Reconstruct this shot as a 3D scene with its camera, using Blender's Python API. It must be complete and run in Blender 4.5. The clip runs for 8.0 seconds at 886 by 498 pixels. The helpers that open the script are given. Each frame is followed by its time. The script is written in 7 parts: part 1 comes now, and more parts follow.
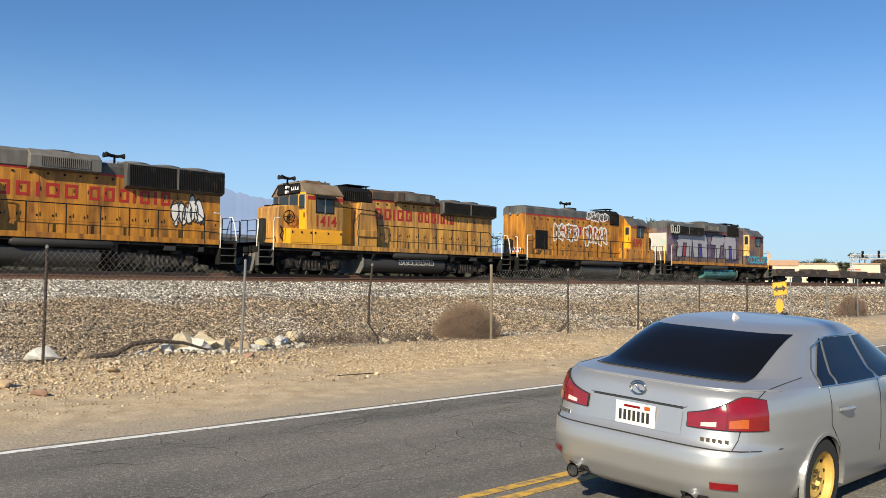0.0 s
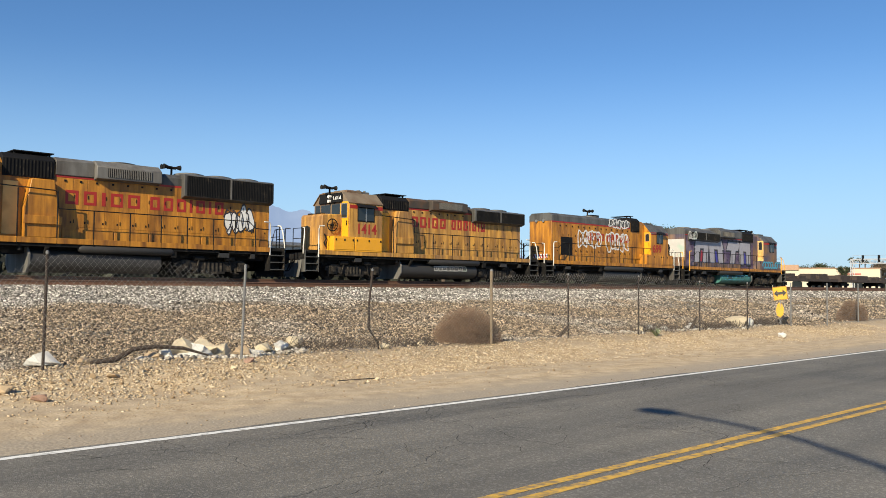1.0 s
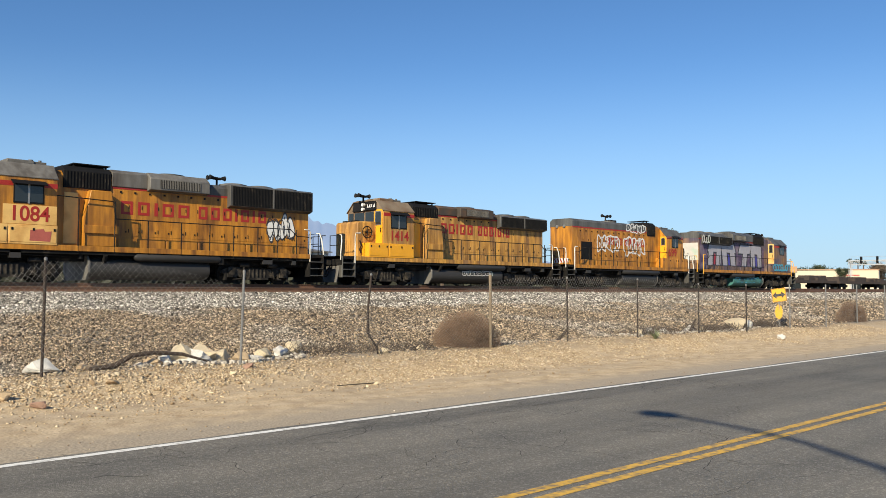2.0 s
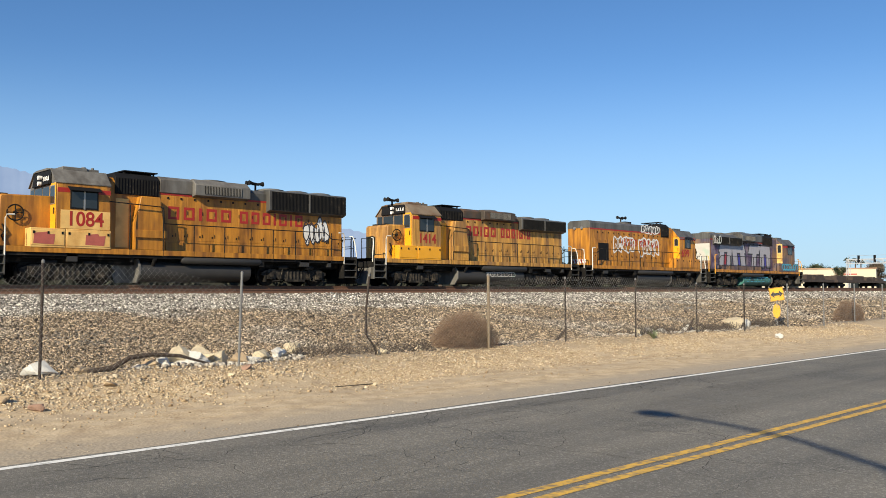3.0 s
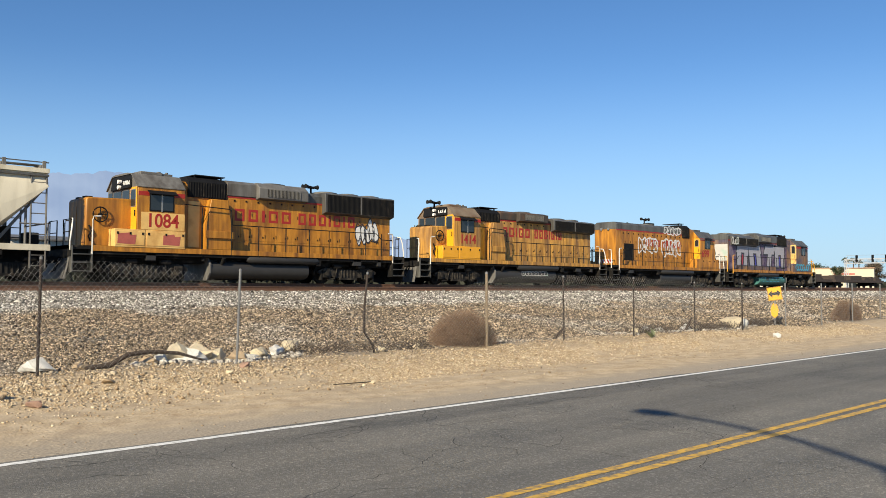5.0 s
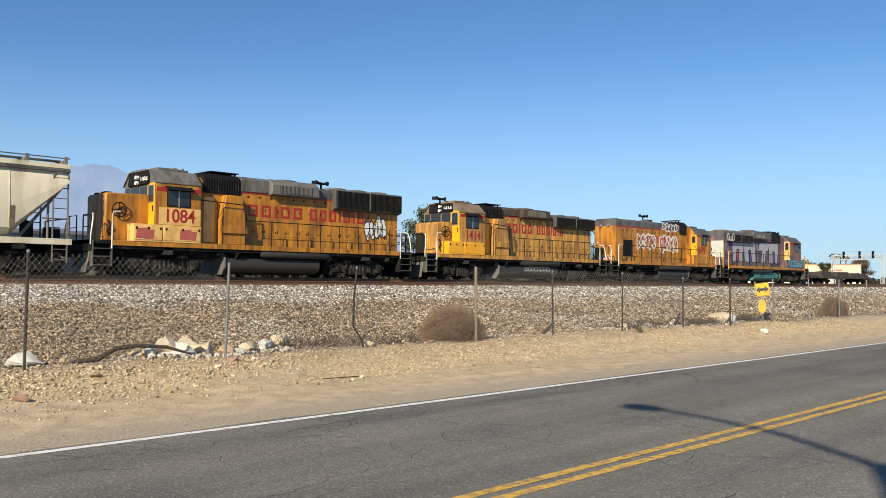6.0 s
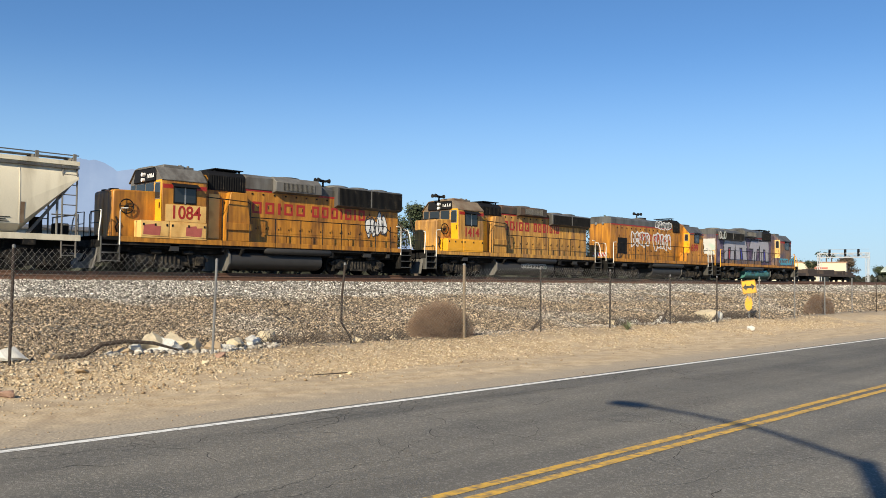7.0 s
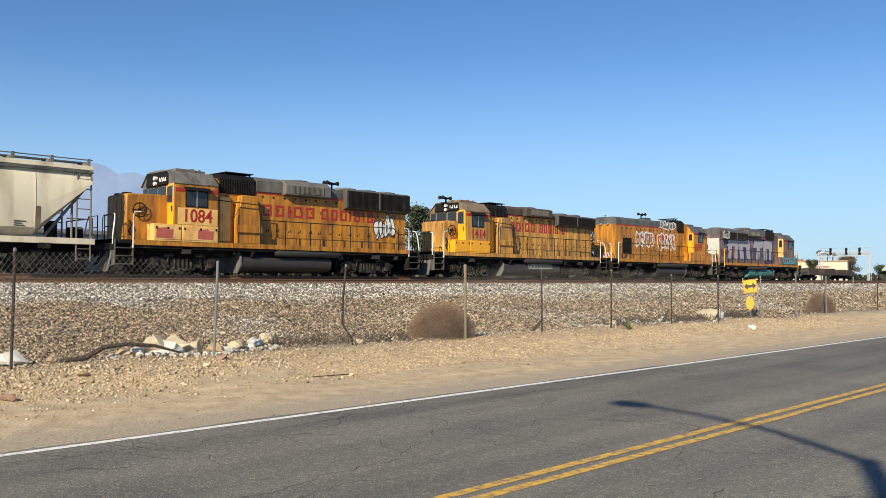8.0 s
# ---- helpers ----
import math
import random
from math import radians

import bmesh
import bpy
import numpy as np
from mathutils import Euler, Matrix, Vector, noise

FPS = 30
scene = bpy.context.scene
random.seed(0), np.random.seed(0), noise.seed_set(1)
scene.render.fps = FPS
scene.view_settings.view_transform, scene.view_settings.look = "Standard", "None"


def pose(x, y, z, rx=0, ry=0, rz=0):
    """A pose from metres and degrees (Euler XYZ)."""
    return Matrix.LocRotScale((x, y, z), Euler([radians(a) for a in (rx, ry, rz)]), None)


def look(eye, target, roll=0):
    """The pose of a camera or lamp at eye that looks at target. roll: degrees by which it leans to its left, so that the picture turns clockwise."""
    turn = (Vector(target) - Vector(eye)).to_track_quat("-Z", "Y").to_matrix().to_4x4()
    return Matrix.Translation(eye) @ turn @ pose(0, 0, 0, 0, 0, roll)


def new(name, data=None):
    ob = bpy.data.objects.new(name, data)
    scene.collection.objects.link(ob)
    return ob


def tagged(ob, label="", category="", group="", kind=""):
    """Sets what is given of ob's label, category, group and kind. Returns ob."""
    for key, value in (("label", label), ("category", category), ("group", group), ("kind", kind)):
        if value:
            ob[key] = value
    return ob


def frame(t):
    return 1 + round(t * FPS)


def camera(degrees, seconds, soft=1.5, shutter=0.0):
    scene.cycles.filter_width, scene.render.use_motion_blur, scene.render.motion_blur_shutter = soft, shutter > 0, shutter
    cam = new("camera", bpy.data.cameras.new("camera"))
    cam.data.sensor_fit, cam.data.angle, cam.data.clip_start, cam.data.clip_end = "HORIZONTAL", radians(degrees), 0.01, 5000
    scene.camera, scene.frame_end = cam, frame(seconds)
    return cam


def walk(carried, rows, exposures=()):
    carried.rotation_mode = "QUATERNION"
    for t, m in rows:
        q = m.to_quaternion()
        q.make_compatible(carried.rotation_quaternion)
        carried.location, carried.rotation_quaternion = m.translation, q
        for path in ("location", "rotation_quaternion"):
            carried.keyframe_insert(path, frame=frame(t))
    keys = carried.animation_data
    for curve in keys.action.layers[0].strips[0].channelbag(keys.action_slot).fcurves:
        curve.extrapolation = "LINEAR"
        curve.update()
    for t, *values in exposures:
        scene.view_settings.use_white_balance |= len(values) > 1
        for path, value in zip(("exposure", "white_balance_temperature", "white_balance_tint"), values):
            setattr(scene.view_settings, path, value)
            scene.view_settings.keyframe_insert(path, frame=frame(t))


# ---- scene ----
# camera on the roadside, held by hand; X runs along the road and the rails, Y away from the eye
cam = camera(55.2, 8.0, soft=0.55)
EYE = Vector((0.0, 0.0, 1.65))


def aim(yaw, pitch, roll):
    """Pose from the heading over +X, the tilt above level and the lean, all in degrees."""
    a, b = radians(yaw), radians(pitch)
    to = EYE + Vector((math.cos(a) * math.cos(b), math.sin(a) * math.cos(b), math.sin(b)))
    return look(EYE, to, roll)


walk(cam, [
    (0.0, aim(46.331, 2.123, 0.683)),
    (0.5, aim(46.345, 2.271, 0.749)),
    (1.0, aim(46.342, 2.460, 0.607)),
    (1.5, aim(46.326, 2.638, 0.423)),
    (3.0, aim(46.105, 2.778, -0.029)),
    (3.5, aim(46.108, 2.786, -0.000)),
    (4.0, aim(46.136, 2.794, 0.026)),
    (4.5, aim(46.144, 2.763, 0.106)),
    (6.0, aim(45.290, 2.306, 0.387)),
    (6.5, aim(44.822, 2.135, 0.543)),
    (7.0, aim(44.501, 2.079, 0.563)),
    (7.5, aim(44.438, 2.078, 0.441)),
    (8.0, aim(44.558, 2.145, 0.229)),
])

# ---- sky, sun ----
SUN_TO = Vector((-0.915 * math.cos(radians(29)), -0.40 * math.cos(radians(29)), math.sin(radians(29)))).normalized()
world = bpy.data.worlds.new("sky")
scene.world = world
world.use_nodes = True
sky = world.node_tree.nodes.new("ShaderNodeTexSky")
sky.sky_type, sky.sun_disc = "NISHITA", False
sky.sun_elevation, sky.sun_rotation = radians(29), radians(246.4)
sky.altitude, sky.air_density, sky.dust_density, sky.ozone_density = 1500, 0.9, 0.0, 2.0
world.node_tree.nodes["Background"].inputs["Strength"].default_value = 0.092
clear_sky = world.node_tree.nodes.new("ShaderNodeHueSaturation")
clear_sky.inputs["Hue"].default_value, clear_sky.inputs["Saturation"].default_value = 0.502, 1.21
world.node_tree.links.new(sky.outputs[0], clear_sky.inputs["Color"])
# pale blue haze lying low all round the horizon
sky_way = world.node_tree.nodes.new("ShaderNodeTexCoord")
sky_up = world.node_tree.nodes.new("ShaderNodeSeparateXYZ")
world.node_tree.links.new(sky_way.outputs["Generated"], sky_up.inputs[0])
haze = world.node_tree.nodes.new("ShaderNodeMapRange")
haze.interpolation_type = "SMOOTHSTEP"
haze.inputs["From Min"].default_value, haze.inputs["From Max"].default_value = -0.02, 0.27
haze.inputs["To Min"].default_value, haze.inputs["To Max"].default_value = 0.88, 0.0
world.node_tree.links.new(sky_up.outputs["Z"], haze.inputs["Value"])
hazy_sky = world.node_tree.nodes.new("ShaderNodeMix")
hazy_sky.data_type = "RGBA"
hazy_sky.inputs[7].default_value = (2.95, 4.6, 6.25, 1)
world.node_tree.links.new(haze.outputs[0], hazy_sky.inputs[0])
world.node_tree.links.new(clear_sky.outputs[0], hazy_sky.inputs[6])
world.node_tree.links.new(hazy_sky.outputs[2], world.node_tree.nodes["Background"].inputs["Color"])
sun = new("sun", bpy.data.lights.new("sun", "SUN"))
sun.data.energy, sun.data.angle, sun.data.color = 5.0, radians(0.53), (1.0, 0.88, 0.66)
sun.matrix_basis = look(SUN_TO * 200, (0, 0, 0))
scene.view_settings.exposure = 0.5


# ---- materials ----
def mat(name, color, rough=0.6, metal=0.0, var=0.15, scale=3.0, grain=60.0, bump=0.0, dirt=None, dirt_amount=0.0,
        dirt_scale=1.2, coat=0.0, streak=1.0, isl=0.0, spec=0.5, weather=0.0):
    """Principled surface with broad and fine variation, optional stains of a second colour and fine relief."""
    m = bpy.data.materials.new(name)
    m.use_nodes = True
    nt = m.node_tree
    n, li = nt.nodes, nt.links
    b = n["Principled BSDF"]
    b.inputs["Roughness"].default_value, b.inputs["Metallic"].default_value = rough, metal
    b.inputs["Coat Weight"].default_value, b.inputs["Specular IOR Level"].default_value = coat, spec
    tc = n.new("ShaderNodeTexCoord")
    mp = n.new("ShaderNodeMapping")
    mp.inputs["Scale"].default_value = (1.0, 1.0, 1.0 / streak)
    li.new(tc.outputs["Object"], mp.inputs["Vector"])

    def tex(s, det=4.0):
        t = n.new("ShaderNodeTexNoise")
        t.inputs["Scale"].default_value, t.inputs["Detail"].default_value = s, det
        li.new(mp.outputs[0], t.inputs["Vector"])
        return t

    big, fine = tex(scale), tex(grain, 2.0)
    mix = n.new("ShaderNodeMath")
    mix.operation = "MULTIPLY_ADD"
    li.new(big.outputs["Fac"], mix.inputs[0])
    mix.inputs[1].default_value = 0.6
    sc = n.new("ShaderNodeMath")
    sc.operation = "MULTIPLY"
    li.new(fine.outputs["Fac"], sc.inputs[0])
    sc.inputs[1].default_value = 0.4
    li.new(sc.outputs[0], mix.inputs[2])
    ramp = n.new("ShaderNodeValToRGB")
    ramp.color_ramp.elements[0].position, ramp.color_ramp.elements[1].position = 0.3, 0.7
    ramp.color_ramp.elements[0].color = (*[c * (1 - var) for c in color], 1)
    ramp.color_ramp.elements[1].color = (*[min(1.0, c * (1 + var)) for c in color], 1)
    li.new(mix.outputs[0], ramp.inputs[0])
    out = ramp.outputs[0]
    if isl:
        ge = n.new("ShaderNodeNewGeometry")
        oi = n.new("ShaderNodeObjectInfo")
        ad = n.new("ShaderNodeMath")
        ad.operation = "ADD"
        li.new(ge.outputs["Random Per Island"], ad.inputs[0])
        li.new(oi.outputs["Random"], ad.inputs[1])
        fr = n.new("ShaderNodeMath")
        fr.operation = "FRACT"
        li.new(ad.outputs[0], fr.inputs[0])
        mr = n.new("ShaderNodeMapRange")
        mr.inputs["To Min"].default_value, mr.inputs["To Max"].default_value = 1 - isl, 1 + isl
        li.new(fr.outputs[0], mr.inputs["Value"])
        hs = n.new("ShaderNodeHueSaturation")
        li.new(mr.outputs[0], hs.inputs["Value"])
        li.new(out, hs.inputs["Color"])
        out = hs.outputs[0]
    if dirt:
        st = tex(dirt_scale, 8.0)
        r2 = n.new("ShaderNodeValToRGB")
        r2.color_ramp.elements[0].position, r2.color_ramp.elements[1].position = 0.62 - dirt_amount * 0.4, 0.78 - dirt_amount * 0.2
        li.new(st.outputs["Fac"], r2.inputs[0])
        mx = n.new("ShaderNodeMix")
        mx.data_type = "RGBA"
        li.new(r2.outputs[0], mx.inputs[0])
        li.new(out, mx.inputs[6])
        mx.inputs[7].default_value = (*dirt, 1)
        out = mx.outputs[2]
    if weather:
        # fine vertical runs of grime and faded paint
        wm = n.new("ShaderNodeMapping")
        wm.inputs["Scale"].default_value = (1.0, 1.0, 0.09)
        li.new(tc.outputs["Object"], wm.inputs["Vector"])
        wt = n.new("ShaderNodeTexNoise")
        wt.inputs["Scale"].default_value, wt.inputs["Detail"].default_value = 6.0, 7.0
        li.new(wm.outputs[0], wt.inputs["Vector"])
        wr = n.new("ShaderNodeValToRGB")
        wr.color_ramp.elements[0].position, wr.color_ramp.elements[1].position = 0.36, 0.62
        wr.color_ramp.elements[0].color, wr.color_ramp.elements[1].color = (0.42, 0.36, 0.30, 1), (1.08, 1.06, 1.02, 1)
        li.new(wt.outputs["Fac"], wr.inputs[0])
        wx = n.new("ShaderNodeMix")
        wx.data_type, wx.blend_type = "RGBA", "MULTIPLY"
        wx.inputs[0].default_value = weather
        li.new(out, wx.inputs[6])
        li.new(wr.outputs[0], wx.inputs[7])
        out = wx.outputs[2]
    li.new(out, b.inputs["Base Color"])
    if bump:
        bp = n.new("ShaderNodeBump")
        bp.inputs["Strength"].default_value, bp.inputs["Distance"].default_value = bump, 0.02
        li.new(fine.outputs["Fac"], bp.inputs["Height"])
        li.new(bp.outputs[0], b.inputs["Normal"])
    return m


YEL = mat("armour_yellow", (0.52, 0.222, 0.022), 0.5, var=0.16, scale=1.2, dirt=(0.22, 0.09, 0.018), dirt_amount=0.45, dirt_scale=2.5, streak=4.0, weather=0.55)
YEL_OLD = mat("faded_yellow", (0.64, 0.335, 0.066), 0.6, var=0.22, scale=1.2, dirt=(0.30, 0.165, 0.065), dirt_amount=0.55, dirt_scale=2.2, streak=5.0, weather=0.75)
# on cab doors this brighter yellow stands in for sun on the end walls
YEL_BRT = mat("bright_and_sunlit_yellow", (0.78, 0.36, 0.015), 0.4, var=0.08, scale=1.5)
GREY = mat("harbour_grey", (0.105, 0.105, 0.10), 0.5, var=0.2, scale=1.5, dirt=(0.05, 0.047, 0.043), dirt_amount=0.4, streak=3.0, weather=0.5)
GREY_LT = mat("weathered_light_grey", (0.155, 0.15, 0.14), 0.6, var=0.2, scale=1.3, dirt=(0.08, 0.07, 0.06), dirt_amount=0.4, streak=2.0, weather=0.4)
SOOTROOF = mat("sooty_rusted_roof", (0.055, 0.045, 0.036), 0.7, var=0.3, scale=2.0, dirt=(0.12, 0.062, 0.03), dirt_amount=0.45)
BROWNROOF = mat("rust_stained_grey", (0.19, 0.145, 0.098), 0.65, var=0.25, scale=2.0, dirt=(0.13, 0.07, 0.035), dirt_amount=0.5)
BLACK = mat("soot_black", (0.010, 0.010, 0.011), 0.7, var=0.3, scale=2.0, spec=0.15)
UNDER = mat("underframe_black", (0.010, 0.0095, 0.009), 0.75, var=0.4, scale=3.0, dirt=(0.06, 0.048, 0.036), dirt_amount=0.14, dirt_scale=3.0, spec=0.2)
TRUCKS = mat("dusty_truck_frame", (0.02, 0.018, 0.016), 0.75, var=0.4, scale=3.0, dirt=(0.09, 0.074, 0.056), dirt_amount=0.3, dirt_scale=4.0, spec=0.2)
TANK = mat("tank_grey", (0.034, 0.032, 0.03), 0.55, var=0.25, scale=2.0, dirt=(0.035, 0.032, 0.03), dirt_amount=0.4)
STEEL = mat("worn_steel", (0.36, 0.34, 0.31), 0.4, metal=0.7, var=0.15)
RUST = mat("rusty_rail", (0.13, 0.065, 0.038), 0.75, var=0.3, scale=4.0)
RED = mat("sign_red", (0.34, 0.022, 0.014), 0.5, var=0.12)
REDFADE = mat("faded_red", (0.40, 0.10, 0.075), 0.6, var=0.2)
WHITE = mat("white_paint", (0.72, 0.71, 0.68), 0.55, var=0.08)
RAILWHITE = mat("handrail_white", (0.68, 0.67, 0.62), 0.5, var=0.12, dirt=(0.4, 0.33, 0.25), dirt_amount=0.3)
GLASSDARK = mat("dark_cab_glass", (0.02, 0.024, 0.026), 0.08, var=0.1)
CREAMPANEL = mat("patched_cream", (0.74, 0.46, 0.15), 0.55, var=0.12, dirt=(0.5, 0.24, 0.06), dirt_amount=0.3)


# ---- mesh helpers ----
class Geo:
    """Collects solids of one part as vertices and faces."""

    def __init__(self):
        self.v, self.f = [], []

    def add(self, verts, faces):
        o = len(self.v)
        self.v += [tuple(p) for p in verts]
        self.f += [tuple(i + o for i in q) for q in faces]
        return self

    def box(self, x0, x1, y0, y1, z0, z1):
        return self.add([(x, y, z) for z in (z0, z1) for x, y in ((x0, y0), (x1, y0), (x1, y1), (x0, y1))],
                        [(3, 2, 1, 0), (4, 5, 6, 7), (0, 1, 5, 4), (1, 2, 6, 5), (2, 3, 7, 6), (3, 0, 4, 7)])

    def prism(self, pts, a, b, axis="y"):
        """Polygon of (p, q) pushed from a to b along an axis: y takes (x, z), x takes (y, z), z takes (x, y)."""
        put = {"y": lambda p, s: (p[0], s, p[1]), "x": lambda p, s: (s, p[0], p[1]), "z": lambda p, s: (p[0], p[1], s)}[axis]
        n = len(pts)
        return self.add([put(p, a) for p in pts] + [put(p, b) for p in pts],
                        [tuple(range(n)), tuple(range(2 * n - 1, n - 1, -1))] + [(i, i + n, (i + 1) % n + n, (i + 1) % n) for i in range(n)])

    def tube(self, path, r, seg=8, cap=True):
        """A round bar along a path of points; r may be one radius or one for each point."""
        path = [Vector(p) for p in path]
        rs = r if isinstance(r, (list, tuple)) else [r] * len(path)
        verts, faces = [], []
        for i, p in enumerate(path):
            d = (path[min(i + 1, len(path) - 1)] - path[max(i - 1, 0)]).normalized()
            a = d.orthogonal().normalized() if abs(d.z) > 0.95 else d.cross(Vector((0, 0, 1))).normalized()
            b = d.cross(a)
            for k in range(seg):
                w = 2 * math.pi * k / seg
                verts.append(p + rs[i] * (math.cos(w) * a + math.sin(w) * b))
        for i in range(len(path) - 1):
            for k in range(seg):
                faces.append((i * seg + k, i * seg + (k + 1) % seg, (i + 1) * seg + (k + 1) % seg, (i + 1) * seg + k))
        if cap:
            faces += [tuple(range(seg - 1, -1, -1)), tuple(range((len(path) - 1) * seg, len(path) * seg))]
        return self.add(verts, faces)

    def disc(self, c, axis, r, h, seg=24):
        """A drum centred on c along an axis letter."""
        d = {"x": Vector((1, 0, 0)), "y": Vector((0, 1, 0)), "z": Vector((0, 0, 1))}[axis] * (h / 2)
        return self.tube([Vector(c) - d, Vector(c) + d], r, seg)

    def mirror_x(self):
        self.v = [(-x, y, z) for x, y, z in self.v]
        self.f = [tuple(reversed(q)) for q in self.f]
        return self

    def mesh(self, name, material, smooth=35):
        me = bpy.data.meshes.new(name)
        me.from_pydata(self.v, [], self.f)
        bm = bmesh.new()
        bm.from_mesh(me)
        bmesh.ops.recalc_face_normals(bm, faces=bm.faces)
        bm.to_mesh(me)
        bm.free()
        me.materials.append(material)
        if smooth:
            me.shade_smooth()
            me.set_sharp_from_angle(angle=radians(smooth))
        return me


def part(name, geo, material, parent=None, label="", bevel=0.0, smooth=35):
    """Link one mesh as one object, under a thing or a part if there is one."""
    ob = new(name, geo.mesh(name, material, smooth))
    if parent:
        ob.parent = parent
    if label:
        ob["label"] = label
    if bevel:
        md = ob.modifiers.new("edge", "BEVEL")
        md.width, md.segments, md.limit_method, md.angle_limit = bevel, 2, "ANGLE", radians(40)
    return ob


def thing(name, label, category, at=(0, 0, 0), group="", kind=""):
    ob = new(name)
    ob.location = at
    return tagged(ob, label, category, group, kind)


def letters(text, size, material, parent, name, at, face=-1, stretch=1.0, label=""):
    """Raised lettering on a face that looks towards -Y (face=-1) or -X (face='x')."""
    cu = bpy.data.curves.new(name, "FONT")
    cu.body, cu.size, cu.extrude, cu.align_x, cu.align_y = text, size, 0.003, "CENTER", "CENTER"
    cu.offset = size * 0.018
    tmp = bpy.data.objects.new(name, cu)
    scene.collection.objects.link(tmp)
    me = bpy.data.meshes.new_from_object(tmp.evaluated_get(bpy.context.evaluated_depsgraph_get()))
    bpy.data.objects.remove(tmp)
    me.transform(pose(0, 0, 0, 90, 0, 0) @ Matrix.Diagonal((stretch, 1, 1, 1)))
    me.materials.clear()
    me.materials.append(material)
    ob = new(name, me)
    ob.parent, ob.location = parent, at
    if label:
        ob["label"] = label
    return ob


# ---- ground, road, tracks ----
RAIL_Z, TRACK_Y, TRACK2_Y, RAIL2_Z = 1.865, 35.5, 31.1, 1.70


def rough(x, y, s, amp, seed=0.0):
    return amp * noise.noise(Vector((x * s + seed, y * s - seed, seed)))


def ground_z(x, y):
    """Height of the bare ground: verge, windrow of dirt below the fence, long gravel bank, level yard."""
    if y < 8.6:
        return -0.03 if y < -2.9 else -0.06
    keys = ((8.6, -0.012), (9.4, 0.0), (11.6, 0.06), (12.6, 0.2), (13.6, 0.32), (14.6, 0.30), (17.0, 0.66), (21.0, 1.12), (26.5, 1.42), (29.2, 1.50), (33.0, 1.52), (38.0, 1.60), (45.0, 1.45))
    z = keys[-1][1]
    for (a, za), (b, zb) in zip(keys, keys[1:]):
        if y <= b:
            u = (y - a) / (b - a)
            z = za + (zb - za) * (u * u * (3 - 2 * u) * 0.5 + u * 0.5)
            break
    if y > 60:
        return z
    k = min(1.0, max(0.0, (y - 9.0) / 3.0))
    if y < 29:
        z += k * (rough(x, y, 0.35, 0.10, 3.1) * min(1.0, max(0.0, (29 - y) / 6)) + rough(x, y, 1.4, 0.035, 7.7)) + rough(x, y, 4.0, 0.012, 1.3)
        z += 0.05 * abs(noise.noise(Vector((x * 2.3, y * 3.1, 8.8)))) * max(0.0, 1 - abs(y - 12.7) / 1.2)
    return z


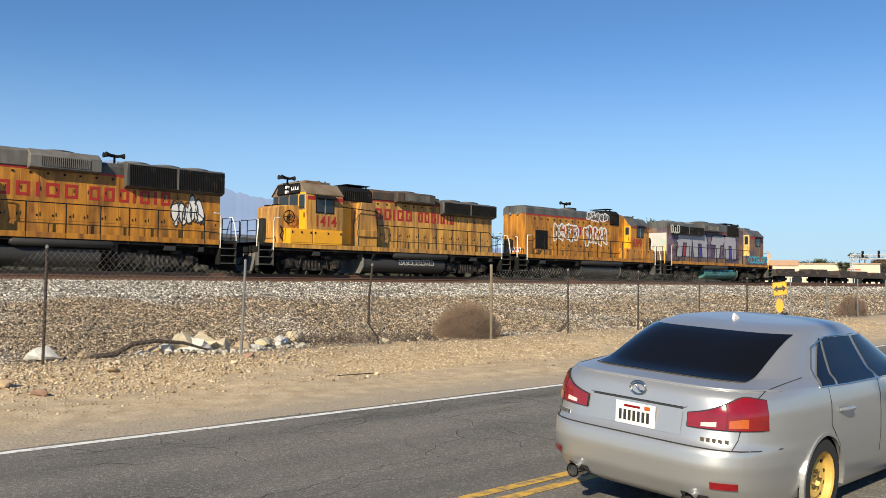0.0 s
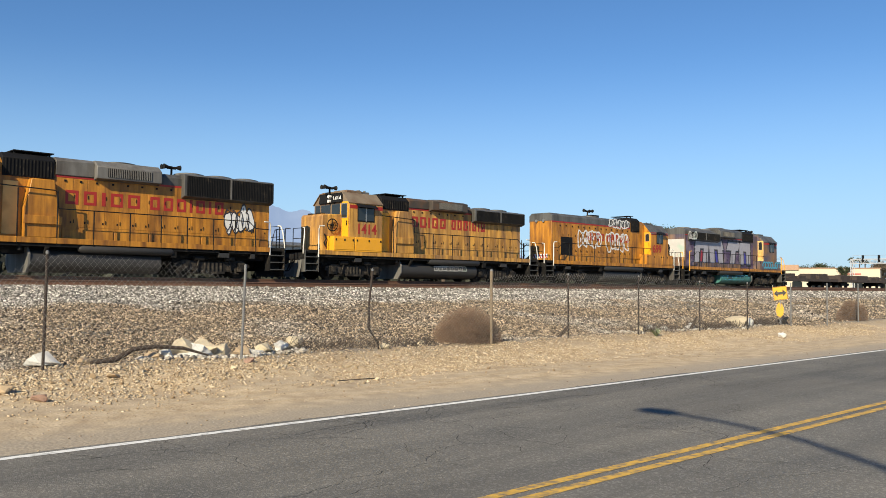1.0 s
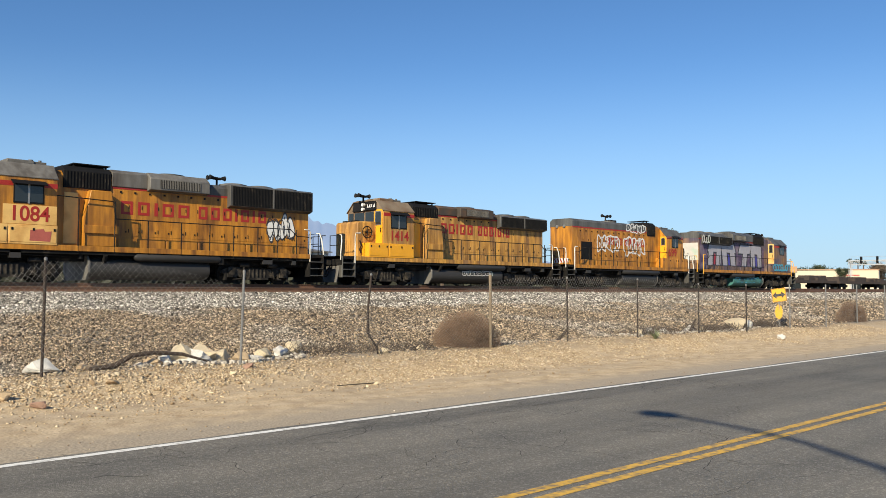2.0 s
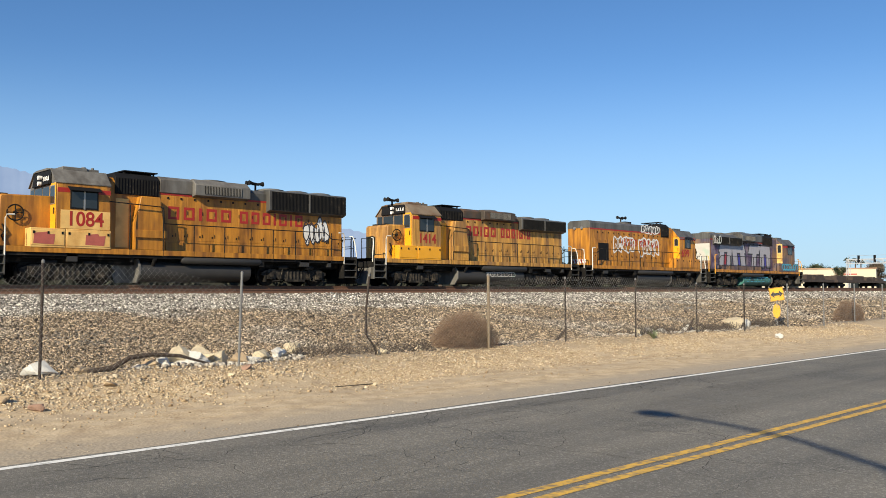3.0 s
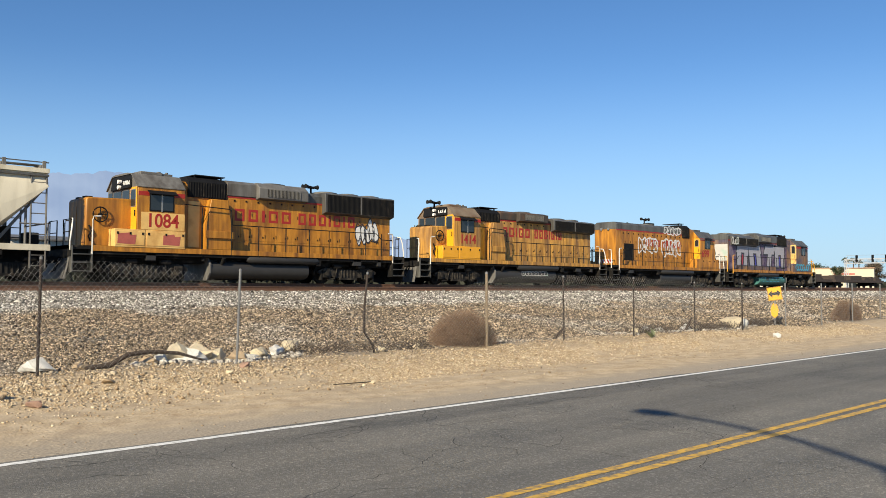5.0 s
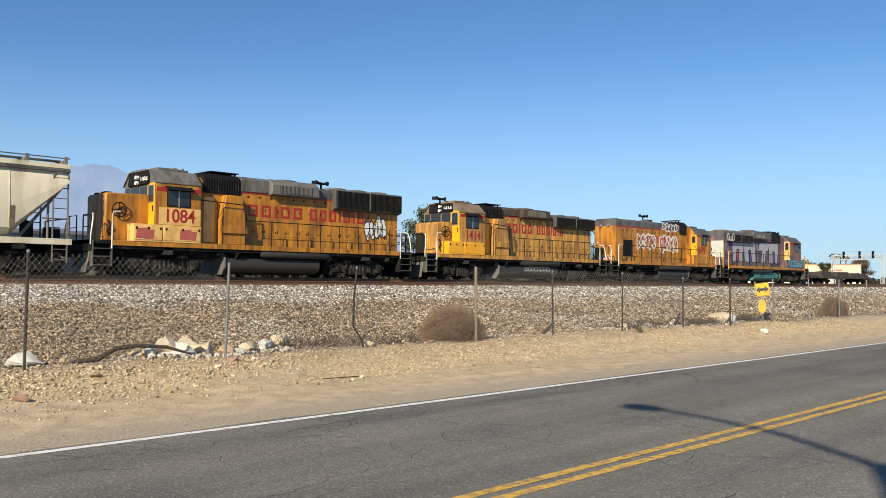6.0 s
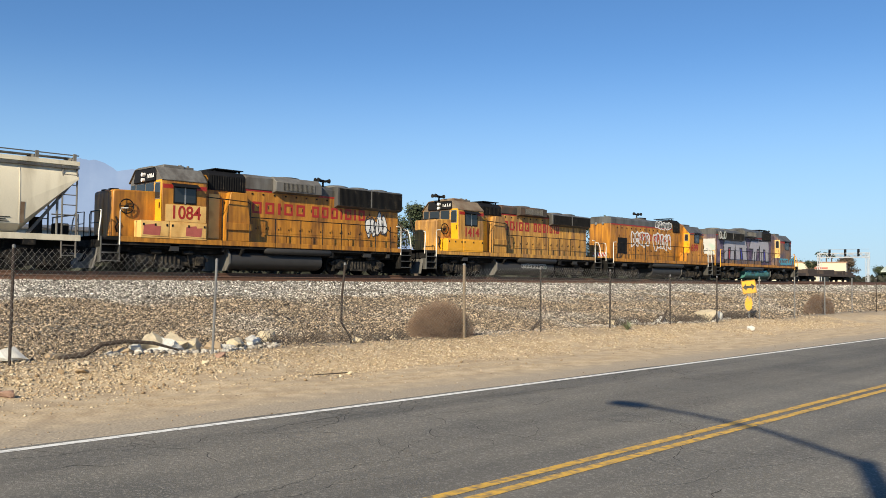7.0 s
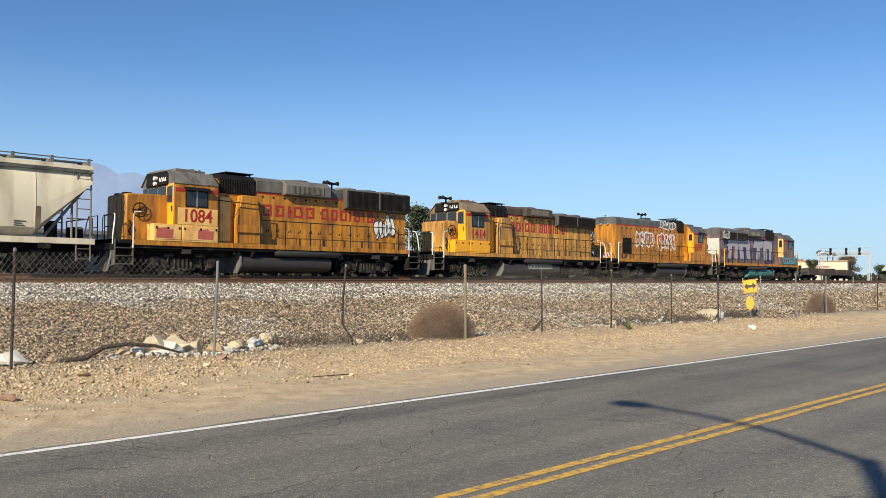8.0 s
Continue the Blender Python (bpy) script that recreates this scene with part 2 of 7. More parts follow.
def ground_material():
    m = bpy.data.materials.new("dirt_and_gravel")
    m.use_nodes = True
    nt = m.node_tree
    n, li = nt.nodes, nt.links
    b = n["Principled BSDF"]
    b.inputs["Roughness"].default_value = 0.95
    geo = n.new("ShaderNodeNewGeometry")
    sep = n.new("ShaderNodeSeparateXYZ")
    li.new(geo.outputs["Position"], sep.inputs[0])

    def tex(kind, scale, detail=6.0):
        t = n.new(kind)
        t.inputs["Scale"].default_value = scale
        if kind == "ShaderNodeTexNoise":
            t.inputs["Detail"].default_value = detail
        li.new(geo.outputs["Position"], t.inputs["Vector"])
        return t

    def ramp(src, stops):
        r = n.new("ShaderNodeValToRGB")
        while len(r.color_ramp.elements) < len(stops):
            r.color_ramp.elements.new(0.5)
        for e, (p, c) in zip(r.color_ramp.elements, stops):
            e.position, e.color = p, (*c, 1)
        li.new(src, r.inputs[0])
        return r.outputs[0]

    def mix(fac, a, c):
        x = n.new("ShaderNodeMix")
        x.data_type = "RGBA"
        li.new(fac, x.inputs[0])
        li.new(a, x.inputs[6])
        li.new(c, x.inputs[7])
        return x.outputs[2]

    def band(lo, hi, wobble, noise_out):
        ma = n.new("ShaderNodeMath")
        ma.operation = "MULTIPLY_ADD"
        li.new(noise_out, ma.inputs[0])
        ma.inputs[1].default_value = wobble
        li.new(sep.outputs["Y"], ma.inputs[2])
        mr = n.new("ShaderNodeMapRange")
        mr.inputs["From Min"].default_value, mr.inputs["From Max"].default_value = lo + wobble * 0.5, hi + wobble * 0.5
        li.new(ma.outputs[0], mr.inputs["Value"])
        return mr.outputs[0]

    wide, mid, fine = tex("ShaderNodeTexNoise", 0.45), tex("ShaderNodeTexNoise", 3.0), tex("ShaderNodeTexNoise", 38.0)
    cell = tex("ShaderNodeTexVoronoi", 21.0)
    pebble = tex("ShaderNodeTexVoronoi", 30.0)
    dirt = ramp(mid.outputs["Fac"], ((0.3, (0.34, 0.24, 0.138)), (0.5, (0.49, 0.37, 0.225)), (0.7, (0.60, 0.475, 0.315))))
    grit = ramp(pebble.outputs["Color"], ((0.2, (0.25, 0.185, 0.115)), (0.6, (0.47, 0.37, 0.24)), (0.95, (0.64, 0.55, 0.41))))
    dirt = mix(ramp(fine.outputs["Fac"], ((0.45, (0, 0, 0)), (0.62, (0.8, 0.8, 0.8)))), dirt, grit)
    mp = n.new("ShaderNodeMapping")
    mp.inputs["Scale"].default_value = (0.12, 2.2, 1.0)
    li.new(geo.outputs["Position"], mp.inputs["Vector"])
    rut = n.new("ShaderNodeTexNoise")
    rut.inputs["Scale"].default_value, rut.inputs["Detail"].default_value = 1.0, 5.0
    li.new(mp.outputs[0], rut.inputs["Vector"])
    worn = ramp(mid.outputs["Fac"], ((0.3, (0.36, 0.275, 0.18)), (0.7, (0.49, 0.39, 0.265))))
    dirt = mix(ramp(rut.outputs["Fac"], ((0.46, (0, 0, 0)), (0.6, (0.85, 0.85, 0.85)))), dirt, worn)
    greyish = ramp(fine.outputs["Fac"], ((0.3, (0.27, 0.22, 0.16)), (0.7, (0.43, 0.36, 0.265))))
    dirt = mix(band(9.9, 9.2, 0.9, mid.outputs["Fac"]), dirt, greyish)
    # bank tones are kept dark to imitate shade in gaps between loose stones
    stone = ramp(cell.outputs["Color"], ((0.1, (0.03, 0.026, 0.022)), (0.5, (0.14, 0.125, 0.103)), (0.95, (0.45, 0.415, 0.36))))
    brown = ramp(cell.outputs["Color"], ((0.1, (0.035, 0.026, 0.018)), (0.5, (0.145, 0.11, 0.073)), (0.95, (0.36, 0.29, 0.205))))
    bank = mix(ramp(wide.outputs["Fac"], ((0.40, (0, 0, 0)), (0.6, (1, 1, 1)))), brown, stone)
    bank = mix(band(21.0, 24.0, 5.0, wide.outputs["Fac"]), bank, stone)
    li.new(mix(band(12.6, 14.6, 1.6, mid.outputs["Fac"]), dirt, bank), b.inputs["Base Color"])
    bp = n.new("ShaderNodeBump")
    bp.inputs["Strength"].default_value, bp.inputs["Distance"].default_value = 0.35, 0.03
    mm = n.new("ShaderNodeMath")
    mm.operation = "MULTIPLY"
    li.new(fine.outputs["Fac"], mm.inputs[0])
    li.new(cell.outputs["Distance"], mm.inputs[1])
    li.new(mm.outputs[0], bp.inputs["Height"])
    li.new(bp.outputs[0], b.inputs["Normal"])
    return m


def spread(stops):
    """Coordinates from (value, step) stops, each step running up to the next stop."""
    out = []
    for (a, s), (b, _) in zip(stops, stops[1:]):
        k = max(1, round((b - a) / s))
        out += [a + (b - a) * i / k for i in range(k)]
    return out + [stops[-1][0]]


def build_ground():
    xs = spread(((-3000, 1000), (-60, 10), (-8, 0.6), (2, 0.2), (40, 0.5), (80, 4), (160, 60), (900, 700), (4200, 1)))
    ys = spread(((-2500, 800), (-40, 10), (8.0, 0.6), (8.6, 0.18), (17, 0.3), (30, 1.0), (46, 8), (100, 100), (900, 900), (4500, 1)))
    g = Geo()
    g.v = [(x, y, ground_z(x, y)) for y in ys for x in xs]
    w = len(xs)
    g.f = [(j * w + i, j * w + i + 1, (j + 1) * w + i + 1, (j + 1) * w + i) for j in range(len(ys) - 1) for i in range(w - 1)]
    tagged(part("ground", g, ground_material(), smooth=60), "dry tan dirt verge rising to a grey gravel bank", "ground", kind="structure")


def asphalt_material():
    m = mat("asphalt", (0.176, 0.166, 0.145), 0.9, var=0.22, scale=0.5, grain=110.0, bump=0.5, dirt=(0.118, 0.115, 0.105), dirt_amount=0.45, dirt_scale=0.5)
    nt = m.node_tree
    n, li = nt.nodes, nt.links
    b = n["Principled BSDF"]
    old = b.inputs["Base Color"].links[0].from_socket
    geo = n.new("ShaderNodeNewGeometry")
    spk = n.new("ShaderNodeTexVoronoi")
    spk.inputs["Scale"].default_value = 55.0
    li.new(geo.outputs["Position"], spk.inputs["Vector"])
    rr = n.new("ShaderNodeValToRGB")
    rr.color_ramp.elements[0].position, rr.color_ramp.elements[1].position = 0.55, 1.0
    rr.color_ramp.elements[1].color = (0.85, 0.85, 0.85, 1)
    li.new(spk.outputs["Color"], rr.inputs[0])
    mx = n.new("ShaderNodeMix")
    mx.data_type = "RGBA"
    li.new(rr.outputs[0], mx.inputs[0])
    li.new(old, mx.inputs[6])
    mx.inputs[7].default_value = (0.34, 0.32, 0.29, 1)
    # darker oily wheel paths along the lane
    mp = n.new("ShaderNodeMapping")
    mp.inputs["Scale"].default_value = (0.06, 1.1, 1.0)
    li.new(geo.outputs["Position"], mp.inputs["Vector"])
    wear = n.new("ShaderNodeTexNoise")
    wear.inputs["Scale"].default_value, wear.inputs["Detail"].default_value = 1.0, 4.0
    li.new(mp.outputs[0], wear.inputs["Vector"])
    wr = n.new("ShaderNodeValToRGB")
    wr.color_ramp.elements[0].position, wr.color_ramp.elements[1].position = 0.38, 0.62
    wr.color_ramp.elements[0].color, wr.color_ramp.elements[1].color = (0.72, 0.72, 0.72, 1), (1.12, 1.1, 1.06, 1)
    li.new(wear.outputs["Fac"], wr.inputs[0])
    mu = n.new("ShaderNodeMix")
    mu.data_type, mu.blend_type = "RGBA", "MULTIPLY"
    mu.inputs[0].default_value = 1.0
    li.new(mx.outputs[2], mu.inputs[6])
    li.new(wr.outputs[0], mu.inputs[7])
    # the far lane is darkened in colour, imitating asphalt that looks brighter down-sun
    sy = n.new("ShaderNodeSeparateXYZ")
    li.new(geo.outputs["Position"], sy.inputs[0])
    lane = n.new("ShaderNodeMapRange")
    lane.inputs["From Min"].default_value, lane.inputs["From Max"].default_value = 4.3, 5.6
    lane.inputs["To Min"].default_value, lane.inputs["To Max"].default_value = 1.0, 0.86
    li.new(sy.outputs["Y"], lane.inputs["Value"])
    lm = n.new("ShaderNodeHueSaturation")
    li.new(lane.outputs[0], lm.inputs["Value"])
    li.new(mu.outputs[2], lm.inputs["Color"])
    li.new(lm.outputs[0], b.inputs["Base Color"])
    return m


def build_road():
    rnd = random.Random(5)
    g = Geo()
    xs = spread(((-400, 100), (-10, 0.5), (60, 10), (160, 80), (900, 1)))
    edge = [8.69 + 0.08 * noise.noise(Vector((x * 0.6, 0, 2))) + 0.03 * noise.noise(Vector((x * 3, 1, 2))) for x in xs]
    top = [(x, e, 0.0) for x, e in zip(xs, edge)]
    g.v = [(x, -2.8, 0.0) for x in xs] + top + [(x, y, -0.1) for x, y, _ in top]
    k = len(xs)
    g.f = [(i, i + 1, i + 1 + k, i + k) for i in range(k - 1)] + [(i + k, i + k + 1, i + 2 * k + 1, i + 2 * k) for i in range(k - 1)]
    road = tagged(part("road", g, asphalt_material(), smooth=0), "worn grey asphalt road with fine cracks", "road", kind="structure")
    wh = mat("road_white", (0.78, 0.77, 0.73), 0.7, var=0.1, scale=6, dirt=(0.3, 0.29, 0.27), dirt_amount=0.25, dirt_scale=9)
    ye = mat("road_yellow", (0.62, 0.37, 0.055), 0.7, var=0.2, scale=5, dirt=(0.17, 0.145, 0.105), dirt_amount=0.42, dirt_scale=11)

    def stripe(y, width, seed):
        s = Geo()
        st = spread(((-60, 4), (0, 0.12), (40, 4), (400, 1)))
        e = lambda x, q: 0.006 * noise.noise(Vector((x * 7, q, seed)))
        s.v = [(x, y - width / 2 + e(x, 1), 0.004) for x in st] + [(x, y + width / 2 + e(x, 5), 0.004) for x in st]
        c = len(st)
        s.f = [(i, i + 1, i + 1 + c, i + c) for i in range(c - 1)]
        return s

    part("edge_line", stripe(8.53, 0.12, 1), wh, road, "solid white edge line")
    part("centre_line", stripe(4.57, 0.11, 2), ye, road, "yellow centre line")
    part("centre_line", stripe(4.36, 0.11, 3), ye, road, "yellow centre line")
    # cracks: thin sunken-looking tar-dark seams that wander over the surface
    cr = Geo()

    def crack(x, y, head, length, width):
        p = [(x, y)]
        base = head
        while length > 0:
            head = base + 0.6 * (head - base) + rnd.uniform(-0.62, 0.62)
            s = rnd.uniform(0.04, 0.11)
            x, y = x + s * math.cos(head), y + s * math.sin(head)
            if not -0.5 < y < 8.8:
                break
            p.append((x, y))
            length -= s
            if rnd.random() < 0.03 and width > 0.006:
                crack(x, y, head + rnd.choice((-1, 1)) * rnd.uniform(0.7, 1.4), rnd.uniform(0.3, 1.2), width * 0.7)
        if len(p) < 3:
            return
        vs = []
        for i, (a, c) in enumerate(p):
            q, r = p[max(0, i - 1)], p[min(len(p) - 1, i + 1)]
            d = math.atan2(r[1] - q[1], r[0] - q[0]) + math.pi / 2
            w2 = width * rnd.uniform(0.3, 1.0) * (0.25 if i in (0, len(p) - 1) else 1) / 2
            vs += [(a + w2 * math.cos(d), c + w2 * math.sin(d), 0.0025), (a - w2 * math.cos(d), c - w2 * math.sin(d), 0.0025)]
        cr.add(vs, [(2 * i, 2 * i + 1, 2 * i + 3, 2 * i + 2) for i in range(len(p) - 1)])

    for i in range(150):
        crack(rnd.uniform(1, 34), rnd.uniform(1.0, 8.6), rnd.choice((0, math.pi / 2)) + rnd.uniform(-0.4, 0.4), rnd.uniform(0.6, 3.4), rnd.uniform(0.005, 0.011))
    for i in range(60):
        crack(rnd.uniform(1, 26), rnd.uniform(7.0, 8.6), rnd.uniform(-0.3, 0.3), rnd.uniform(0.5, 2.2), rnd.uniform(0.006, 0.015))
    tagged(part("crack", cr, mat("crack_tar", (0.022, 0.02, 0.018), 0.9), road, "thin dark cracks", smooth=0), kind="stuff")


TIE = mat("creosoted_tie", (0.085, 0.06, 0.042), 0.9, var=0.35, scale=4, isl=0.35)


def build_track(name, y, top, label, x0, x1):
    tr = thing(name, label, "railway track", (0, y, top), kind="structure")
    prof = ((-0.075, -0.18), (0.075, -0.18), (0.072, -0.165), (0.012, -0.145), (0.012, -0.045), (0.036, -0.035), (0.036, -0.004), (0.028, 0.0), (-0.028, 0.0), (-0.036, -0.004), (-0.036, -0.035), (-0.012, -0.045), (-0.012, -0.145), (-0.072, -0.165))
    for s in (-0.75, 0.75):
        part("rail", Geo().prism([(a + s, b) for a, b in prof], -300, 600, "x"), RUST, tr, "rust-brown steel rail")
        part("rail_head", Geo().prism([(s - 0.027, 0.0), (s + 0.027, 0.0), (s + 0.02, 0.002), (s - 0.02, 0.002)], -300, 600, "x"), STEEL, tr, "bright worn running surface")
    me = Geo().prism([(-0.11, -0.33), (0.11, -0.33), (0.11, -0.2), (0.1, -0.18), (-0.1, -0.18), (-0.11, -0.2)], -1.3, 1.3).mesh("tie", TIE)
    rnd = random.Random(round(y))
    i, x = 0, x0
    while x < x1 and i < 290:
        ob = new("tie", me)
        ob.parent, ob.location = tr, (x, rnd.uniform(-0.05, 0.05), rnd.uniform(-0.01, 0.005))
        ob.rotation_euler = (0, 0, rnd.uniform(-0.02, 0.02))
        x += 0.55
        i += 1


def stone_shapes(rnd, count):
    """A few rough stones, each a squashed and jittered icosphere."""
    out = []
    for _ in range(count):
        bm = bmesh.new()
        for _ in range(8):
            d = Vector((rnd.gauss(0, 1), rnd.gauss(0, 1), rnd.gauss(0, 1))).normalized()
            bm.verts.new((d.x, d.y, d.z * 0.75))
        hull = bmesh.ops.convex_hull(bm, input=bm.verts[:])
        bmesh.ops.delete(bm, geom=list({v for v in hull["geom_interior"] + hull["geom_unused"] if isinstance(v, bmesh.types.BMVert)}), context="VERTS")
        bmesh.ops.triangulate(bm, faces=bm.faces[:])
        bm.verts.index_update()
        out.append((np.array([v.co[:] for v in bm.verts]), np.array([[v.index for v in f.verts] for f in bm.faces])))
        bm.free()
    return out


def scatter(name, material, label, places, seed):
    """Many small stones in one mesh; places are (x, y, z, size)."""
    rnd = random.Random(seed)
    shapes = stone_shapes(rnd, 8)
    vs, fs, o = [], [], 0
    for x, y, z, s in places:
        v, f = shapes[rnd.randrange(8)]
        a = rnd.uniform(0, 6.28)
        c, d = math.cos(a), math.sin(a)
        t = rnd.uniform(0.7, 1.3)
        r = np.stack([(v[:, 0] * c - v[:, 1] * d) * s * t, (v[:, 0] * d + v[:, 1] * c) * s, v[:, 2] * s], 1) + (x, y, z + s * 0.3)
        vs.append(r)
        fs.append(f + o)
        o += len(v)
    vs, fs = np.concatenate(vs), np.concatenate(fs)
    me = bpy.data.meshes.new(name)
    me.vertices.add(len(vs))
    me.vertices.foreach_set("co", vs.astype(np.float32).ravel())
    me.loops.add(fs.size)
    me.loops.foreach_set("vertex_index", fs.astype(np.int32).ravel())
    me.polygons.add(len(fs))
    me.polygons.foreach_set("loop_start", np.arange(0, fs.size, 3, dtype=np.int32))
    me.update(calc_edges=True)
    me.materials.append(material)
    return tagged(new(name, me), label, "gravel", kind="stuff")


def stone_material(name, dark, mid, light, earth=0.0):
    m = bpy.data.materials.new(name)
    m.use_nodes = True
    n, li = m.node_tree.nodes, m.node_tree.links
    b = n["Principled BSDF"]
    b.inputs["Roughness"].default_value = 0.9
    ge = n.new("ShaderNodeNewGeometry")
    r = n.new("ShaderNodeValToRGB")
    r.color_ramp.elements.new(0.5)
    for e, (p, c) in zip(r.color_ramp.elements, ((0.0, dark), (0.55, mid), (1.0, light))):
        e.position, e.color = p, (*c, 1)
    li.new(ge.outputs["Random Per Island"], r.inputs[0])
    t = n.new("ShaderNodeTexNoise")
    t.inputs["Scale"].default_value = 25.0
    li.new(ge.outputs["Position"], t.inputs["Vector"])
    hs = n.new("ShaderNodeHueSaturation")
    mr = n.new("ShaderNodeMapRange")
    mr.inputs["To Min"].default_value, mr.inputs["To Max"].default_value = 0.6, 1.4
    li.new(t.outputs["Fac"], mr.inputs["Value"])
    li.new(mr.outputs[0], hs.inputs["Value"])
    li.new(r.outputs[0], hs.inputs["Color"])
    out = hs.outputs[0]
    if earth:
        # patches where the stones are coated in brown earth
        w = n.new("ShaderNodeTexNoise")
        w.inputs["Scale"].default_value, w.inputs["Detail"].default_value = 0.4, 6.0
        li.new(ge.outputs["Position"], w.inputs["Vector"])
        sx = n.new("ShaderNodeSeparateXYZ")
        li.new(ge.outputs["Position"], sx.inputs[0])
        ym = n.new("ShaderNodeMapRange")
        ym.inputs["From Min"].default_value, ym.inputs["From Max"].default_value = 19.0, 26.0
        ym.inputs["To Min"].default_value, ym.inputs["To Max"].default_value = 0.2, -0.35
        li.new(sx.outputs["Y"], ym.inputs["Value"])
        ad = n.new("ShaderNodeMath")
        ad.operation = "ADD"
        li.new(w.outputs["Fac"], ad.inputs[0])
        li.new(ym.outputs[0], ad.inputs[1])
        er = n.new("ShaderNodeValToRGB")
        er.color_ramp.elements[0].position, er.color_ramp.elements[1].position = 0.45, 0.68
        er.color_ramp.elements[1].color = (earth, earth, earth, 1)
        li.new(ad.outputs[0], er.inputs[0])
        mu = n.new("ShaderNodeMix")
        mu.data_type, mu.blend_type = "RGBA", "MULTIPLY"
        li.new(er.outputs[0], mu.inputs[0])
        li.new(out, mu.inputs[6])
        mu.inputs[7].default_value = (0.74, 0.59, 0.42, 1)
        out = mu.outputs[2]
    li.new(out, b.inputs["Base Color"])
    return m


def build_gravel():
    rnd = random.Random(11)
    spots = []
    ys = [13.9 + 0.05 * k for k in range(320)]
    seen = [(1.65 - ground_z(10.0, y)) / y for y in ys]
    while len(spots) < 190000:
        k = rnd.uniform(seen[-1], seen[0])
        y = float(np.interp(-k, [-q for q in seen], ys)) + rnd.uniform(-0.5, 0.5)
        x = y / math.tan(math.radians(rnd.uniform(13.5, 78.0)))
        brown = noise.noise(Vector((x * 0.2, y * 0.4, 4.0)))
        if y < 13.9 or x > 115 or (y < 22 and rnd.random() < 0.15 + 0.9 * brown):
            continue
        s = min(0.08, rnd.uniform(0.014, 0.032) * (math.hypot(x, y) / 18.0) ** 0.62) * (1.8 if rnd.random() < 0.03 else 1.0)
        spots.append((x, y, ground_z(x, y), s))
    scatter("ballast", stone_material("ballast_stone", (0.02, 0.017, 0.015), (0.24, 0.218, 0.187), (0.84, 0.80, 0.72), 0.9), "pale grey crushed-stone ballast on the bank", spots, 3)
    spots = []
    while len(spots) < 24000:
        y = 12.6 + rnd.gauss(0, 0.75)
        x = 1.0 + 35.0 * rnd.random() ** 1.6
        if noise.noise(Vector((x * 0.5, y * 0.8, 9.0))) < rnd.uniform(-0.7, 0.25) or not 9.6 < y < 14.6:
            continue
        spots.append((x, y, ground_z(x, y), rnd.uniform(0.008, 0.026) * (1.7 if rnd.random() < 0.08 else 1)))
    scatter("dirt_pebbles", stone_material("tan_pebble", (0.27, 0.19, 0.11), (0.47, 0.36, 0.225), (0.62, 0.52, 0.37)), "loose tan pebbles in the dirt verge", spots, 4)
    spots = []
    while len(spots) < 5200:
        y = 13.0 + rnd.gauss(0, 0.42)
        x = 1.0 + 34.0 * rnd.random() ** 1.4
        if noise.noise(Vector((x * 0.7, y * 0.9, 2.0))) < rnd.uniform(-0.5, 0.4):
            continue
        spots.append((x, y, ground_z(x, y), rnd.uniform(0.012, 0.03) * (2.0 if rnd.random() < 0.05 else 1)))
    scatter("dirt_clods", stone_material("tan_clod", (0.24, 0.175, 0.11), (0.39, 0.305, 0.20), (0.56, 0.475, 0.35)), "tan clods and stones on the dirt windrow", spots, 14)
    spots = []
    for _ in range(900):
        y = rnd.uniform(8.7, 11.6)
        x = rnd.uniform(2, 40)
        spots.append((x, y, ground_z(x, y), rnd.uniform(0.006, 0.018)))
    scatter("shoulder_grit", stone_material("grit", (0.16, 0.11, 0.07), (0.36, 0.27, 0.17), (0.55, 0.47, 0.38)), "small grit on the road shoulder", spots, 5)


# ---- train ----
def name_blocks(parent, x0, x1, x2, x3, zc, h, y, paint):
    """The painted company name as two rows of plain red blocks, five and seven of them, two narrow ones among each."""
    for a, b, kinds in ((x0, x1, "bbibb"), (x2, x3, "bbbibib")):
        wide = [0.3 if k == "i" else 1.0 for k in kinds]
        gap = 0.42
        unit = (b - a) / (sum(wide) + gap * (len(kinds) - 1))
        x = a
        for i, (k, w) in enumerate(zip(kinds, wide)):
            cw, t = unit * w, 0.115
            g = Geo()
            if k == "i":
                g.box(0, cw, -0.006, 0, -h / 2, h / 2)
            else:
                g.box(0, t, -0.006, 0, -h / 2, h / 2).box(t, cw, -0.006, 0, h / 2 - t, h / 2).box(cw - t, cw, -0.006, 0, -h / 2, h / 2 - t).box(t, cw - t, -0.006, 0, -h / 2, -h / 2 + t)
            ob = part("red_block", g, paint, parent, smooth=0)
            ob.location = (x, y, zc)
            x += cw + gap * unit


def wheelset_mesh(r):
    g = Geo()
    for s in (-1, 1):
        g.tube([(0, s * 0.79, 0), (0, s * 0.69, 0)], r, 28).tube([(0, s * 0.69, 0), (0, s * 0.665, 0)], r + 0.028, 28)
        g.tube([(0, s * 0.80, 0), (0, s * 0.86, 0)], 0.2, 12)
        for k in range(6):
            a = k * math.pi / 3
            g.tube([(0.3 * math.cos(a), s * 0.79, 0.3 * math.sin(a)), (0.3 * math.cos(a), s * 0.80, 0.3 * math.sin(a))], 0.05, 6)
    g.tube([(0, -0.7, 0), (0, 0.7, 0)], 0.1, 12)
    return g.mesh("wheelset", UNDER)


WHEELS = []
WHEEL_MESH = wheelset_mesh(0.508)
WHEEL_SMALL = wheelset_mesh(0.42)


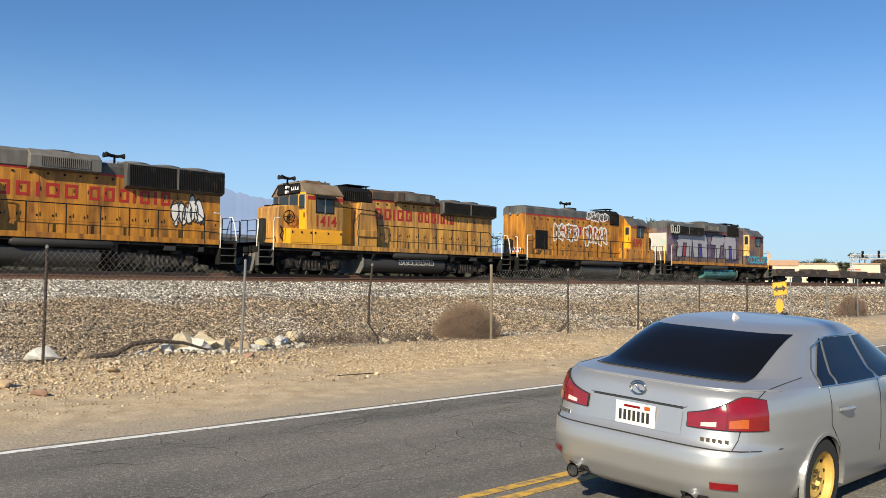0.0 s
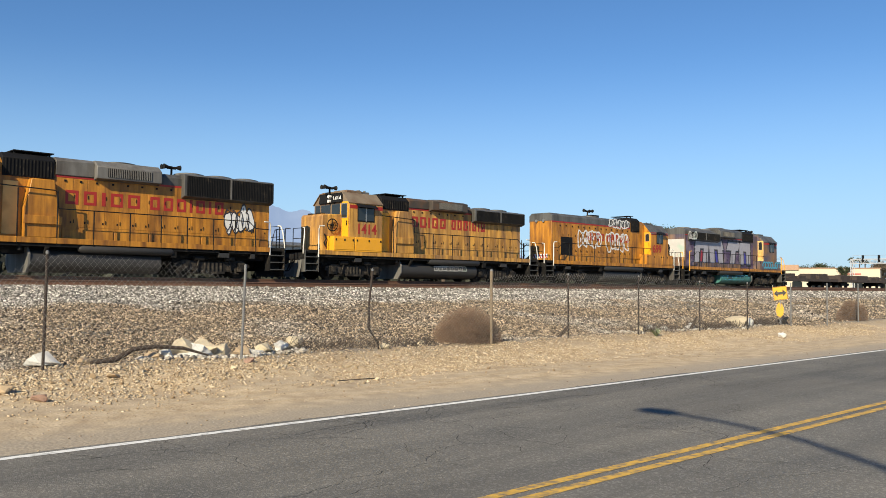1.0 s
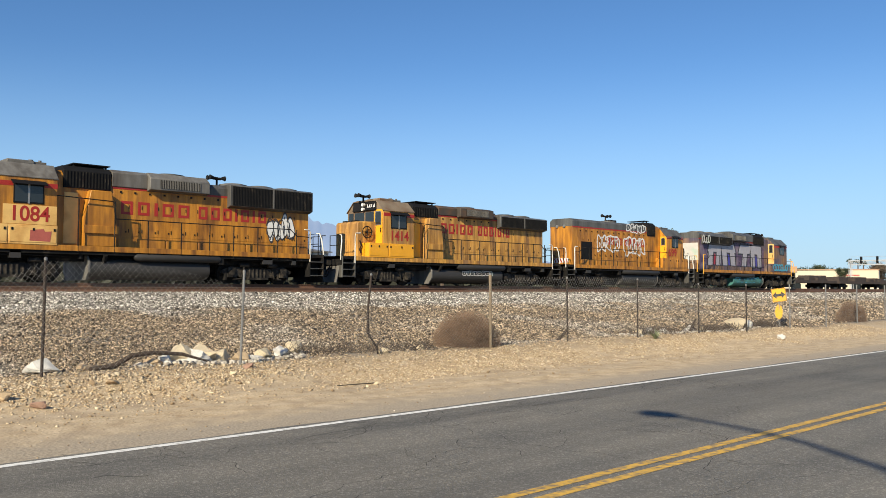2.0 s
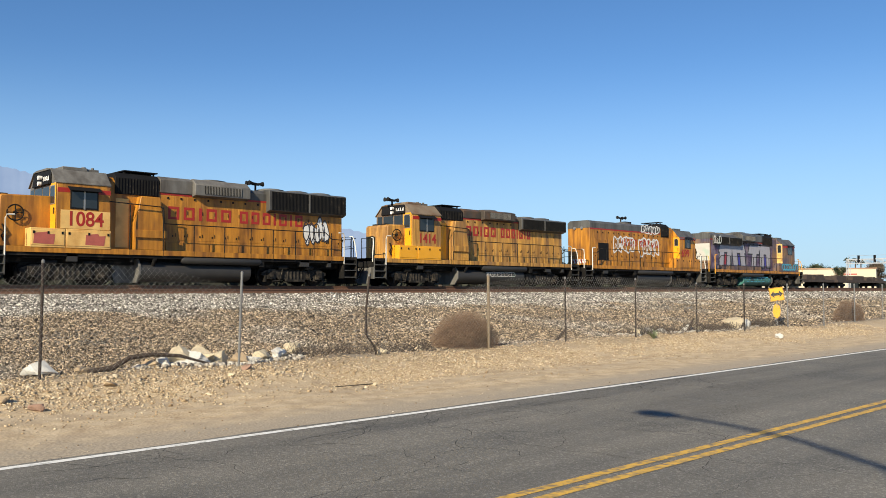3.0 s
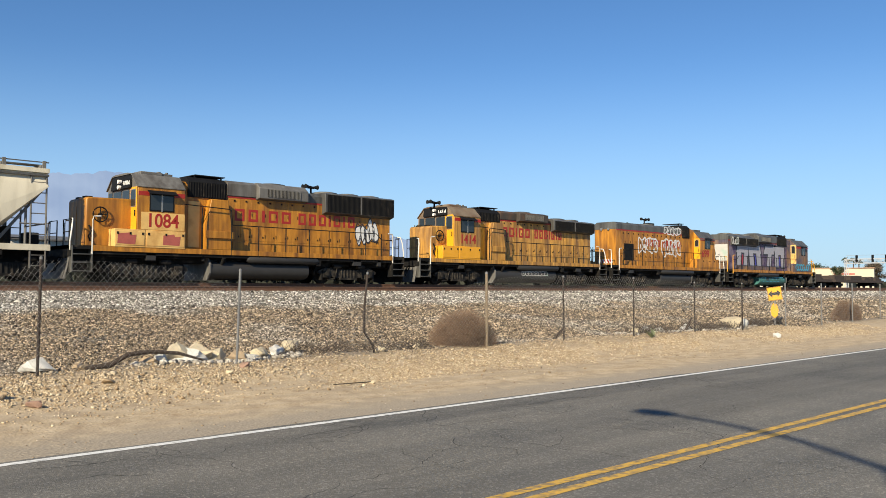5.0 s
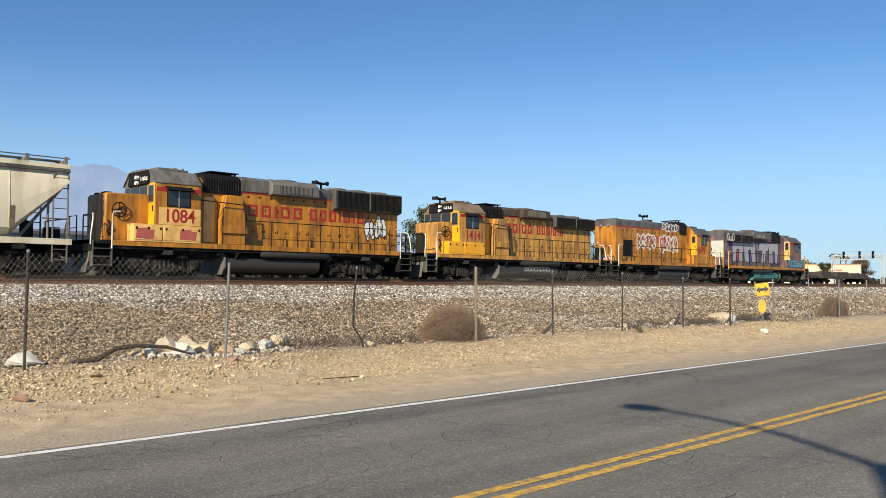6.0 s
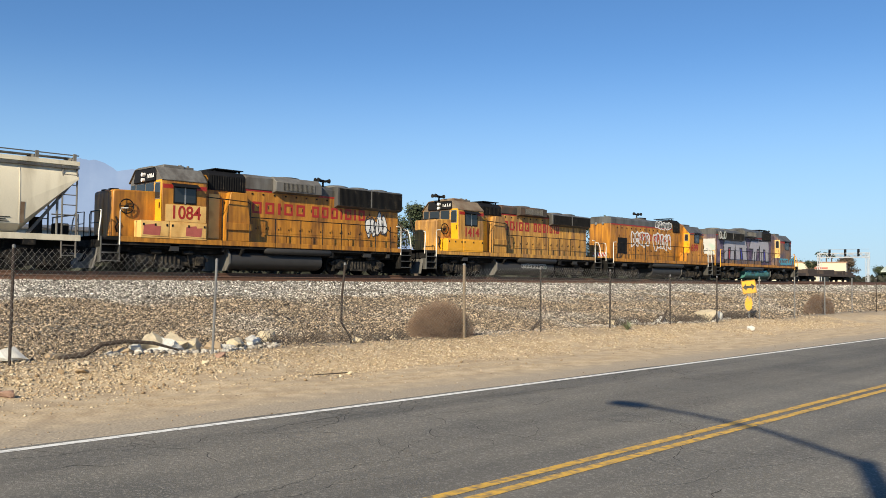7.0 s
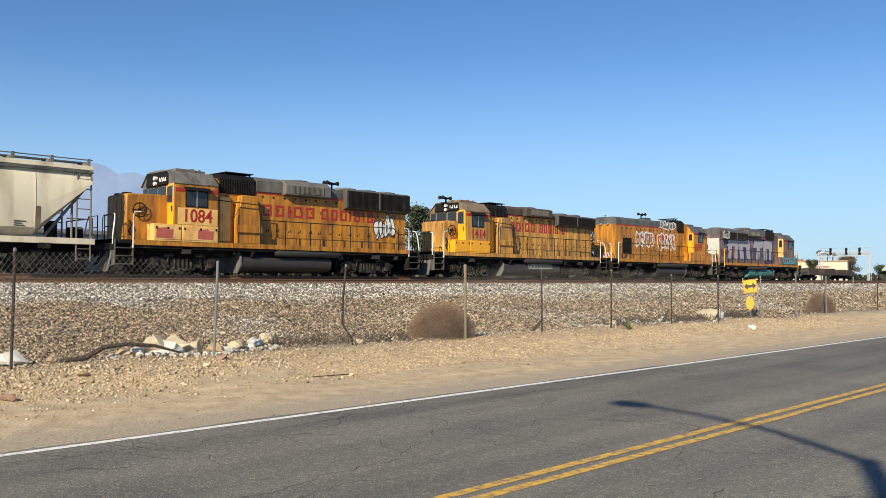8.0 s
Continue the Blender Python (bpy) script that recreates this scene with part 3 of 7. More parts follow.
def truck(parent, xc, half=1.37, material=TRUCKS, big=True):
    """A two-axle truck: side frames with journals, springs and brake rigging; its wheelsets turn."""
    g = Geo()
    r = 0.508 if big else 0.42
    for s in (-1, 1):
        y0, y1 = s * 0.98, s * 1.13
        e = half + 0.45
        g.prism([(-e, 0.62), (-e, 0.5), (-half - 0.2, 0.42), (-half + 0.25, 0.42), (-half + 0.5, 0.3), (half - 0.5, 0.3), (half - 0.25, 0.42), (half + 0.2, 0.42), (e, 0.5), (e, 0.62), (half, 0.8), (0.6, 0.72), (-0.6, 0.72), (-half, 0.8)], y0, y1)
        for a in (-half, half):
            g.box(a - 0.19, a + 0.19, s * 0.96, s * 1.2, r - 0.2, r + 0.2).disc((a, s * 1.22, r), "y", 0.13, 0.06, 14)
            g.box(a - 0.3, a - 0.22, s * 0.95, s * 1.15, r - 0.33, r + 0.1).box(a + 0.22, a + 0.3, s * 0.95, s * 1.15, r - 0.33, r + 0.1)
        for k in range(5):
            g.tube([(-0.4 + 0.2 * k, s * 1.1, 0.3), (-0.4 + 0.2 * k, s * 1.1, 0.68)], 0.07, 8)
        g.box(-0.55, 0.55, s * 1.0, s * 1.2, 0.2, 0.3)
        for a in (-0.75, 0.75):
            g.tube([(a, s * 1.2, 0.78), (a * 1.15, s * 1.2, 0.25), (a * 1.7, s * 1.15, 0.2)], 0.035, 6)
            g.tube([(a - 0.2, s * 1.17, 0.86), (a + 0.25, s * 1.17, 0.86)], 0.1, 10)
    g.box(-half - 0.3, half + 0.3, -0.6, 0.6, 0.55, 0.85)
    tk = part("truck", g, material, parent, "black two-axle truck frame")
    tk.location = (xc, 0, 0)
    for a in (-half, half):
        w = new("wheelset", WHEEL_MESH if big else WHEEL_SMALL)
        w.parent = tk
        w.location = (a, 0, r)
        WHEELS.append((w, (a, 0, r), r))
    return tk


def blob_tag(parent, P, x0, x1, z0, z1, y, fill, line, seed):
    """A sprayed bubble tag of fat rounded strokes with a dark outline, a few millimetres proud."""
    rnd = random.Random(seed)
    n = 4
    for k in range(n):
        cx = x0 + (x1 - x0) * (k + 0.5) / n
        wx, wz = (x1 - x0) / n * 0.56, (z1 - z0) * rnd.uniform(0.40, 0.5)
        cz = (z0 + z1) / 2 + rnd.uniform(-0.12, 0.12) * (z1 - z0)
        lean = rnd.uniform(-0.25, 0.25)
        for mt, sc, off in ((line, 1.16, 0.003 + 0.0012 * k), (fill, 1.0, 0.0036 + 0.0012 * k)):
            pts = []
            for i in range(18):
                a = 2 * math.pi * i / 18
                rr = 1 + 0.16 * math.sin(3 * a + k) + 0.1 * math.sin(2 * a + 2 * k)
                px, pz = wx * rr * sc * math.cos(a), wz * rr * sc * math.sin(a)
                pts.append((cx + px + lean * pz, cz + pz))
            part("sprayed_tag", Geo().prism(pts, y - off, y - off + 0.0028), mt, parent, "white sprayed bubble shape" if mt is fill else "dark sprayed outline", smooth=0)


def scrawl(parent, x0, x1, z0, z1, y, paint, seed, n=9, r=0.03, label="sprayed scrawl"):
    """Loose looping paint strokes."""
    rnd = random.Random(seed)
    g = Geo()
    for k in range(n):
        cx = x0 + (x1 - x0) * (k + 0.5) / n
        hw, hz = (x1 - x0) / n * 0.62, (z1 - z0) / 2
        a0, turn = rnd.uniform(0, 6.28), rnd.choice((-1, 1)) * rnd.uniform(3.2, 6.0)
        path = []
        for i in range(13):
            a = a0 + turn * i / 12
            path.append((cx + hw * math.cos(a) * rnd.uniform(0.85, 1.1), (z0 + z1) / 2 + hz * math.sin(a) * rnd.uniform(0.85, 1.1)))
        for i, (p, q) in enumerate(zip(path, path[1:])):
            d = Vector((q[0] - p[0], q[1] - p[1]))
            m = Vector((-d.y, d.x)).normalized() * r
            e = d.normalized() * r * 0.5
            o = 0.003 + 0.0002 * (i % 2) + 0.0004 * (k % 3)
            g.prism([(p[0] + m.x - e.x, p[1] + m.y - e.y), (q[0] + m.x + e.x, q[1] + m.y + e.y), (q[0] - m.x + e.x, q[1] - m.y + e.y), (p[0] - m.x - e.x, p[1] - m.y - e.y)], y - o, y - 0.0005)
    part("sprayed_tag", g, paint, parent, label, smooth=0)


def bubble_outline(parent, x0, x1, z0, z1, y, paint, seed, n, r, label):
    """A row of hollow bubble shapes, each a wavering closed stroke with one or two strokes inside."""
    rnd = random.Random(seed)
    g = Geo()

    def stroke(path, closed):
        m = len(path)
        for i in range(m if closed else m - 1):
            p, q = Vector(path[i]), Vector(path[(i + 1) % m])
            d = (q - p).normalized()
            w = Vector((-d.y, d.x)) * r * rnd.uniform(0.75, 1.2)
            e = d * r * 0.5
            g.prism([p + w - e, q + w + e, q - w + e, p - w - e], y - 0.003 - 0.0003 * (i % 2), y - 0.0005)

    pitch = (x1 - x0) / n
    for k in range(n):
        cx, cz = x0 + pitch * (k + 0.5), (z0 + z1) / 2 + rnd.uniform(-0.08, 0.08) * (z1 - z0)
        hx, hz = pitch * rnd.uniform(0.44, 0.56), (z1 - z0) / 2 * rnd.uniform(0.82, 1.1)
        lean, f1, f2 = rnd.uniform(-0.2, 0.25), rnd.uniform(0, 6.28), rnd.uniform(0, 6.28)
        loop = []
        for i in range(22):
            a = 2 * math.pi * i / 22
            c, s = math.cos(a), math.sin(a)
            q = 1 + 0.14 * math.sin(3 * a + f1) + 0.09 * math.sin(5 * a + f2)
            u, v = hx * q * math.copysign(abs(c) ** 0.6, c), hz * q * math.copysign(abs(s) ** 0.6, s)
            loop.append((cx + u + lean * v, cz + v))
        stroke(loop, True)
        for _ in range(rnd.randint(1, 2)):
            u, v = rnd.uniform(-0.25, 0.25) * hx, rnd.uniform(-0.5, 0.4) * hz
            stroke([(cx + u, cz + v), (cx + u + rnd.uniform(-0.2, 0.2) * hx, cz + v + 0.25 * hz), (cx + u + rnd.uniform(-0.1, 0.4) * hx, cz + v + 0.5 * hz)], False)
    part("sprayed_tag", g, paint, parent, label, smooth=0)


def locomotive(spec):
    """A four-axle hood diesel with its cab towards -X (or +X where flipped); origin at mid-length on the rail tops."""
    S = dict(half=8.7, nose=(-7.95, -6.95, 3.45), sub=(-7.0, -3.92), cab=(-6.07, -3.95), cab_top=4.6, cab_eave=4.3, eave_side=4.0,
             intake=(-3.55, -1.65), blister=(-1.6, -0.1, 2.66), rad=(3.7, 8.2, 3.45, 4.54), hood_top=4.46, hood_end=8.15, fans=(4.5, 5.9, 7.3), horn=(3.67, 4.6),
             tank=(-2.6, 2.7), air=(-0.8, 3.16), trucks=(-5.4, 5.2), posts=(-3.12, -1.67, -0.26, 1.22, 2.56, 3.74, 4.98, 6.05, 7.1), flip=False, yellow=YEL, roof=GREY, cabroof=GREY_LT)
    S.update(spec)
    L = thing("locomotive", S["label"], "locomotive", (0, TRACK_Y, RAIL_Z), group="coupled locomotives")
    fl = -1 if S["flip"] else 1

    def P(name, g, material, parent=L, label="", bevel=0.0, smooth=35):
        return part(name, g.mirror_x() if S["flip"] else g, material, parent, label, bevel, smooth)

    Y, roof = S["yellow"], S["roof"]
    H, W, hw = S["half"], 1.52, 0.93
    deck = 1.46
    # frame: black sill with a yellow stripe on its edge, walkway plate
    P("underframe", Geo().box(-H + 0.05, H - 0.05, -0.9, 0.9, 0.85, 1.3).box(-H + 0.85, H - 0.85, -W + 0.06, W - 0.06, 1.12, 1.3), UNDER)
    P("side_sill", Geo().box(-H + 0.82, H - 0.82, -W, -W + 0.05, 1.24, deck).box(-H + 0.82, H - 0.82, W - 0.05, W, 1.24, deck), S.get("sillmat", Y), label="yellow side sill", bevel=0.01)
    P("walkway", Geo().box(-H, H, -W + 0.06, W - 0.06, 1.3, deck - 0.01), UNDER)
    # hood
    n0, he, ht = S["intake"][0], S["hood_end"], S["hood_top"]
    hood = P("hood", Geo().prism([(-hw, deck - 0.01), (hw, deck - 0.01), (hw, ht - 0.16), (hw - 0.2, ht), (-hw + 0.2, ht), (-hw, ht - 0.16)], S["cab"][1] - 0.02, he, "x"), Y, label=S.get("hood_label", "yellow long hood"), bevel=0.02)
    b0 = S["blister"][0]
    stripe_z = S.get("stripe", 3.92)
    P("hood_top", Geo().prism([(-hw - 0.012, stripe_z + 0.06), (-hw - 0.012, ht - 0.15), (-hw + 0.2, ht + 0.012), (hw - 0.2, ht + 0.012), (hw + 0.012, ht - 0.15), (hw + 0.012, stripe_z + 0.06)], b0, he + 0.012, "x"), roof, hood, "grey hood roof", bevel=0.01)
    for s in (-1, 1):
        P("red_stripe", Geo().box(b0, he, s * (hw + 0.004), s * (hw + 0.010), stripe_z - 0.02, stripe_z + 0.06), RED, hood, "thin red stripe", smooth=0)
    # hood doors with latches, low lockers on the walkway
    x = b0 + 0.05
    k = 0
    widths = (0.66, 0.56, 0.72, 0.6)
    while x + 0.74 < he - 0.1:
        w = widths[k % 4]
        for s in (-1, 1):
            y0, y1 = sorted((s * (hw - 0.01), s * (hw + 0.008)))
            if not s > 0:
                d = P("hood_door", Geo().box(x + 0.012, x + w - 0.012, y0, y1, deck + 0.5, min(stripe_z - 0.05, S["rad"][2] - 0.06 if x + w > S["rad"][0] else 9)), Y, hood, bevel=0.004)
                P("latch", Geo().box(x + w - 0.11, x + w - 0.06, y0 - 0.012, y0, deck + 0.64, deck + 0.72), BLACK, d, smooth=0)
                P("lifting_lug", Geo().box(x + w / 2 - 0.04, x + w / 2 + 0.04, y0 - 0.03, y0, 3.74, 3.82), UNDER, d, smooth=0) if x + w < S["rad"][0] or S["rad"][1] < S["rad"][0] else None
                for hz0 in (deck + 0.65, 3.1):
                    P("hinge", Geo().tube([(x + 0.03, y0 - 0.008, hz0), (x + 0.03, y0 - 0.008, hz0 + 0.15)], 0.014, 6), UNDER, d)
        x += w
        k += 1
    lk = b0 + 0.3
    for i, w in enumerate((2.1, 1.5, 2.4, 1.7, 1.3)):
        if lk + w > he - 0.1:
            break
        P("walkway_locker", Geo().box(lk, lk + w - 0.06, -hw - 0.03, -hw, deck - 0.01, deck + 0.40), Y, hood, bevel=0.012)
        lk += w
    # cab
    c0, c1 = S["cab"]
    ct, ce, es = S["cab_top"], S["cab_eave"], S["eave_side"]
    cab = P("cab", Geo().prism([(-W, deck), (W, deck), (W, es), (0.95, ct - 0.05), (0.6, ct), (-0.6, ct), (-0.95, ct - 0.05), (-W, es)], c0 + 0.02, c1, "x"), Y, label="yellow cab", bevel=0.02)
    P("cab_roof", Geo().prism([(-W - 0.03, es - 0.03), (-W - 0.03, es + 0.01), (-0.97, ct - 0.02), (-0.6, ct + 0.03), (0.6, ct + 0.03), (0.97, ct - 0.02), (W + 0.03, es + 0.01), (W + 0.03, es - 0.03), (0.95, ct - 0.055), (-0.95, ct - 0.055)], c0 - 0.06, c1 + 0.02, "x"), S["cabroof"], cab, "weathered cab roof", bevel=0.01)
    # battery boxes and low cab side below the cab
    s0, s1 = S["sub"]
    mid = s0 + (s1 - s0) * 0.42
    for a, b in ((s0, mid), (mid + 0.02, s1)):
        bx = P("battery_box", Geo().box(a, b, -W - 0.02, -hw, deck - 0.02, 2.18), S.get("boxmat", Y), cab, "panelled box under the cab", bevel=0.012)
        P("box_lid", Geo().box(a + 0.04, b - 0.04, -W - 0.035, -W - 0.02, deck + 0.06, 2.1), S.get("boxmat", Y), bx, bevel=0.006)
        for xx in (a + 0.12, (a + b) / 2, b - 0.12):
            P("latch", Geo().box(xx - 0.035, xx + 0.035, -W - 0.05, -W - 0.035, 1.96, 2.06), BLACK, bx, smooth=0)
        if S.get("patch"):
            px = a + (b - a) * 0.08 if a == s0 else a + (b - a) * 0.42
            P("red_patch", Geo().prism([(px, deck + 0.12), (px + 0.75, deck + 0.1), (px + 0.8, deck + 0.5), (px + 0.55, deck + 0.48), (px + 0.5, deck + 0.58), (px + 0.02, deck + 0.52)], -W - 0.040, -W - 0.036), REDFADE, bx, "peeled faded red patch", smooth=0)
    # front of the cab behind the nose, windscreens, number board
    nx0, nx1, nz = S["nose"]
    P("cab_front", Geo().prism([(-1.46, nz - 0.1), (1.46, nz - 0.1), (1.46, es - 0.02), (0.93, ct - 0.06), (-0.93, ct - 0.06), (-1.46, es - 0.02)], c0, c0 + 0.018, "x"), S["cabroof"], cab, "weathered grey cab front", smooth=0)
    for w0y, w1y in ((-0.74, -0.06), (0.06, 0.86), (0.98, 1.38)):
        P("windscreen", Geo().box(c0 - 0.012, c0 - 0.002, w0y, w1y, nz + 0.06, 3.88), GLASSDARK, cab, "dark windscreen", smooth=0)
    nb = P("number_board", Geo().prism([(c0 - 0.10, 3.95), (c0 + 0.1, 3.95), (c0 + 0.1, ct - 0.05), (c0 - 0.02, ct - 0.05)], -0.98, 0.98), BLACK, cab, "dark number-board housing", bevel=0.02)
    P("number_glass", Geo().prism([(c0 - 0.12, 3.97), (c0 - 0.09, 3.97), (c0 - 0.045, 4.34), (c0 - 0.075, 4.34)], -0.96, -0.22), BLACK, nb, "black number board", smooth=0)
    if S.get("board_text"):
        ob = letters(S["board_text"], 0.36, WHITE, nb, "board_number", ((c0 - 0.1) * fl, -0.6, 4.14), label="white board number")
        ob.rotation_euler = (radians(8) * 0, radians(0), radians(-90 * fl))
    lamp = Geo()
    for zz in (4.04, 4.28):
        lamp.tube([(c0 - 0.2, 0.0, zz), (c0 - 0.04, 0.0, zz)], 0.085, 14)
    P("headlight", lamp, WHITE, nb, "twin round headlight")
    # door in the cab's end wall that faces the hood's walkway, with a window, frame and handle
    if S["flip"]:
        xa, xb, y0, y1 = c1, c1 + 0.014, -W + 0.05, -hw - 0.03
        xw, xf = (xb, xb + 0.006), (xb, xb + 0.014)
    else:
        xa, xb, y0, y1 = c0 - 0.014, c0, -W + 0.04, -0.80
        xw, xf = (xa - 0.006, xa), (xa - 0.014, xa)
    zt = min(3.98, es + 0.1)
    # sunlight on the door is put into its paint colour
    dr = P("cab_door", Geo().box(xa, xb, y0, y1, deck + 0.02, zt), S.get("doormat", YEL_BRT), cab, "yellow cab door, painted brighter as if sunlit", bevel=0.006)
    P("door_window", Geo().prism([(y0 + 0.12, 3.18), (y1 - 0.12, 3.18), (y1 - 0.12, zt - 0.2), (y1 - 0.18, zt - 0.13), (y0 + 0.18, zt - 0.13), (y0 + 0.12, zt - 0.2)], *xw, "x"), GLASSDARK, dr, "dark door glass", smooth=0)
    fr = Geo()
    for ya, yb, za, zb in ((y0 + 0.08, y0 + 0.12, 3.14, zt - 0.09), (y1 - 0.12, y1 - 0.08, 3.14, zt - 0.09), (y0 + 0.12, y1 - 0.12, 3.14, 3.18), (y0 + 0.12, y1 - 0.12, zt - 0.13, zt - 0.09)):
        fr.box(*xf, ya, yb, za, zb)
    P("window_frame", fr, STEEL, dr, smooth=0)
    P("handle", Geo().tube([((xa + xb) / 2 + (0.05 if S["flip"] else -0.05), y0 + 0.1, 2.75), ((xa + xb) / 2 + (0.05 if S["flip"] else -0.05), y0 + 0.1, 3.0)], 0.02, 6), UNDER, dr)
    # side window: two panes in a frame under a sun shade
    w0, w1 = S.get("window", (-5.5, -4.5))
    win = P("side_window", Geo().box(w0 - 0.05, w1 + 0.05, -W - 0.02, -W, 2.98, 3.75), BLACK, cab, "two-pane sliding side window", bevel=0.01)
    for a, b in ((w0, (w0 + w1) / 2 - 0.03), ((w0 + w1) / 2 + 0.03, w1)):
        P("pane", Geo().box(a, b, -W - 0.026, -W - 0.02, 3.04, 3.7), GLASSDARK, win, smooth=0)
    P("mullion", Geo().box((w0 + w1) / 2 - 0.035, (w0 + w1) / 2 + 0.035, -W - 0.035, -W - 0.02, 2.98, 3.75), STEEL, win, smooth=0)
    P("sun_shade", Geo().prism([(-W - 0.02, 3.86), (-W - 0.26, 3.70), (-W - 0.25, 3.68), (-W - 0.02, 3.83)], w0 - 0.15, w1 + 0.1, "x"), BLACK, cab, "dark metal sun shade", smooth=0)
    for q0, q1 in ((c0 + 0.04, w0 - 0.06), (w1 + 0.06, c1)):
        if q1 > q0:
            P("red_stripe", Geo().box(q0, q1, -W - 0.006, -W, 3.62, 3.8), RED, cab, "red stripe band", smooth=0)
    # roof gear on the cab
    P("air_conditioner", Geo().box(c0 + 0.55, c0 + 1.55, -0.55, 0.55, ct + 0.02, ct + 0.17), S["cabroof"], cab, "roof box", bevel=0.03)
    P("roof_vent", Geo().box(c1 - 0.75, c1 - 0.1, -0.5, 0.1, ct + 0.02, ct + 0.14).tube([(c1 - 0.6, -0.2, ct), (c1 - 0.6, -0.2, ct + 0.24)], 0.09, 12).tube([(c1 - 0.3, -0.35, ct), (c1 - 0.3, -0.35, ct + 0.22)], 0.06, 12), GREY_LT, cab, "roof fittings")
    # nose
    nose = P("nose", Geo().prism([(nx0, deck - 0.01), (c0 + 0.05, deck - 0.01), (c0 + 0.05, nz + 0.04), (nx0 + 0.1, nz), (nx0, nz - 0.08)], -hw, hw), S.get("nosemat", Y), label="short nose", bevel=0.06)
    P("nose_door", Geo().box(nx0 - 0.015, nx0, 0.0, 0.62, deck + 0.1, nz - 0.35), S.get("nosemat", Y), nose, bevel=0.008)
    P("brake_wheel", Geo().tube([(nx0 + 0.55 + 0.3 * math.cos(a), -hw - 0.12, 2.75 + 0.3 * math.sin(a)) for a in [i * math.pi / 10 for i in range(21)]], 0.028, 8).tube([(nx0 + 0.55, -hw - 0.16, 2.75), (nx0 + 0.55, -hw + 0.1, 2.75)], 0.06, 10).tube([(nx0 + 0.26, -hw - 0.12, 2.75), (nx0 + 0.84, -hw - 0.12, 2.75)], 0.02, 6).tube([(nx0 + 0.55, -hw - 0.12, 2.46), (nx0 + 0.55, -hw - 0.12, 3.04)], 0.02, 6), UNDER, nose, "hand brake wheel")
    for f0, f1 in ((-0.6, -0.2), (0.2, 0.5)):
        P("sand_filler", Geo().box(nx0 + 0.12, nx0 + 0.4, f0, f1, nz - 0.02, nz + 0.07), UNDER, nose)
    P("hose", Geo().tube([(nx0 + 0.12, -hw - 0.04, 2.3), (nx0 + 0.2, -hw - 0.09, 2.05), (nx0 + 0.1, -hw - 0.06, 1.85), (nx0 + 0.18, -hw - 0.08, 1.65)], 0.035, 8), UNDER, nose)
    # air intake behind the cab, with louvres
    i0, i1 = S["intake"]
    itk = P("air_intake", Geo().prism([(-hw - 0.06, 3.78), (hw + 0.06, 3.78), (hw + 0.06, ht + 0.02), (0.75, ht + 0.22), (-0.75, ht + 0.22), (-hw - 0.06, ht + 0.02)], i0, i1, "x"), BLACK, label="black louvred air intake", bevel=0.015)
    for j in range(14):
        a = i0 + 0.12 + (i1 - i0 - 0.24) * j / 13
        P("louvre", Geo().box(a - 0.018, a + 0.018, -hw - 0.085, -hw - 0.06, 3.84, ht), UNDER, itk, smooth=0)
    P("intake_roof", Geo().box(i0 + 0.2, i1 - 0.05, -0.6, 0.6, ht + 0.22, ht + 0.25).box(i0 + 0.45, i1 + 0.05, -0.75, 0.75, ht + 0.33, ht + 0.37).box(i0 + 0.5, i0 + 0.56, -0.6, -0.54, ht + 0.25, ht + 0.33).box(i1 - 0.1, i1 - 0.04, -0.6, -0.54, ht + 0.25, ht + 0.33), BLACK, itk, "raised roof hatch")
    # step panel and blower housing below the intake
    if S.get("blower", True):
        P("blower_housing", Geo().prism([(i0 + 0.75, deck), (i1 + 0.12, deck), (i1 + 0.12, 2.25), (i1 - 0.1, 3.72), (i0 + 0.95, 3.72), (i0 + 0.75, 2.6)], -hw - 0.42, -hw), Y, hood, "bulged blower housing", bevel=0.03)
        P("locker_shelf", Geo().box(i0 + 0.7, i1 + 0.2, -hw - 0.5, -hw - 0.42, 1.98, 2.3), Y, hood, bevel=0.01)
        P("panel_door", Geo().box(i0 + 0.05, i0 + 0.6, -hw - 0.02, -hw, deck + 0.1, 3.6), S.get("boxmat", Y), hood, bevel=0.008)
    # dynamic brake blister
    if S["blister"][2] > S["blister"][1]:
        _, b1, b2 = S["blister"]
        P("brake_hatch", Geo().prism([(-hw - 0.05, stripe_z + 0.07), (hw + 0.05, stripe_z + 0.07), (hw + 0.05, ht + 0.1), (hw - 0.2, ht + 0.24), (-hw + 0.2, ht + 0.24), (-hw - 0.05, ht + 0.1)], b0, b1, "x"), S.get("hatch", GREY_LT), label="grey brake hatch", bevel=0.02)
        bl = P("blister", Geo().prism([(-hw - 0.34, 3.96), (-hw - 0.02, 3.9), (hw + 0.02, 3.9), (hw + 0.34, 3.96), (hw + 0.34, 4.45), (hw, ht + 0.24), (-hw, ht + 0.24), (-hw - 0.34, 4.45)], b1, b2, "x"), S.get("hatch", GREY_LT), label="flared brake blister", bevel=0.03)
        gr = P("grille", Geo().box(b1 + 0.45, b2 - 0.45, -hw - 0.352, -hw - 0.34, 4.04, 4.4), BLACK, bl, "black slatted grille", smooth=0)
        for j in range(24):
            a = b1 + 0.5 + (b2 - b1 - 1.0) * j / 23
            P("slat", Geo().box(a - 0.016, a + 0.016, -hw - 0.372, -hw - 0.352, 4.04, 4.4), GREY_LT, gr, smooth=0)
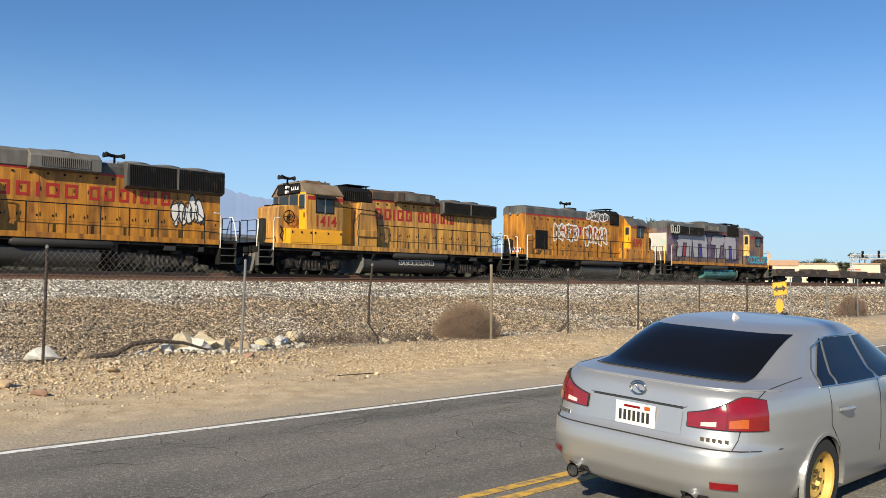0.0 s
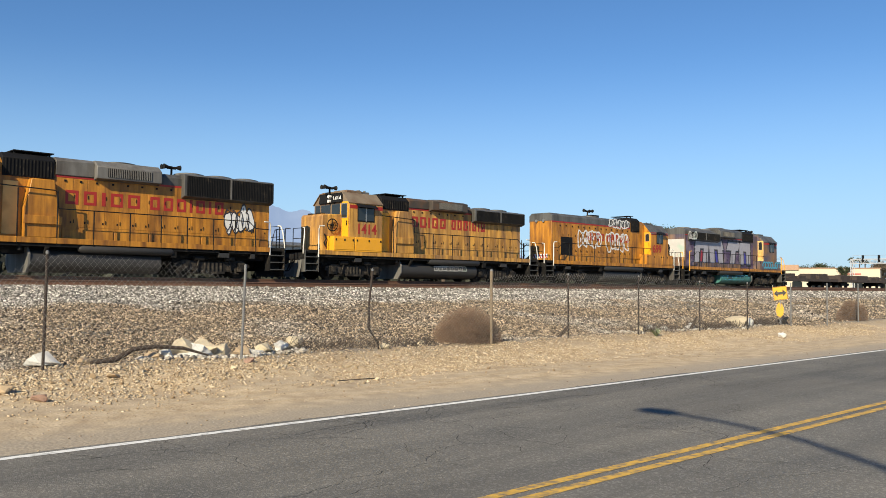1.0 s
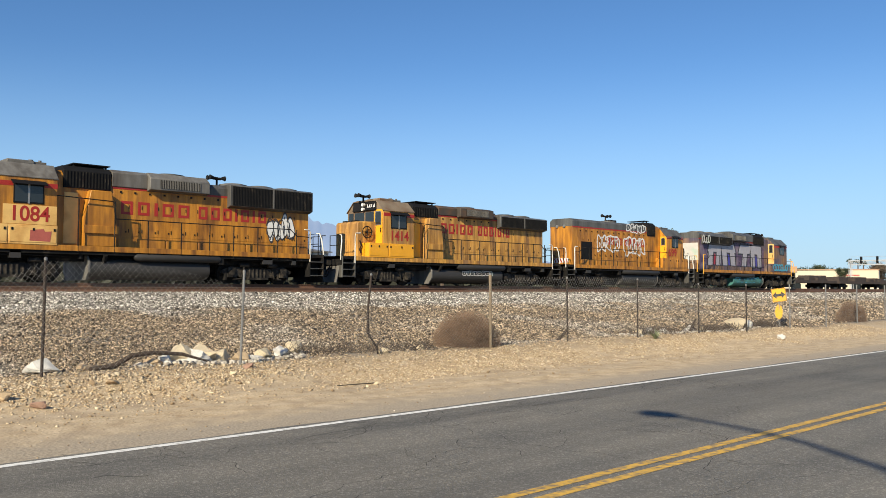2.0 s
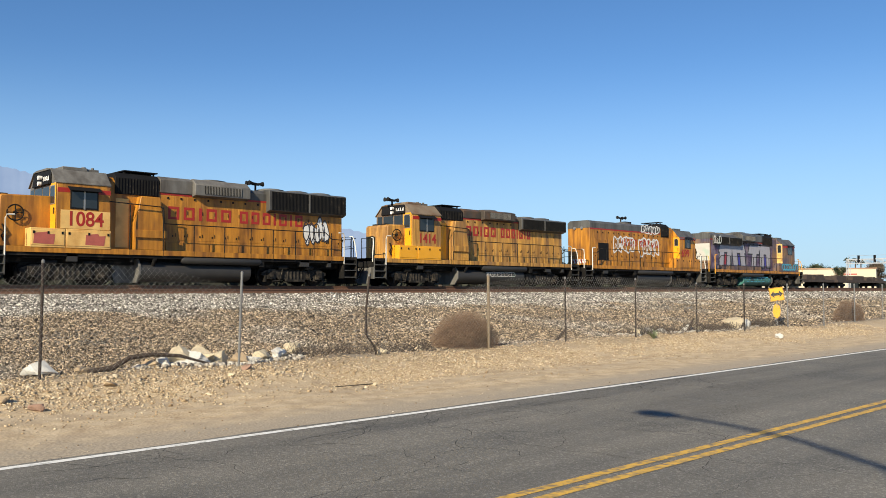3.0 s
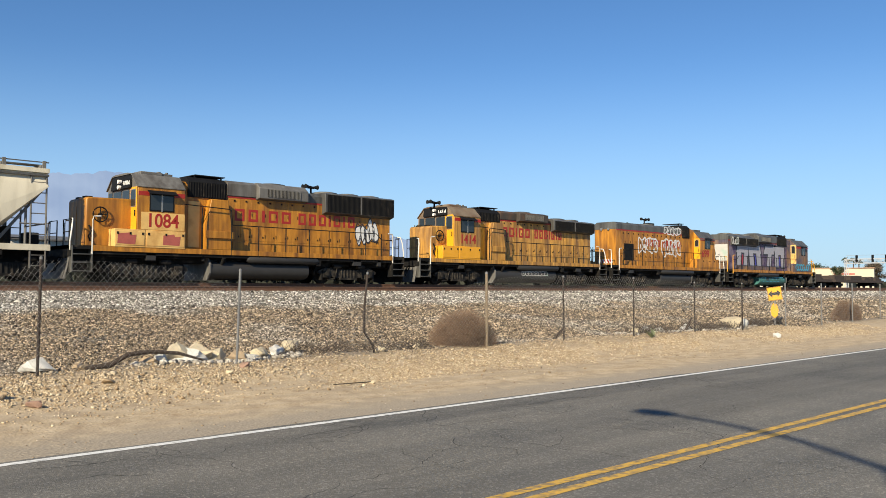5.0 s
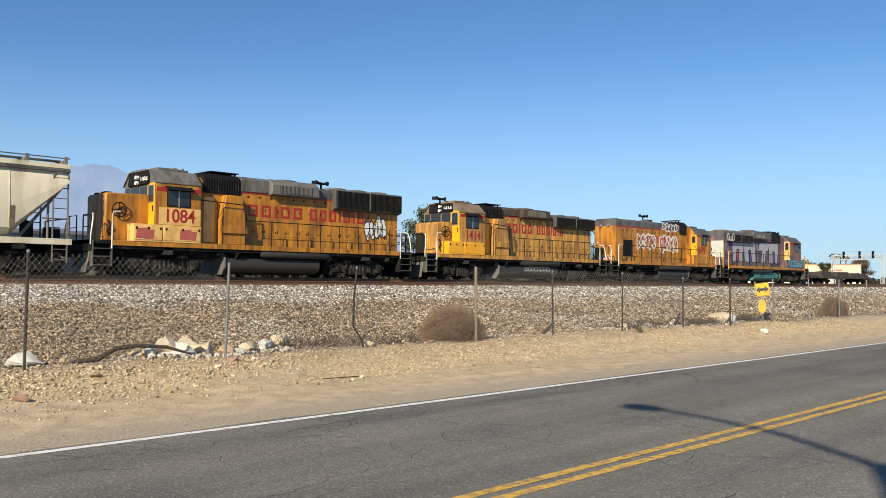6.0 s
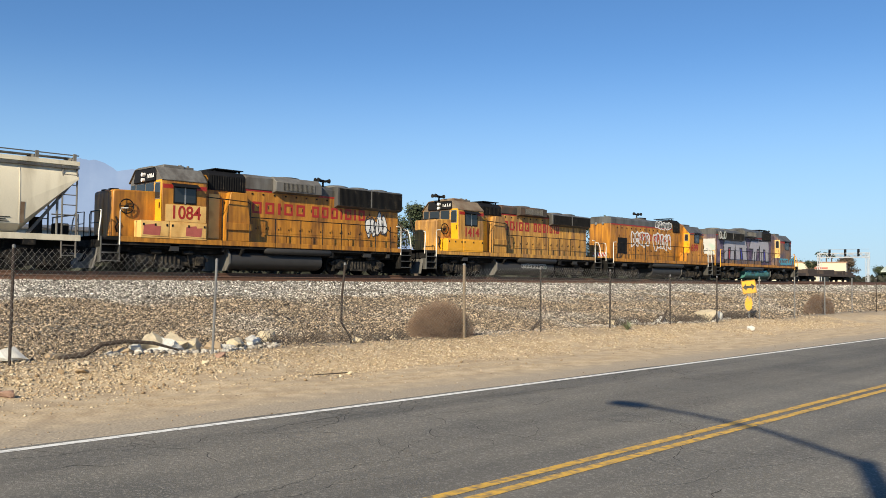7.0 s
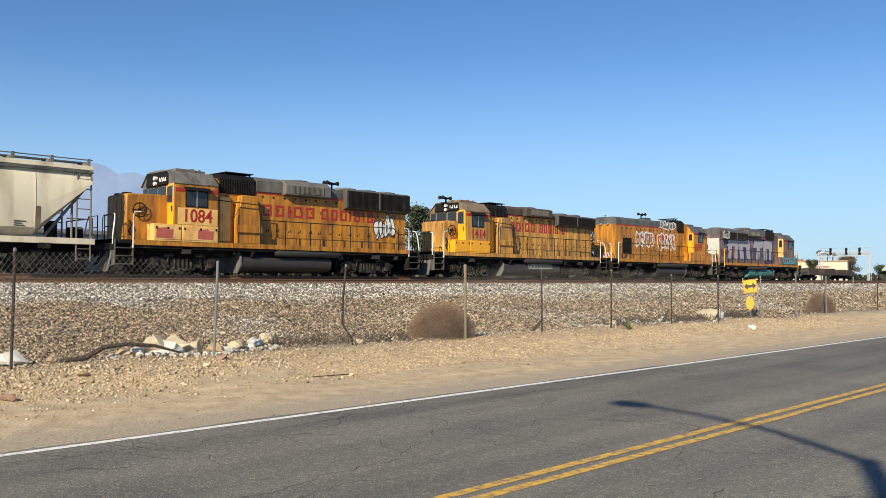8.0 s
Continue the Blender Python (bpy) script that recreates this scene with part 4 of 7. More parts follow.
        P("brake_fan", Geo().tube([((b1 + b2) / 2, 0, ht + 0.22), ((b1 + b2) / 2, 0, ht + 0.32)], 0.72, 28).tube([((b1 + b2) / 2, 0, ht + 0.32), ((b1 + b2) / 2, 0, ht + 0.36)], [0.7, 0.5], 28), GREY, bl, "round fan cover")
    # radiators
    r0, r1, rz0, rz1 = S["rad"]
    if r1 > r0:
        rd = P("radiator", Geo().prism([(-hw - 0.02, rz0), (hw + 0.02, rz0), (hw + 0.3, rz0 + 0.1), (hw + 0.3, rz1 - 0.06), (hw + 0.1, rz1), (-hw - 0.1, rz1), (-hw - 0.3, rz1 - 0.06), (-hw - 0.3, rz0 + 0.1)], r0, r1, "x"), GREY, label="grey flared radiator housing", bevel=0.02)
        m = (r0 + r1) / 2
        for a, b in ((r0 + 0.12, m - 0.04), (m + 0.04, r1 - 0.06)):
            sc = P("radiator_screen", Geo().box(a, b, -hw - 0.315, -hw - 0.3, rz0 + 0.12, rz1 - 0.1), BLACK, rd, "black slatted radiator screen", smooth=0)
            for j in range(26):
                xx = a + 0.04 + (b - a - 0.08) * j / 25
                P("slat", Geo().box(xx - 0.014, xx + 0.014, -hw - 0.33, -hw - 0.315, rz0 + 0.12, rz1 - 0.1), UNDER, sc, smooth=0)
        P("radiator_rim", Geo().box(m - 0.04, m + 0.04, -hw - 0.335, -hw - 0.3, rz0 + 0.1, rz1 - 0.08), GREY_LT, rd, smooth=0)
    for fx in S["fans"]:
        z = max(rz1 if r1 > r0 else 0, ht)
        P("cooling_fan", Geo().tube([(fx, 0, z - 0.05), (fx, 0, z + 0.10)], 0.66, 28).tube([(fx, 0, z + 0.1), (fx, 0, z + 0.15)], [0.64, 0.45], 28), S.get("fanmat", GREY_LT), label="round cooling fan housing")
    P("exhaust_stack", Geo().box(0.6, 1.4, -0.25, 0.25, ht, ht + 0.24), BLACK, label="sooty exhaust stack", bevel=0.02)
    # horn cluster
    hx, hz = S["horn"]
    hg = Geo().tube([(hx, 0, hz - 0.15), (hx, 0, hz + 0.22)], 0.05, 8).tube([(hx - 0.2, 0, hz + 0.26), (hx + 0.2, 0, hz + 0.26)], 0.045, 8)
    for s, yy in ((-1, -0.12), (1, 0.0), (-1, 0.14)):
        hg.tube([(hx + s * 0.02, yy, hz + 0.3), (hx + s * 0.2, yy, hz + 0.3), (hx + s * 0.42, yy, hz + 0.31)], [0.035, 0.05, 0.12], 12)
    P("horn", hg, UNDER, label="three-chime air horn")
    # fuel tank and air reservoirs
    t0, t1 = S["tank"]
    P("fuel_tank", Geo().prism([(1.32 * math.copysign(abs(math.cos(w)) ** 0.55, math.cos(w)), 0.6 + 0.47 * math.copysign(abs(math.sin(w)) ** 0.75, math.sin(w))) for w in [k * math.pi / 16 for k in range(32)]], t0, t1, "x"), S.get("tankmat", TANK), label="grey fuel tank", bevel=0.03)
    P("tank_end", Geo().prism([(-1.34, 0.42), (-1.08, 0.1), (1.08, 0.1), (1.34, 0.42), (1.36, 0.82), (1.14, 1.1), (-1.14, 1.1), (-1.36, 0.82)], t0 - 0.05, t0 + 0.04, "x"), GREY_LT, label="pale tank end plate", bevel=0.01)
    a0, a1 = S["air"]
    P("air_reservoir", Geo().tube([(a0, -1.36, 1.08), (a0 + 0.12, -1.36, 1.08), (a1 - 0.12, -1.36, 1.08), (a1, -1.36, 1.08)], [0.1, 0.17, 0.17, 0.1], 16), S.get("airmat", TANK), label="long air reservoir")
    P("filler_pipe", Geo().tube([(t0 + 0.6, -1.25, 0.85), (t0 + 0.6, -1.45, 1.12)], 0.09, 10), UNDER)
    P("drain_pot", Geo().tube([(t0 - 0.35, -1.3, 0.95), (t0 - 0.35, -1.3, 1.2)], 0.1, 10), UNDER)
    P("valve_box", Geo().box(t1 + 0.35, t1 + 0.6, -1.45, -1.2, 0.85, 1.22), UNDER)
    P("pipe", Geo().tube([(-H + 1.5, -1.3, 1.05), (-3.5, -1.3, 1.05)], 0.035, 6), UNDER)
    P("pipe", Geo().tube([(3.7, -1.3, 1.08), (H - 1.4, -1.3, 1.08)], 0.035, 6), UNDER)
    for q0, q1 in ((-5.6, -5.2), (5.3, 5.8), (6.9, 7.1)):
        P("valve_box", Geo().box(q0, q1, -1.46, -1.2, 0.92, 1.2), TANK)
    # ends: step wells, plow, coupler, corner handrails
    for e in (-1, 1):
        X = lambda v: e * (H - v)
        for s in (-1, 1):
            wa, wb = sorted((X(0.06), X(0.8)))
            well = P("step_well", Geo().box(wa, wb, *sorted((s * 1.06, s * 1.1)), 0.38, 1.44), UNDER, label="black step well in the corner", smooth=0)
            for zz in (0.42, 0.76, 1.08):
                P("step", Geo().box(wa, wb, *sorted((s * 1.1, s * W)), zz, zz + 0.04), GREY, well, smooth=0)
            for v in (0.02, 0.8):
                a, b = sorted((X(v), X(v + 0.04)))
                P("step_side", Geo().box(a, b, *sorted((s * 1.08, s * W)), 0.38, 1.44), GREY if e < 0 else UNDER, well, smooth=0)
        a, b = sorted((X(0.0), X(0.1)))
        P("end_plate", Geo().box(a, b, -W + 0.05, W - 0.05, 1.0, deck), UNDER)
        P("coupler", Geo().box(*sorted((X(-0.15), X(0.3))), -0.12, 0.12, 0.78, 1.0).box(*sorted((X(-0.42), X(-0.12))), -0.17, 0.17, 0.74, 1.04), UNDER, label="knuckle coupler", bevel=0.03)
        P("plow", Geo().prism([(X(0.0), 0.95), (X(0.06), 0.95), (X(-0.12), 0.12), (X(-0.2), 0.12), (X(-0.06), 0.55)], -1.25, 1.25), GREY_LT if e < 0 else UNDER, label="curved pilot plow", bevel=0.01)
        for s in (-1, 1):
            hr = Geo()
            hr.tube([(X(-0.02), s * 1.42, 1.25), (X(-0.02), s * 1.42, 1.6), (X(0.06), s * 1.38, 2.2), (X(0.12), s * 1.3, 2.5), (X(0.16), s * 1.1, 2.52)], 0.03, 8)
            P("corner_handrail", hr, S.get("railmat", RAILWHITE), label=S.get("rail_label", "white corner handrail"))
            hr = Geo()
            hr.tube([(X(0.82), s * 1.5, 1.1), (X(0.82), s * 1.5, 2.5), (X(0.86), s * 1.5, 2.62), (X(1.15), s * 1.5, 2.64)], 0.03, 8)
            P("corner_handrail", hr, S.get("railmat", RAILWHITE), label=S.get("rail_label", "white corner handrail"))
        for s in (-1, 1):
            P("end_railing", Geo().tube([(X(0.1), s * 1.15, 1.44), (X(0.1), s * 1.15, 2.5), (X(0.1), s * 0.35, 2.5), (X(0.1), s * 0.35, 1.44)], 0.025, 6).tube([(X(0.1), s * 1.15, 2.0), (X(0.1), s * 0.35, 2.0)], 0.02, 6), UNDER)
        for hy in (-0.7, -0.5, 0.5):
            P("air_hose", Geo().tube([(X(-0.02), hy, 0.95), (X(-0.2), hy, 0.7), (X(-0.3), hy * 0.95, 0.45), (X(-0.42), hy * 0.9, 0.4)], 0.03, 6), UNDER)
    # walkway railing
    ps = S["posts"]
    for s in (-1, 1):
        for j, q in enumerate(ps):
            top = 3.3 if j < 2 and S.get("high_rail", True) else 2.6
            P("railing_post", Geo().tube([(q, s * 1.5, 1.2), (q, s * 1.5, top)], 0.026, 6), UNDER if s > 0 or not S.get("postmat") else S["postmat"])
        zr = 2.6
        first = ps[2] if S.get("high_rail", True) else c1
        P("railing", Geo().tube([(first - 0.3, s * 1.5, zr), (ps[-1] - 0.35, s * 1.5, zr), (ps[-1], s * 1.5, zr - 0.3), (H - 0.9, s * 1.5, zr - 0.32)], 0.024, 6), UNDER)
        if S.get("high_rail", True):
            P("railing", Geo().tube([(c1 - 0.05, s * 1.5, 3.38), (ps[1] - 0.1, s * 1.5, 3.3), (ps[1], s * 1.5, 3.2), (ps[1] + 0.05, s * 1.5, 2.6), (first, s * 1.5, 2.6)], 0.024, 6), UNDER)
    for xc in S["trucks"]:
        tk = truck(L, xc * fl)
    return L


def build_train():
    dash = mat("graffiti_dark", (0.03, 0.03, 0.04), 0.6)
    sil = mat("graffiti_silver", (0.34, 0.33, 0.37), 0.5, var=0.12)
    pur = mat("graffiti_purple", (0.05, 0.05, 0.32), 0.55)
    mar = mat("graffiti_maroon", (0.32, 0.03, 0.05), 0.55)
    cya = mat("graffiti_cyan", (0.06, 0.30, 0.42), 0.55)
    teal = mat("teal_tank", (0.05, 0.17, 0.15), 0.6, var=0.25, dirt=(0.03, 0.05, 0.05), dirt_amount=0.4)
    pale = mat("graffiti_pale", (0.52, 0.50, 0.46), 0.55, var=0.1, dirt=(0.35, 0.5, 0.4), dirt_amount=0.2)
    hw = 0.93
    # first: number 1084
    a = locomotive(dict(label="yellow and grey diesel locomotive numbered 1084 with white bubble graffiti", patch=True, boxmat=CREAMPANEL, board_text="1084"))
    cab = [c for c in a.children if c.name.startswith("cab")][0]
    part("number_patch", Geo().box(-5.9, -3.96, -1.528, -1.521, 2.2, 2.93), CREAMPANEL, cab, "cream patch behind the number", smooth=0)
    letters("1084", 0.80, RED, cab, "road_number", (-4.95, -1.531, 2.57), stretch=0.92, label="red road number")
    name_blocks(a, -1.2, 1.85, 2.3, 5.75, 3.14, 0.56, -0.94, RED)
    blob_tag(a, None, 5.85, 7.3, 2.12, 3.2, -0.945, WHITE, dash, 4)
    scrawl(a, 5.8, 7.35, 2.2, 3.1, -0.9545, dash, 17, 5, 0.022, "dark sprayed strokes")
    # second: number 1414
    b = locomotive(dict(label="faded yellow diesel locomotive numbered 1414 with rust-stained roof", yellow=YEL_OLD, cabroof=BROWNROOF, hatch=SOOTROOF, roof=SOOTROOF, boxmat=YEL_BRT,
                        nose=(-7.3, -6.4, 3.3), cab=(-6.08, -3.9), cab_top=4.5, eave_side=3.92, hood_end=7.6, hood_top=4.3, rad=(3.3, 7.7, 3.45, 4.26), fans=(3.2, 4.9, 6.4), horn=(-6.2, 4.45),
                        tank=(-2.4, 3.4), air=(-0.5, 3.5), board_text="1414", fanmat=GREY))
    cab = [c for c in b.children if c.name.startswith("cab")][0]
    letters("1414", 0.72, RED, cab, "road_number", (-4.95, -1.526, 2.58), stretch=0.92, label="faded red road number")
    name_blocks(b, -1.35, 1.2, 1.66, 4.42, 3.25, 0.58, -0.94, RED)
    bubble_outline(b, 0.0, 2.5, 0.6, 0.86, -1.325, pale, 8, 8, 0.02, "pale scrawl on the tank")
    # third: short unit number 699, cab leading
    c = locomotive(dict(label="short yellow diesel locomotive numbered 699 with white graffiti", flip=True, half=7.95, nose=(-7.5, -6.2, 3.1), sub=(-6.9, -3.4), window=(-5.5, -4.75), cab=(-6.3, -4.0),
                        cab_top=4.4, eave_side=3.7, intake=(-3.3, -2.25), blister=(-2.2, 0, -1), rad=(0, -1, 3.4, 4.3), hood_end=6.65, hood_top=4.55, stripe=3.98, fans=(1.5,), horn=(1.6, 4.75), tank=(-3.0, 1.5), air=(-3.1, 1.6),
                        trucks=(-4.9, 4.9), posts=(-3.0, -1.6, -0.1, 1.4, 2.8, 4.2, 5.5, 6.6), high_rail=False, blower=False, cabroof=GREY, airmat=TANK))
    cab = [q for q in c.children if q.name.startswith("cab")][0]
    letters("699", 0.78, RED, cab, "road_number", (4.75, -1.545, 2.58), label="red road number")
    # the shaded opening is a black plate laid on the closed hood side
    part("dark_door_opening", Geo().box(-5.7, -4.5, -0.95, -0.936, 1.7, 3.05), BLACK, c, "black plate standing for the shade inside an open hood door", smooth=0)
    for s in (0.3, -0.3):
        part("marker_light", Geo().tube([(-6.66, s, 4.05), (-6.74, s, 4.05)], 0.1, 12), STEEL, c, "round marker light")
    part("end_stripes", Geo().box(-6.67, -6.655, -0.6, 0.6, 1.62, 1.9), WHITE, c, "white striped end panel", smooth=0)
    for k in range(5):
        part("chevron", Geo().prism([(-0.58 + 0.24 * k, 1.63), (-0.47 + 0.24 * k, 1.63), (-0.36 + 0.24 * k, 1.89), (-0.47 + 0.24 * k, 1.89)], -6.676, -6.67, "x"), RED, c, smooth=0)
    bubble_outline(c, -3.9, -1.3, 2.55, 3.55, -0.945, WHITE, 21, 5, 0.05, "large white bubble graffiti")
    bubble_outline(c, -0.7, 1.9, 2.35, 3.5, -0.945, WHITE, 25, 5, 0.05, "large white bubble graffiti")
    bubble_outline(c, -0.4, 2.0, 3.95, 4.5, -0.95, WHITE, 22, 5, 0.035, "white scrawl on the roof edge")
    name_blocks(c, -3.0, -1.0, -0.6, 2.0, 3.2, 0.5, -0.94, RED)
    # fourth: covered in graffiti
    sprayed = mat("oversprayed_paint", (0.26, 0.15, 0.07), 0.6, var=0.35, scale=1.6, dirt=(0.10, 0.085, 0.12), dirt_amount=0.75, dirt_scale=0.9, weather=0.6)
    d = locomotive(dict(label="diesel locomotive covered in silver and purple block graffiti", flip=True, half=8.7, tankmat=teal, airmat=TANK, yellow=sprayed, sillmat=YEL, railmat=YEL_BRT, rail_label="yellow corner handrail", hood_end=7.6, nose=(-8.0, -7.0, 2.95), cab=(-6.95, -4.45), window=(-6.3, -5.5), doormat=CREAMPANEL, sub=(-7.6, -3.6),
                        hood_top=4.45, cab_top=4.45, eave_side=3.85, rad=(2.6, 7.2, 3.5, 4.25), fans=(3.2, 4.8, 6.4), horn=(-4.6, 4.5), posts=(-3.12, -1.7, -0.3, 1.2, 2.6, 4.0, 5.3, 6.4, 7.2), high_rail=False, blower=False, cabroof=GREY, hatch=GREY, postmat=UNDER))
    y = -0.945
    part("graffiti_field", Geo().prism([(-7.5, 1.55), (3.55, 1.5), (3.6, 3.5), (2.0, 3.85), (-3, 3.8), (-7.45, 3.88)], y - 0.0035, y), mat("graffiti_ground", (0.085, 0.055, 0.11), 0.6, var=0.5, scale=1.2, dirt=(0.22, 0.18, 0.2), dirt_amount=0.35), d, "sprayed background", smooth=0)
    for k, (x0, w, lean) in enumerate(((-6.2, 2.0, 0.25), (-3.7, 2.1, -0.3), (-1.1, 1.9, 0.35), (1.2, 1.9, -0.1))):
        for mt, gw, off in ((dash, 0.14, 0.008), (sil, 0.0, 0.012)):
            g = Geo()
            for q0, q1, z0, z1 in ((0, 0.36, 1.8, 3.65), (0.64, 1.0, 1.8, 3.65), (0.0, 1.0, 2.95, 3.65)) if k != 2 else ((0.32, 0.7, 1.8, 3.5), (0, 1.05, 2.95, 3.65)):
                p = [(x0 + w * q0 - gw, z0 - gw), (x0 + w * q1 + gw, z0 - gw), (x0 + w * q1 + gw + lean, z1 + gw), (x0 + w * q0 - gw + lean, z1 + gw)]
                g.prism(p, y - off - 0.001 * (q0 + (z0 > 2)), y - 0.004)
            part("sprayed_tag", g, mt, d, "silver block graffiti stroke" if mt is sil else "dark graffiti outline", smooth=0)
        part("sprayed_tag", Geo().prism([(x0 + w * 0.36, 1.95), (x0 + w * 0.6, 1.9), (x0 + w * 0.62 + lean * 0.5, 2.6), (x0 + w * 0.38 + lean * 0.5, 2.9)], y - 0.0075, y - 0.004), mar if k % 2 == 0 else pur, d, "dark coloured graffiti fill", smooth=0)
    scrawl(d, -7.55, -6.4, 3.6, 4.2, -1.27, pale, 31, 4, 0.05, "pale green scrawl")
    cab = [q for q in d.children if q.name.startswith("cab")][0]
    scrawl(cab, 4.2, 7.4, 1.6, 2.1, -1.565, cya, 33, 7, 0.07, "cyan graffiti")
    scrawl(d, -2.3, 2.0, 0.5, 0.9, -1.31, cya, 35, 6, 0.03, "cyan scrawl on the tank")
    part("pale_end", Geo().box(-7.63, -7.612, -0.9, 0.9, 2.2, 3.6), pale, d, "end panel painted over in pale graffiti", smooth=0)
    return [(a, 18.93), (b, 37.43), (c, 54.75), (d, 72.0)]


def build_hopper():
    """A covered hopper car, cream, with curved sides, sloped ends and running boards."""
    cream = mat("hopper_cream", (0.66, 0.60, 0.46), 0.55, var=0.08, scale=1.0, dirt=(0.36, 0.31, 0.22), dirt_amount=0.3, streak=5.0)
    L = thing("hopper_car", "cream covered hopper car with a rust streak near its end", "freight car", (0, TRACK_Y, RAIL_Z))
    x1, x0 = 7.5, -7.5
    prof = [(-1.15, 1.45), (-1.5, 1.75), (-1.56, 2.6), (-1.5, 3.7), (-1.35, 4.2), (-1.2, 4.38), (1.2, 4.38), (1.35, 4.2), (1.5, 3.7), (1.56, 2.6), (1.5, 1.75), (1.15, 1.45)]
    g = Geo()
    secs = []
    for x in (x0, x0 + 2.2, x1 - 2.2, x1):
        lift = 2.2 if x in (x0, x1) else 0.0
        secs.append([(x, y, max(z, 1.45 + lift)) for y, z in prof])
    n = len(prof)
    for s in secs:
        g.v += s
    for i in range(3):
        g.f += [(i * n + k, i * n + (k + 1) % n, (i + 1) * n + (k + 1) % n, (i + 1) * n + k) for k in range(n)]
    g.f += [tuple(range(n)), tuple(range(4 * n - 1, 3 * n - 1, -1))]
    part("body", g, cream, L, "cream body with curved sides", bevel=0.02)
    part("top_chord", Geo().box(x0 - 0.05, x1 + 0.05, -1.44, -1.3, 4.18, 4.36).box(x0 - 0.05, x1 + 0.05, 1.3, 1.44, 4.18, 4.36), cream, L, bevel=0.01)
    # dark grey strips drawn as the shadow that the chord throws
    part("chord_shadow_lip", Geo().box(x0, x1, -1.53, -1.40, 4.04, 4.12).box(x0, x1, 1.40, 1.53, 4.04, 4.12), GREY, L, "dark strip standing for the shadow under the chord")
    for q in (x1 - 2.25, x1 - 4.4, x1 - 6.6, x1 - 8.8, x1 - 11.0):
        part("weld_seam", Geo().prism([(-1.505, 1.75), (-1.575, 2.6), (-1.515, 3.7), (-1.37, 4.2), (-1.35, 4.2), (-1.49, 3.7), (-1.55, 2.6), (-1.49, 1.75)], q, q + 0.03, "x"), cream, L)
    part("rust_streak", Geo().prism([(-1.512, 1.8), (-1.57, 2.6), (-1.565, 2.6), (-1.507, 1.8)], x1 - 2.2, x1 - 2.05, "x"), BROWNROOF, L, "rusty vertical streak", smooth=0)
    part("side_sill", Geo().box(x0 - 1.0, x1 + 0.12, -1.5, -1.38, 1.18, 1.42).box(x0 - 1.0, x1 + 0.12, 1.38, 1.5, 1.18, 1.42), cream, L, "cream side sill", bevel=0.01)
    part("end_platform", Geo().box(x1 - 1.8, x1 + 0.04, -1.38, 1.38, 1.2, 1.3), UNDER, L)
    part("end_platform", Geo().box(x0 - 1.0, x0 + 0.9, -1.38, 1.38, 1.2, 1.3), UNDER, L)
    part("end_beam", Geo().box(x1 + 0.05, x1 + 0.12, -1.38, 1.38, 1.0, 1.42), UNDER, L)
    for s in (-1, 1):
        part("slope_stay", Geo().prism([(x1 - 2.0, 1.3), (x1 - 1.85, 1.3), (x1 - 0.2, 3.4), (x1 - 0.3, 3.4)], *sorted((s * 1.3, s * 1.22))), GREY_LT, L, "slanted end stay")
        part("end_post", Geo().tube([(x1 - 0.75, s * 1.3, 1.3), (x1 - 0.75, s * 1.3, 2.9)], 0.05, 8), GREY_LT, L)
    for s in (-1, 1):
        lad = Geo()
        for xx in (x1 - 0.62, x1 - 0.06):
            lad.tube([(xx, s * 1.46, 0.5), (xx, s * 1.46, 4.15)], 0.035, 6)
        for k in range(9):
            lad.tube([(x1 - 0.62, s * 1.46, 0.6 + 0.4 * k), (x1 - 0.06, s * 1.46, 0.6 + 0.4 * k)], 0.022, 6)
        part("end_ladder", lad, GREY_LT, L, "grey corner ladder")
    part("crossover_rail", Geo().tube([(x1 + 0.08, -1.3, 1.3), (x1 + 0.08, -1.3, 2.25), (x1 + 0.08, 1.3, 2.25), (x1 + 0.08, 1.3, 1.3)], 0.03, 6).tube([(x1 - 1.0, -1.42, 2.2), (x1 - 0.06, -1.42, 2.2)], 0.03, 6), GREY_LT, L)
    part("running_board", Geo().box(x0, x1 + 0.1, -0.75, -0.3, 4.54, 4.58).box(x0, x1 + 0.1, 0.3, 0.75, 4.54, 4.58).box(x0, x1 + 0.1, -1.2, -1.15, 4.6, 4.64), GREY, L, "dark roof running boards")
    for k in range(11):
        q = x1 - 0.1 - 1.45 * k
        part("board_bracket", Geo().box(q - 0.06, q + 0.06, -1.3, -1.22, 4.34, 4.66).box(q - 0.03, q + 0.03, -1.22, 1.2, 4.36, 4.54), GREY_LT, L, "pale running-board bracket")
    part("stencil_bars", Geo().box(x1 - 3.0, x1 - 2.55, -1.535, -1.53, 1.98, 2.01).box(x1 - 3.0, x1 - 2.7, -1.532, -1.527, 1.9, 1.93).box(x1 - 3.0, x1 - 2.6, -1.527, -1.522, 1.82, 1.85), UNDER, L, "small dark stencil bars", smooth=0)
    part("brake_reservoir", Geo().box(x1 - 0.6, x1 - 0.1, -0.9, -0.3, 1.3, 1.9), UNDER, L, "black brake reservoir", bevel=0.05)
    part("brake_cylinder", Geo().tube([(x1 - 1.3, -0.6, 1.3), (x1 - 1.3, -0.6, 2.1)], 0.25, 14), UNDER, L, "black brake cylinder")
    part("centre_sill", Geo().box(x0 - 1.0, x1 + 0.1, -0.35, 0.35, 0.8, 1.2).box(x1 - 2.05, x1 - 1.6, -1.5, -1.2, 0.98, 1.2), UNDER, L)
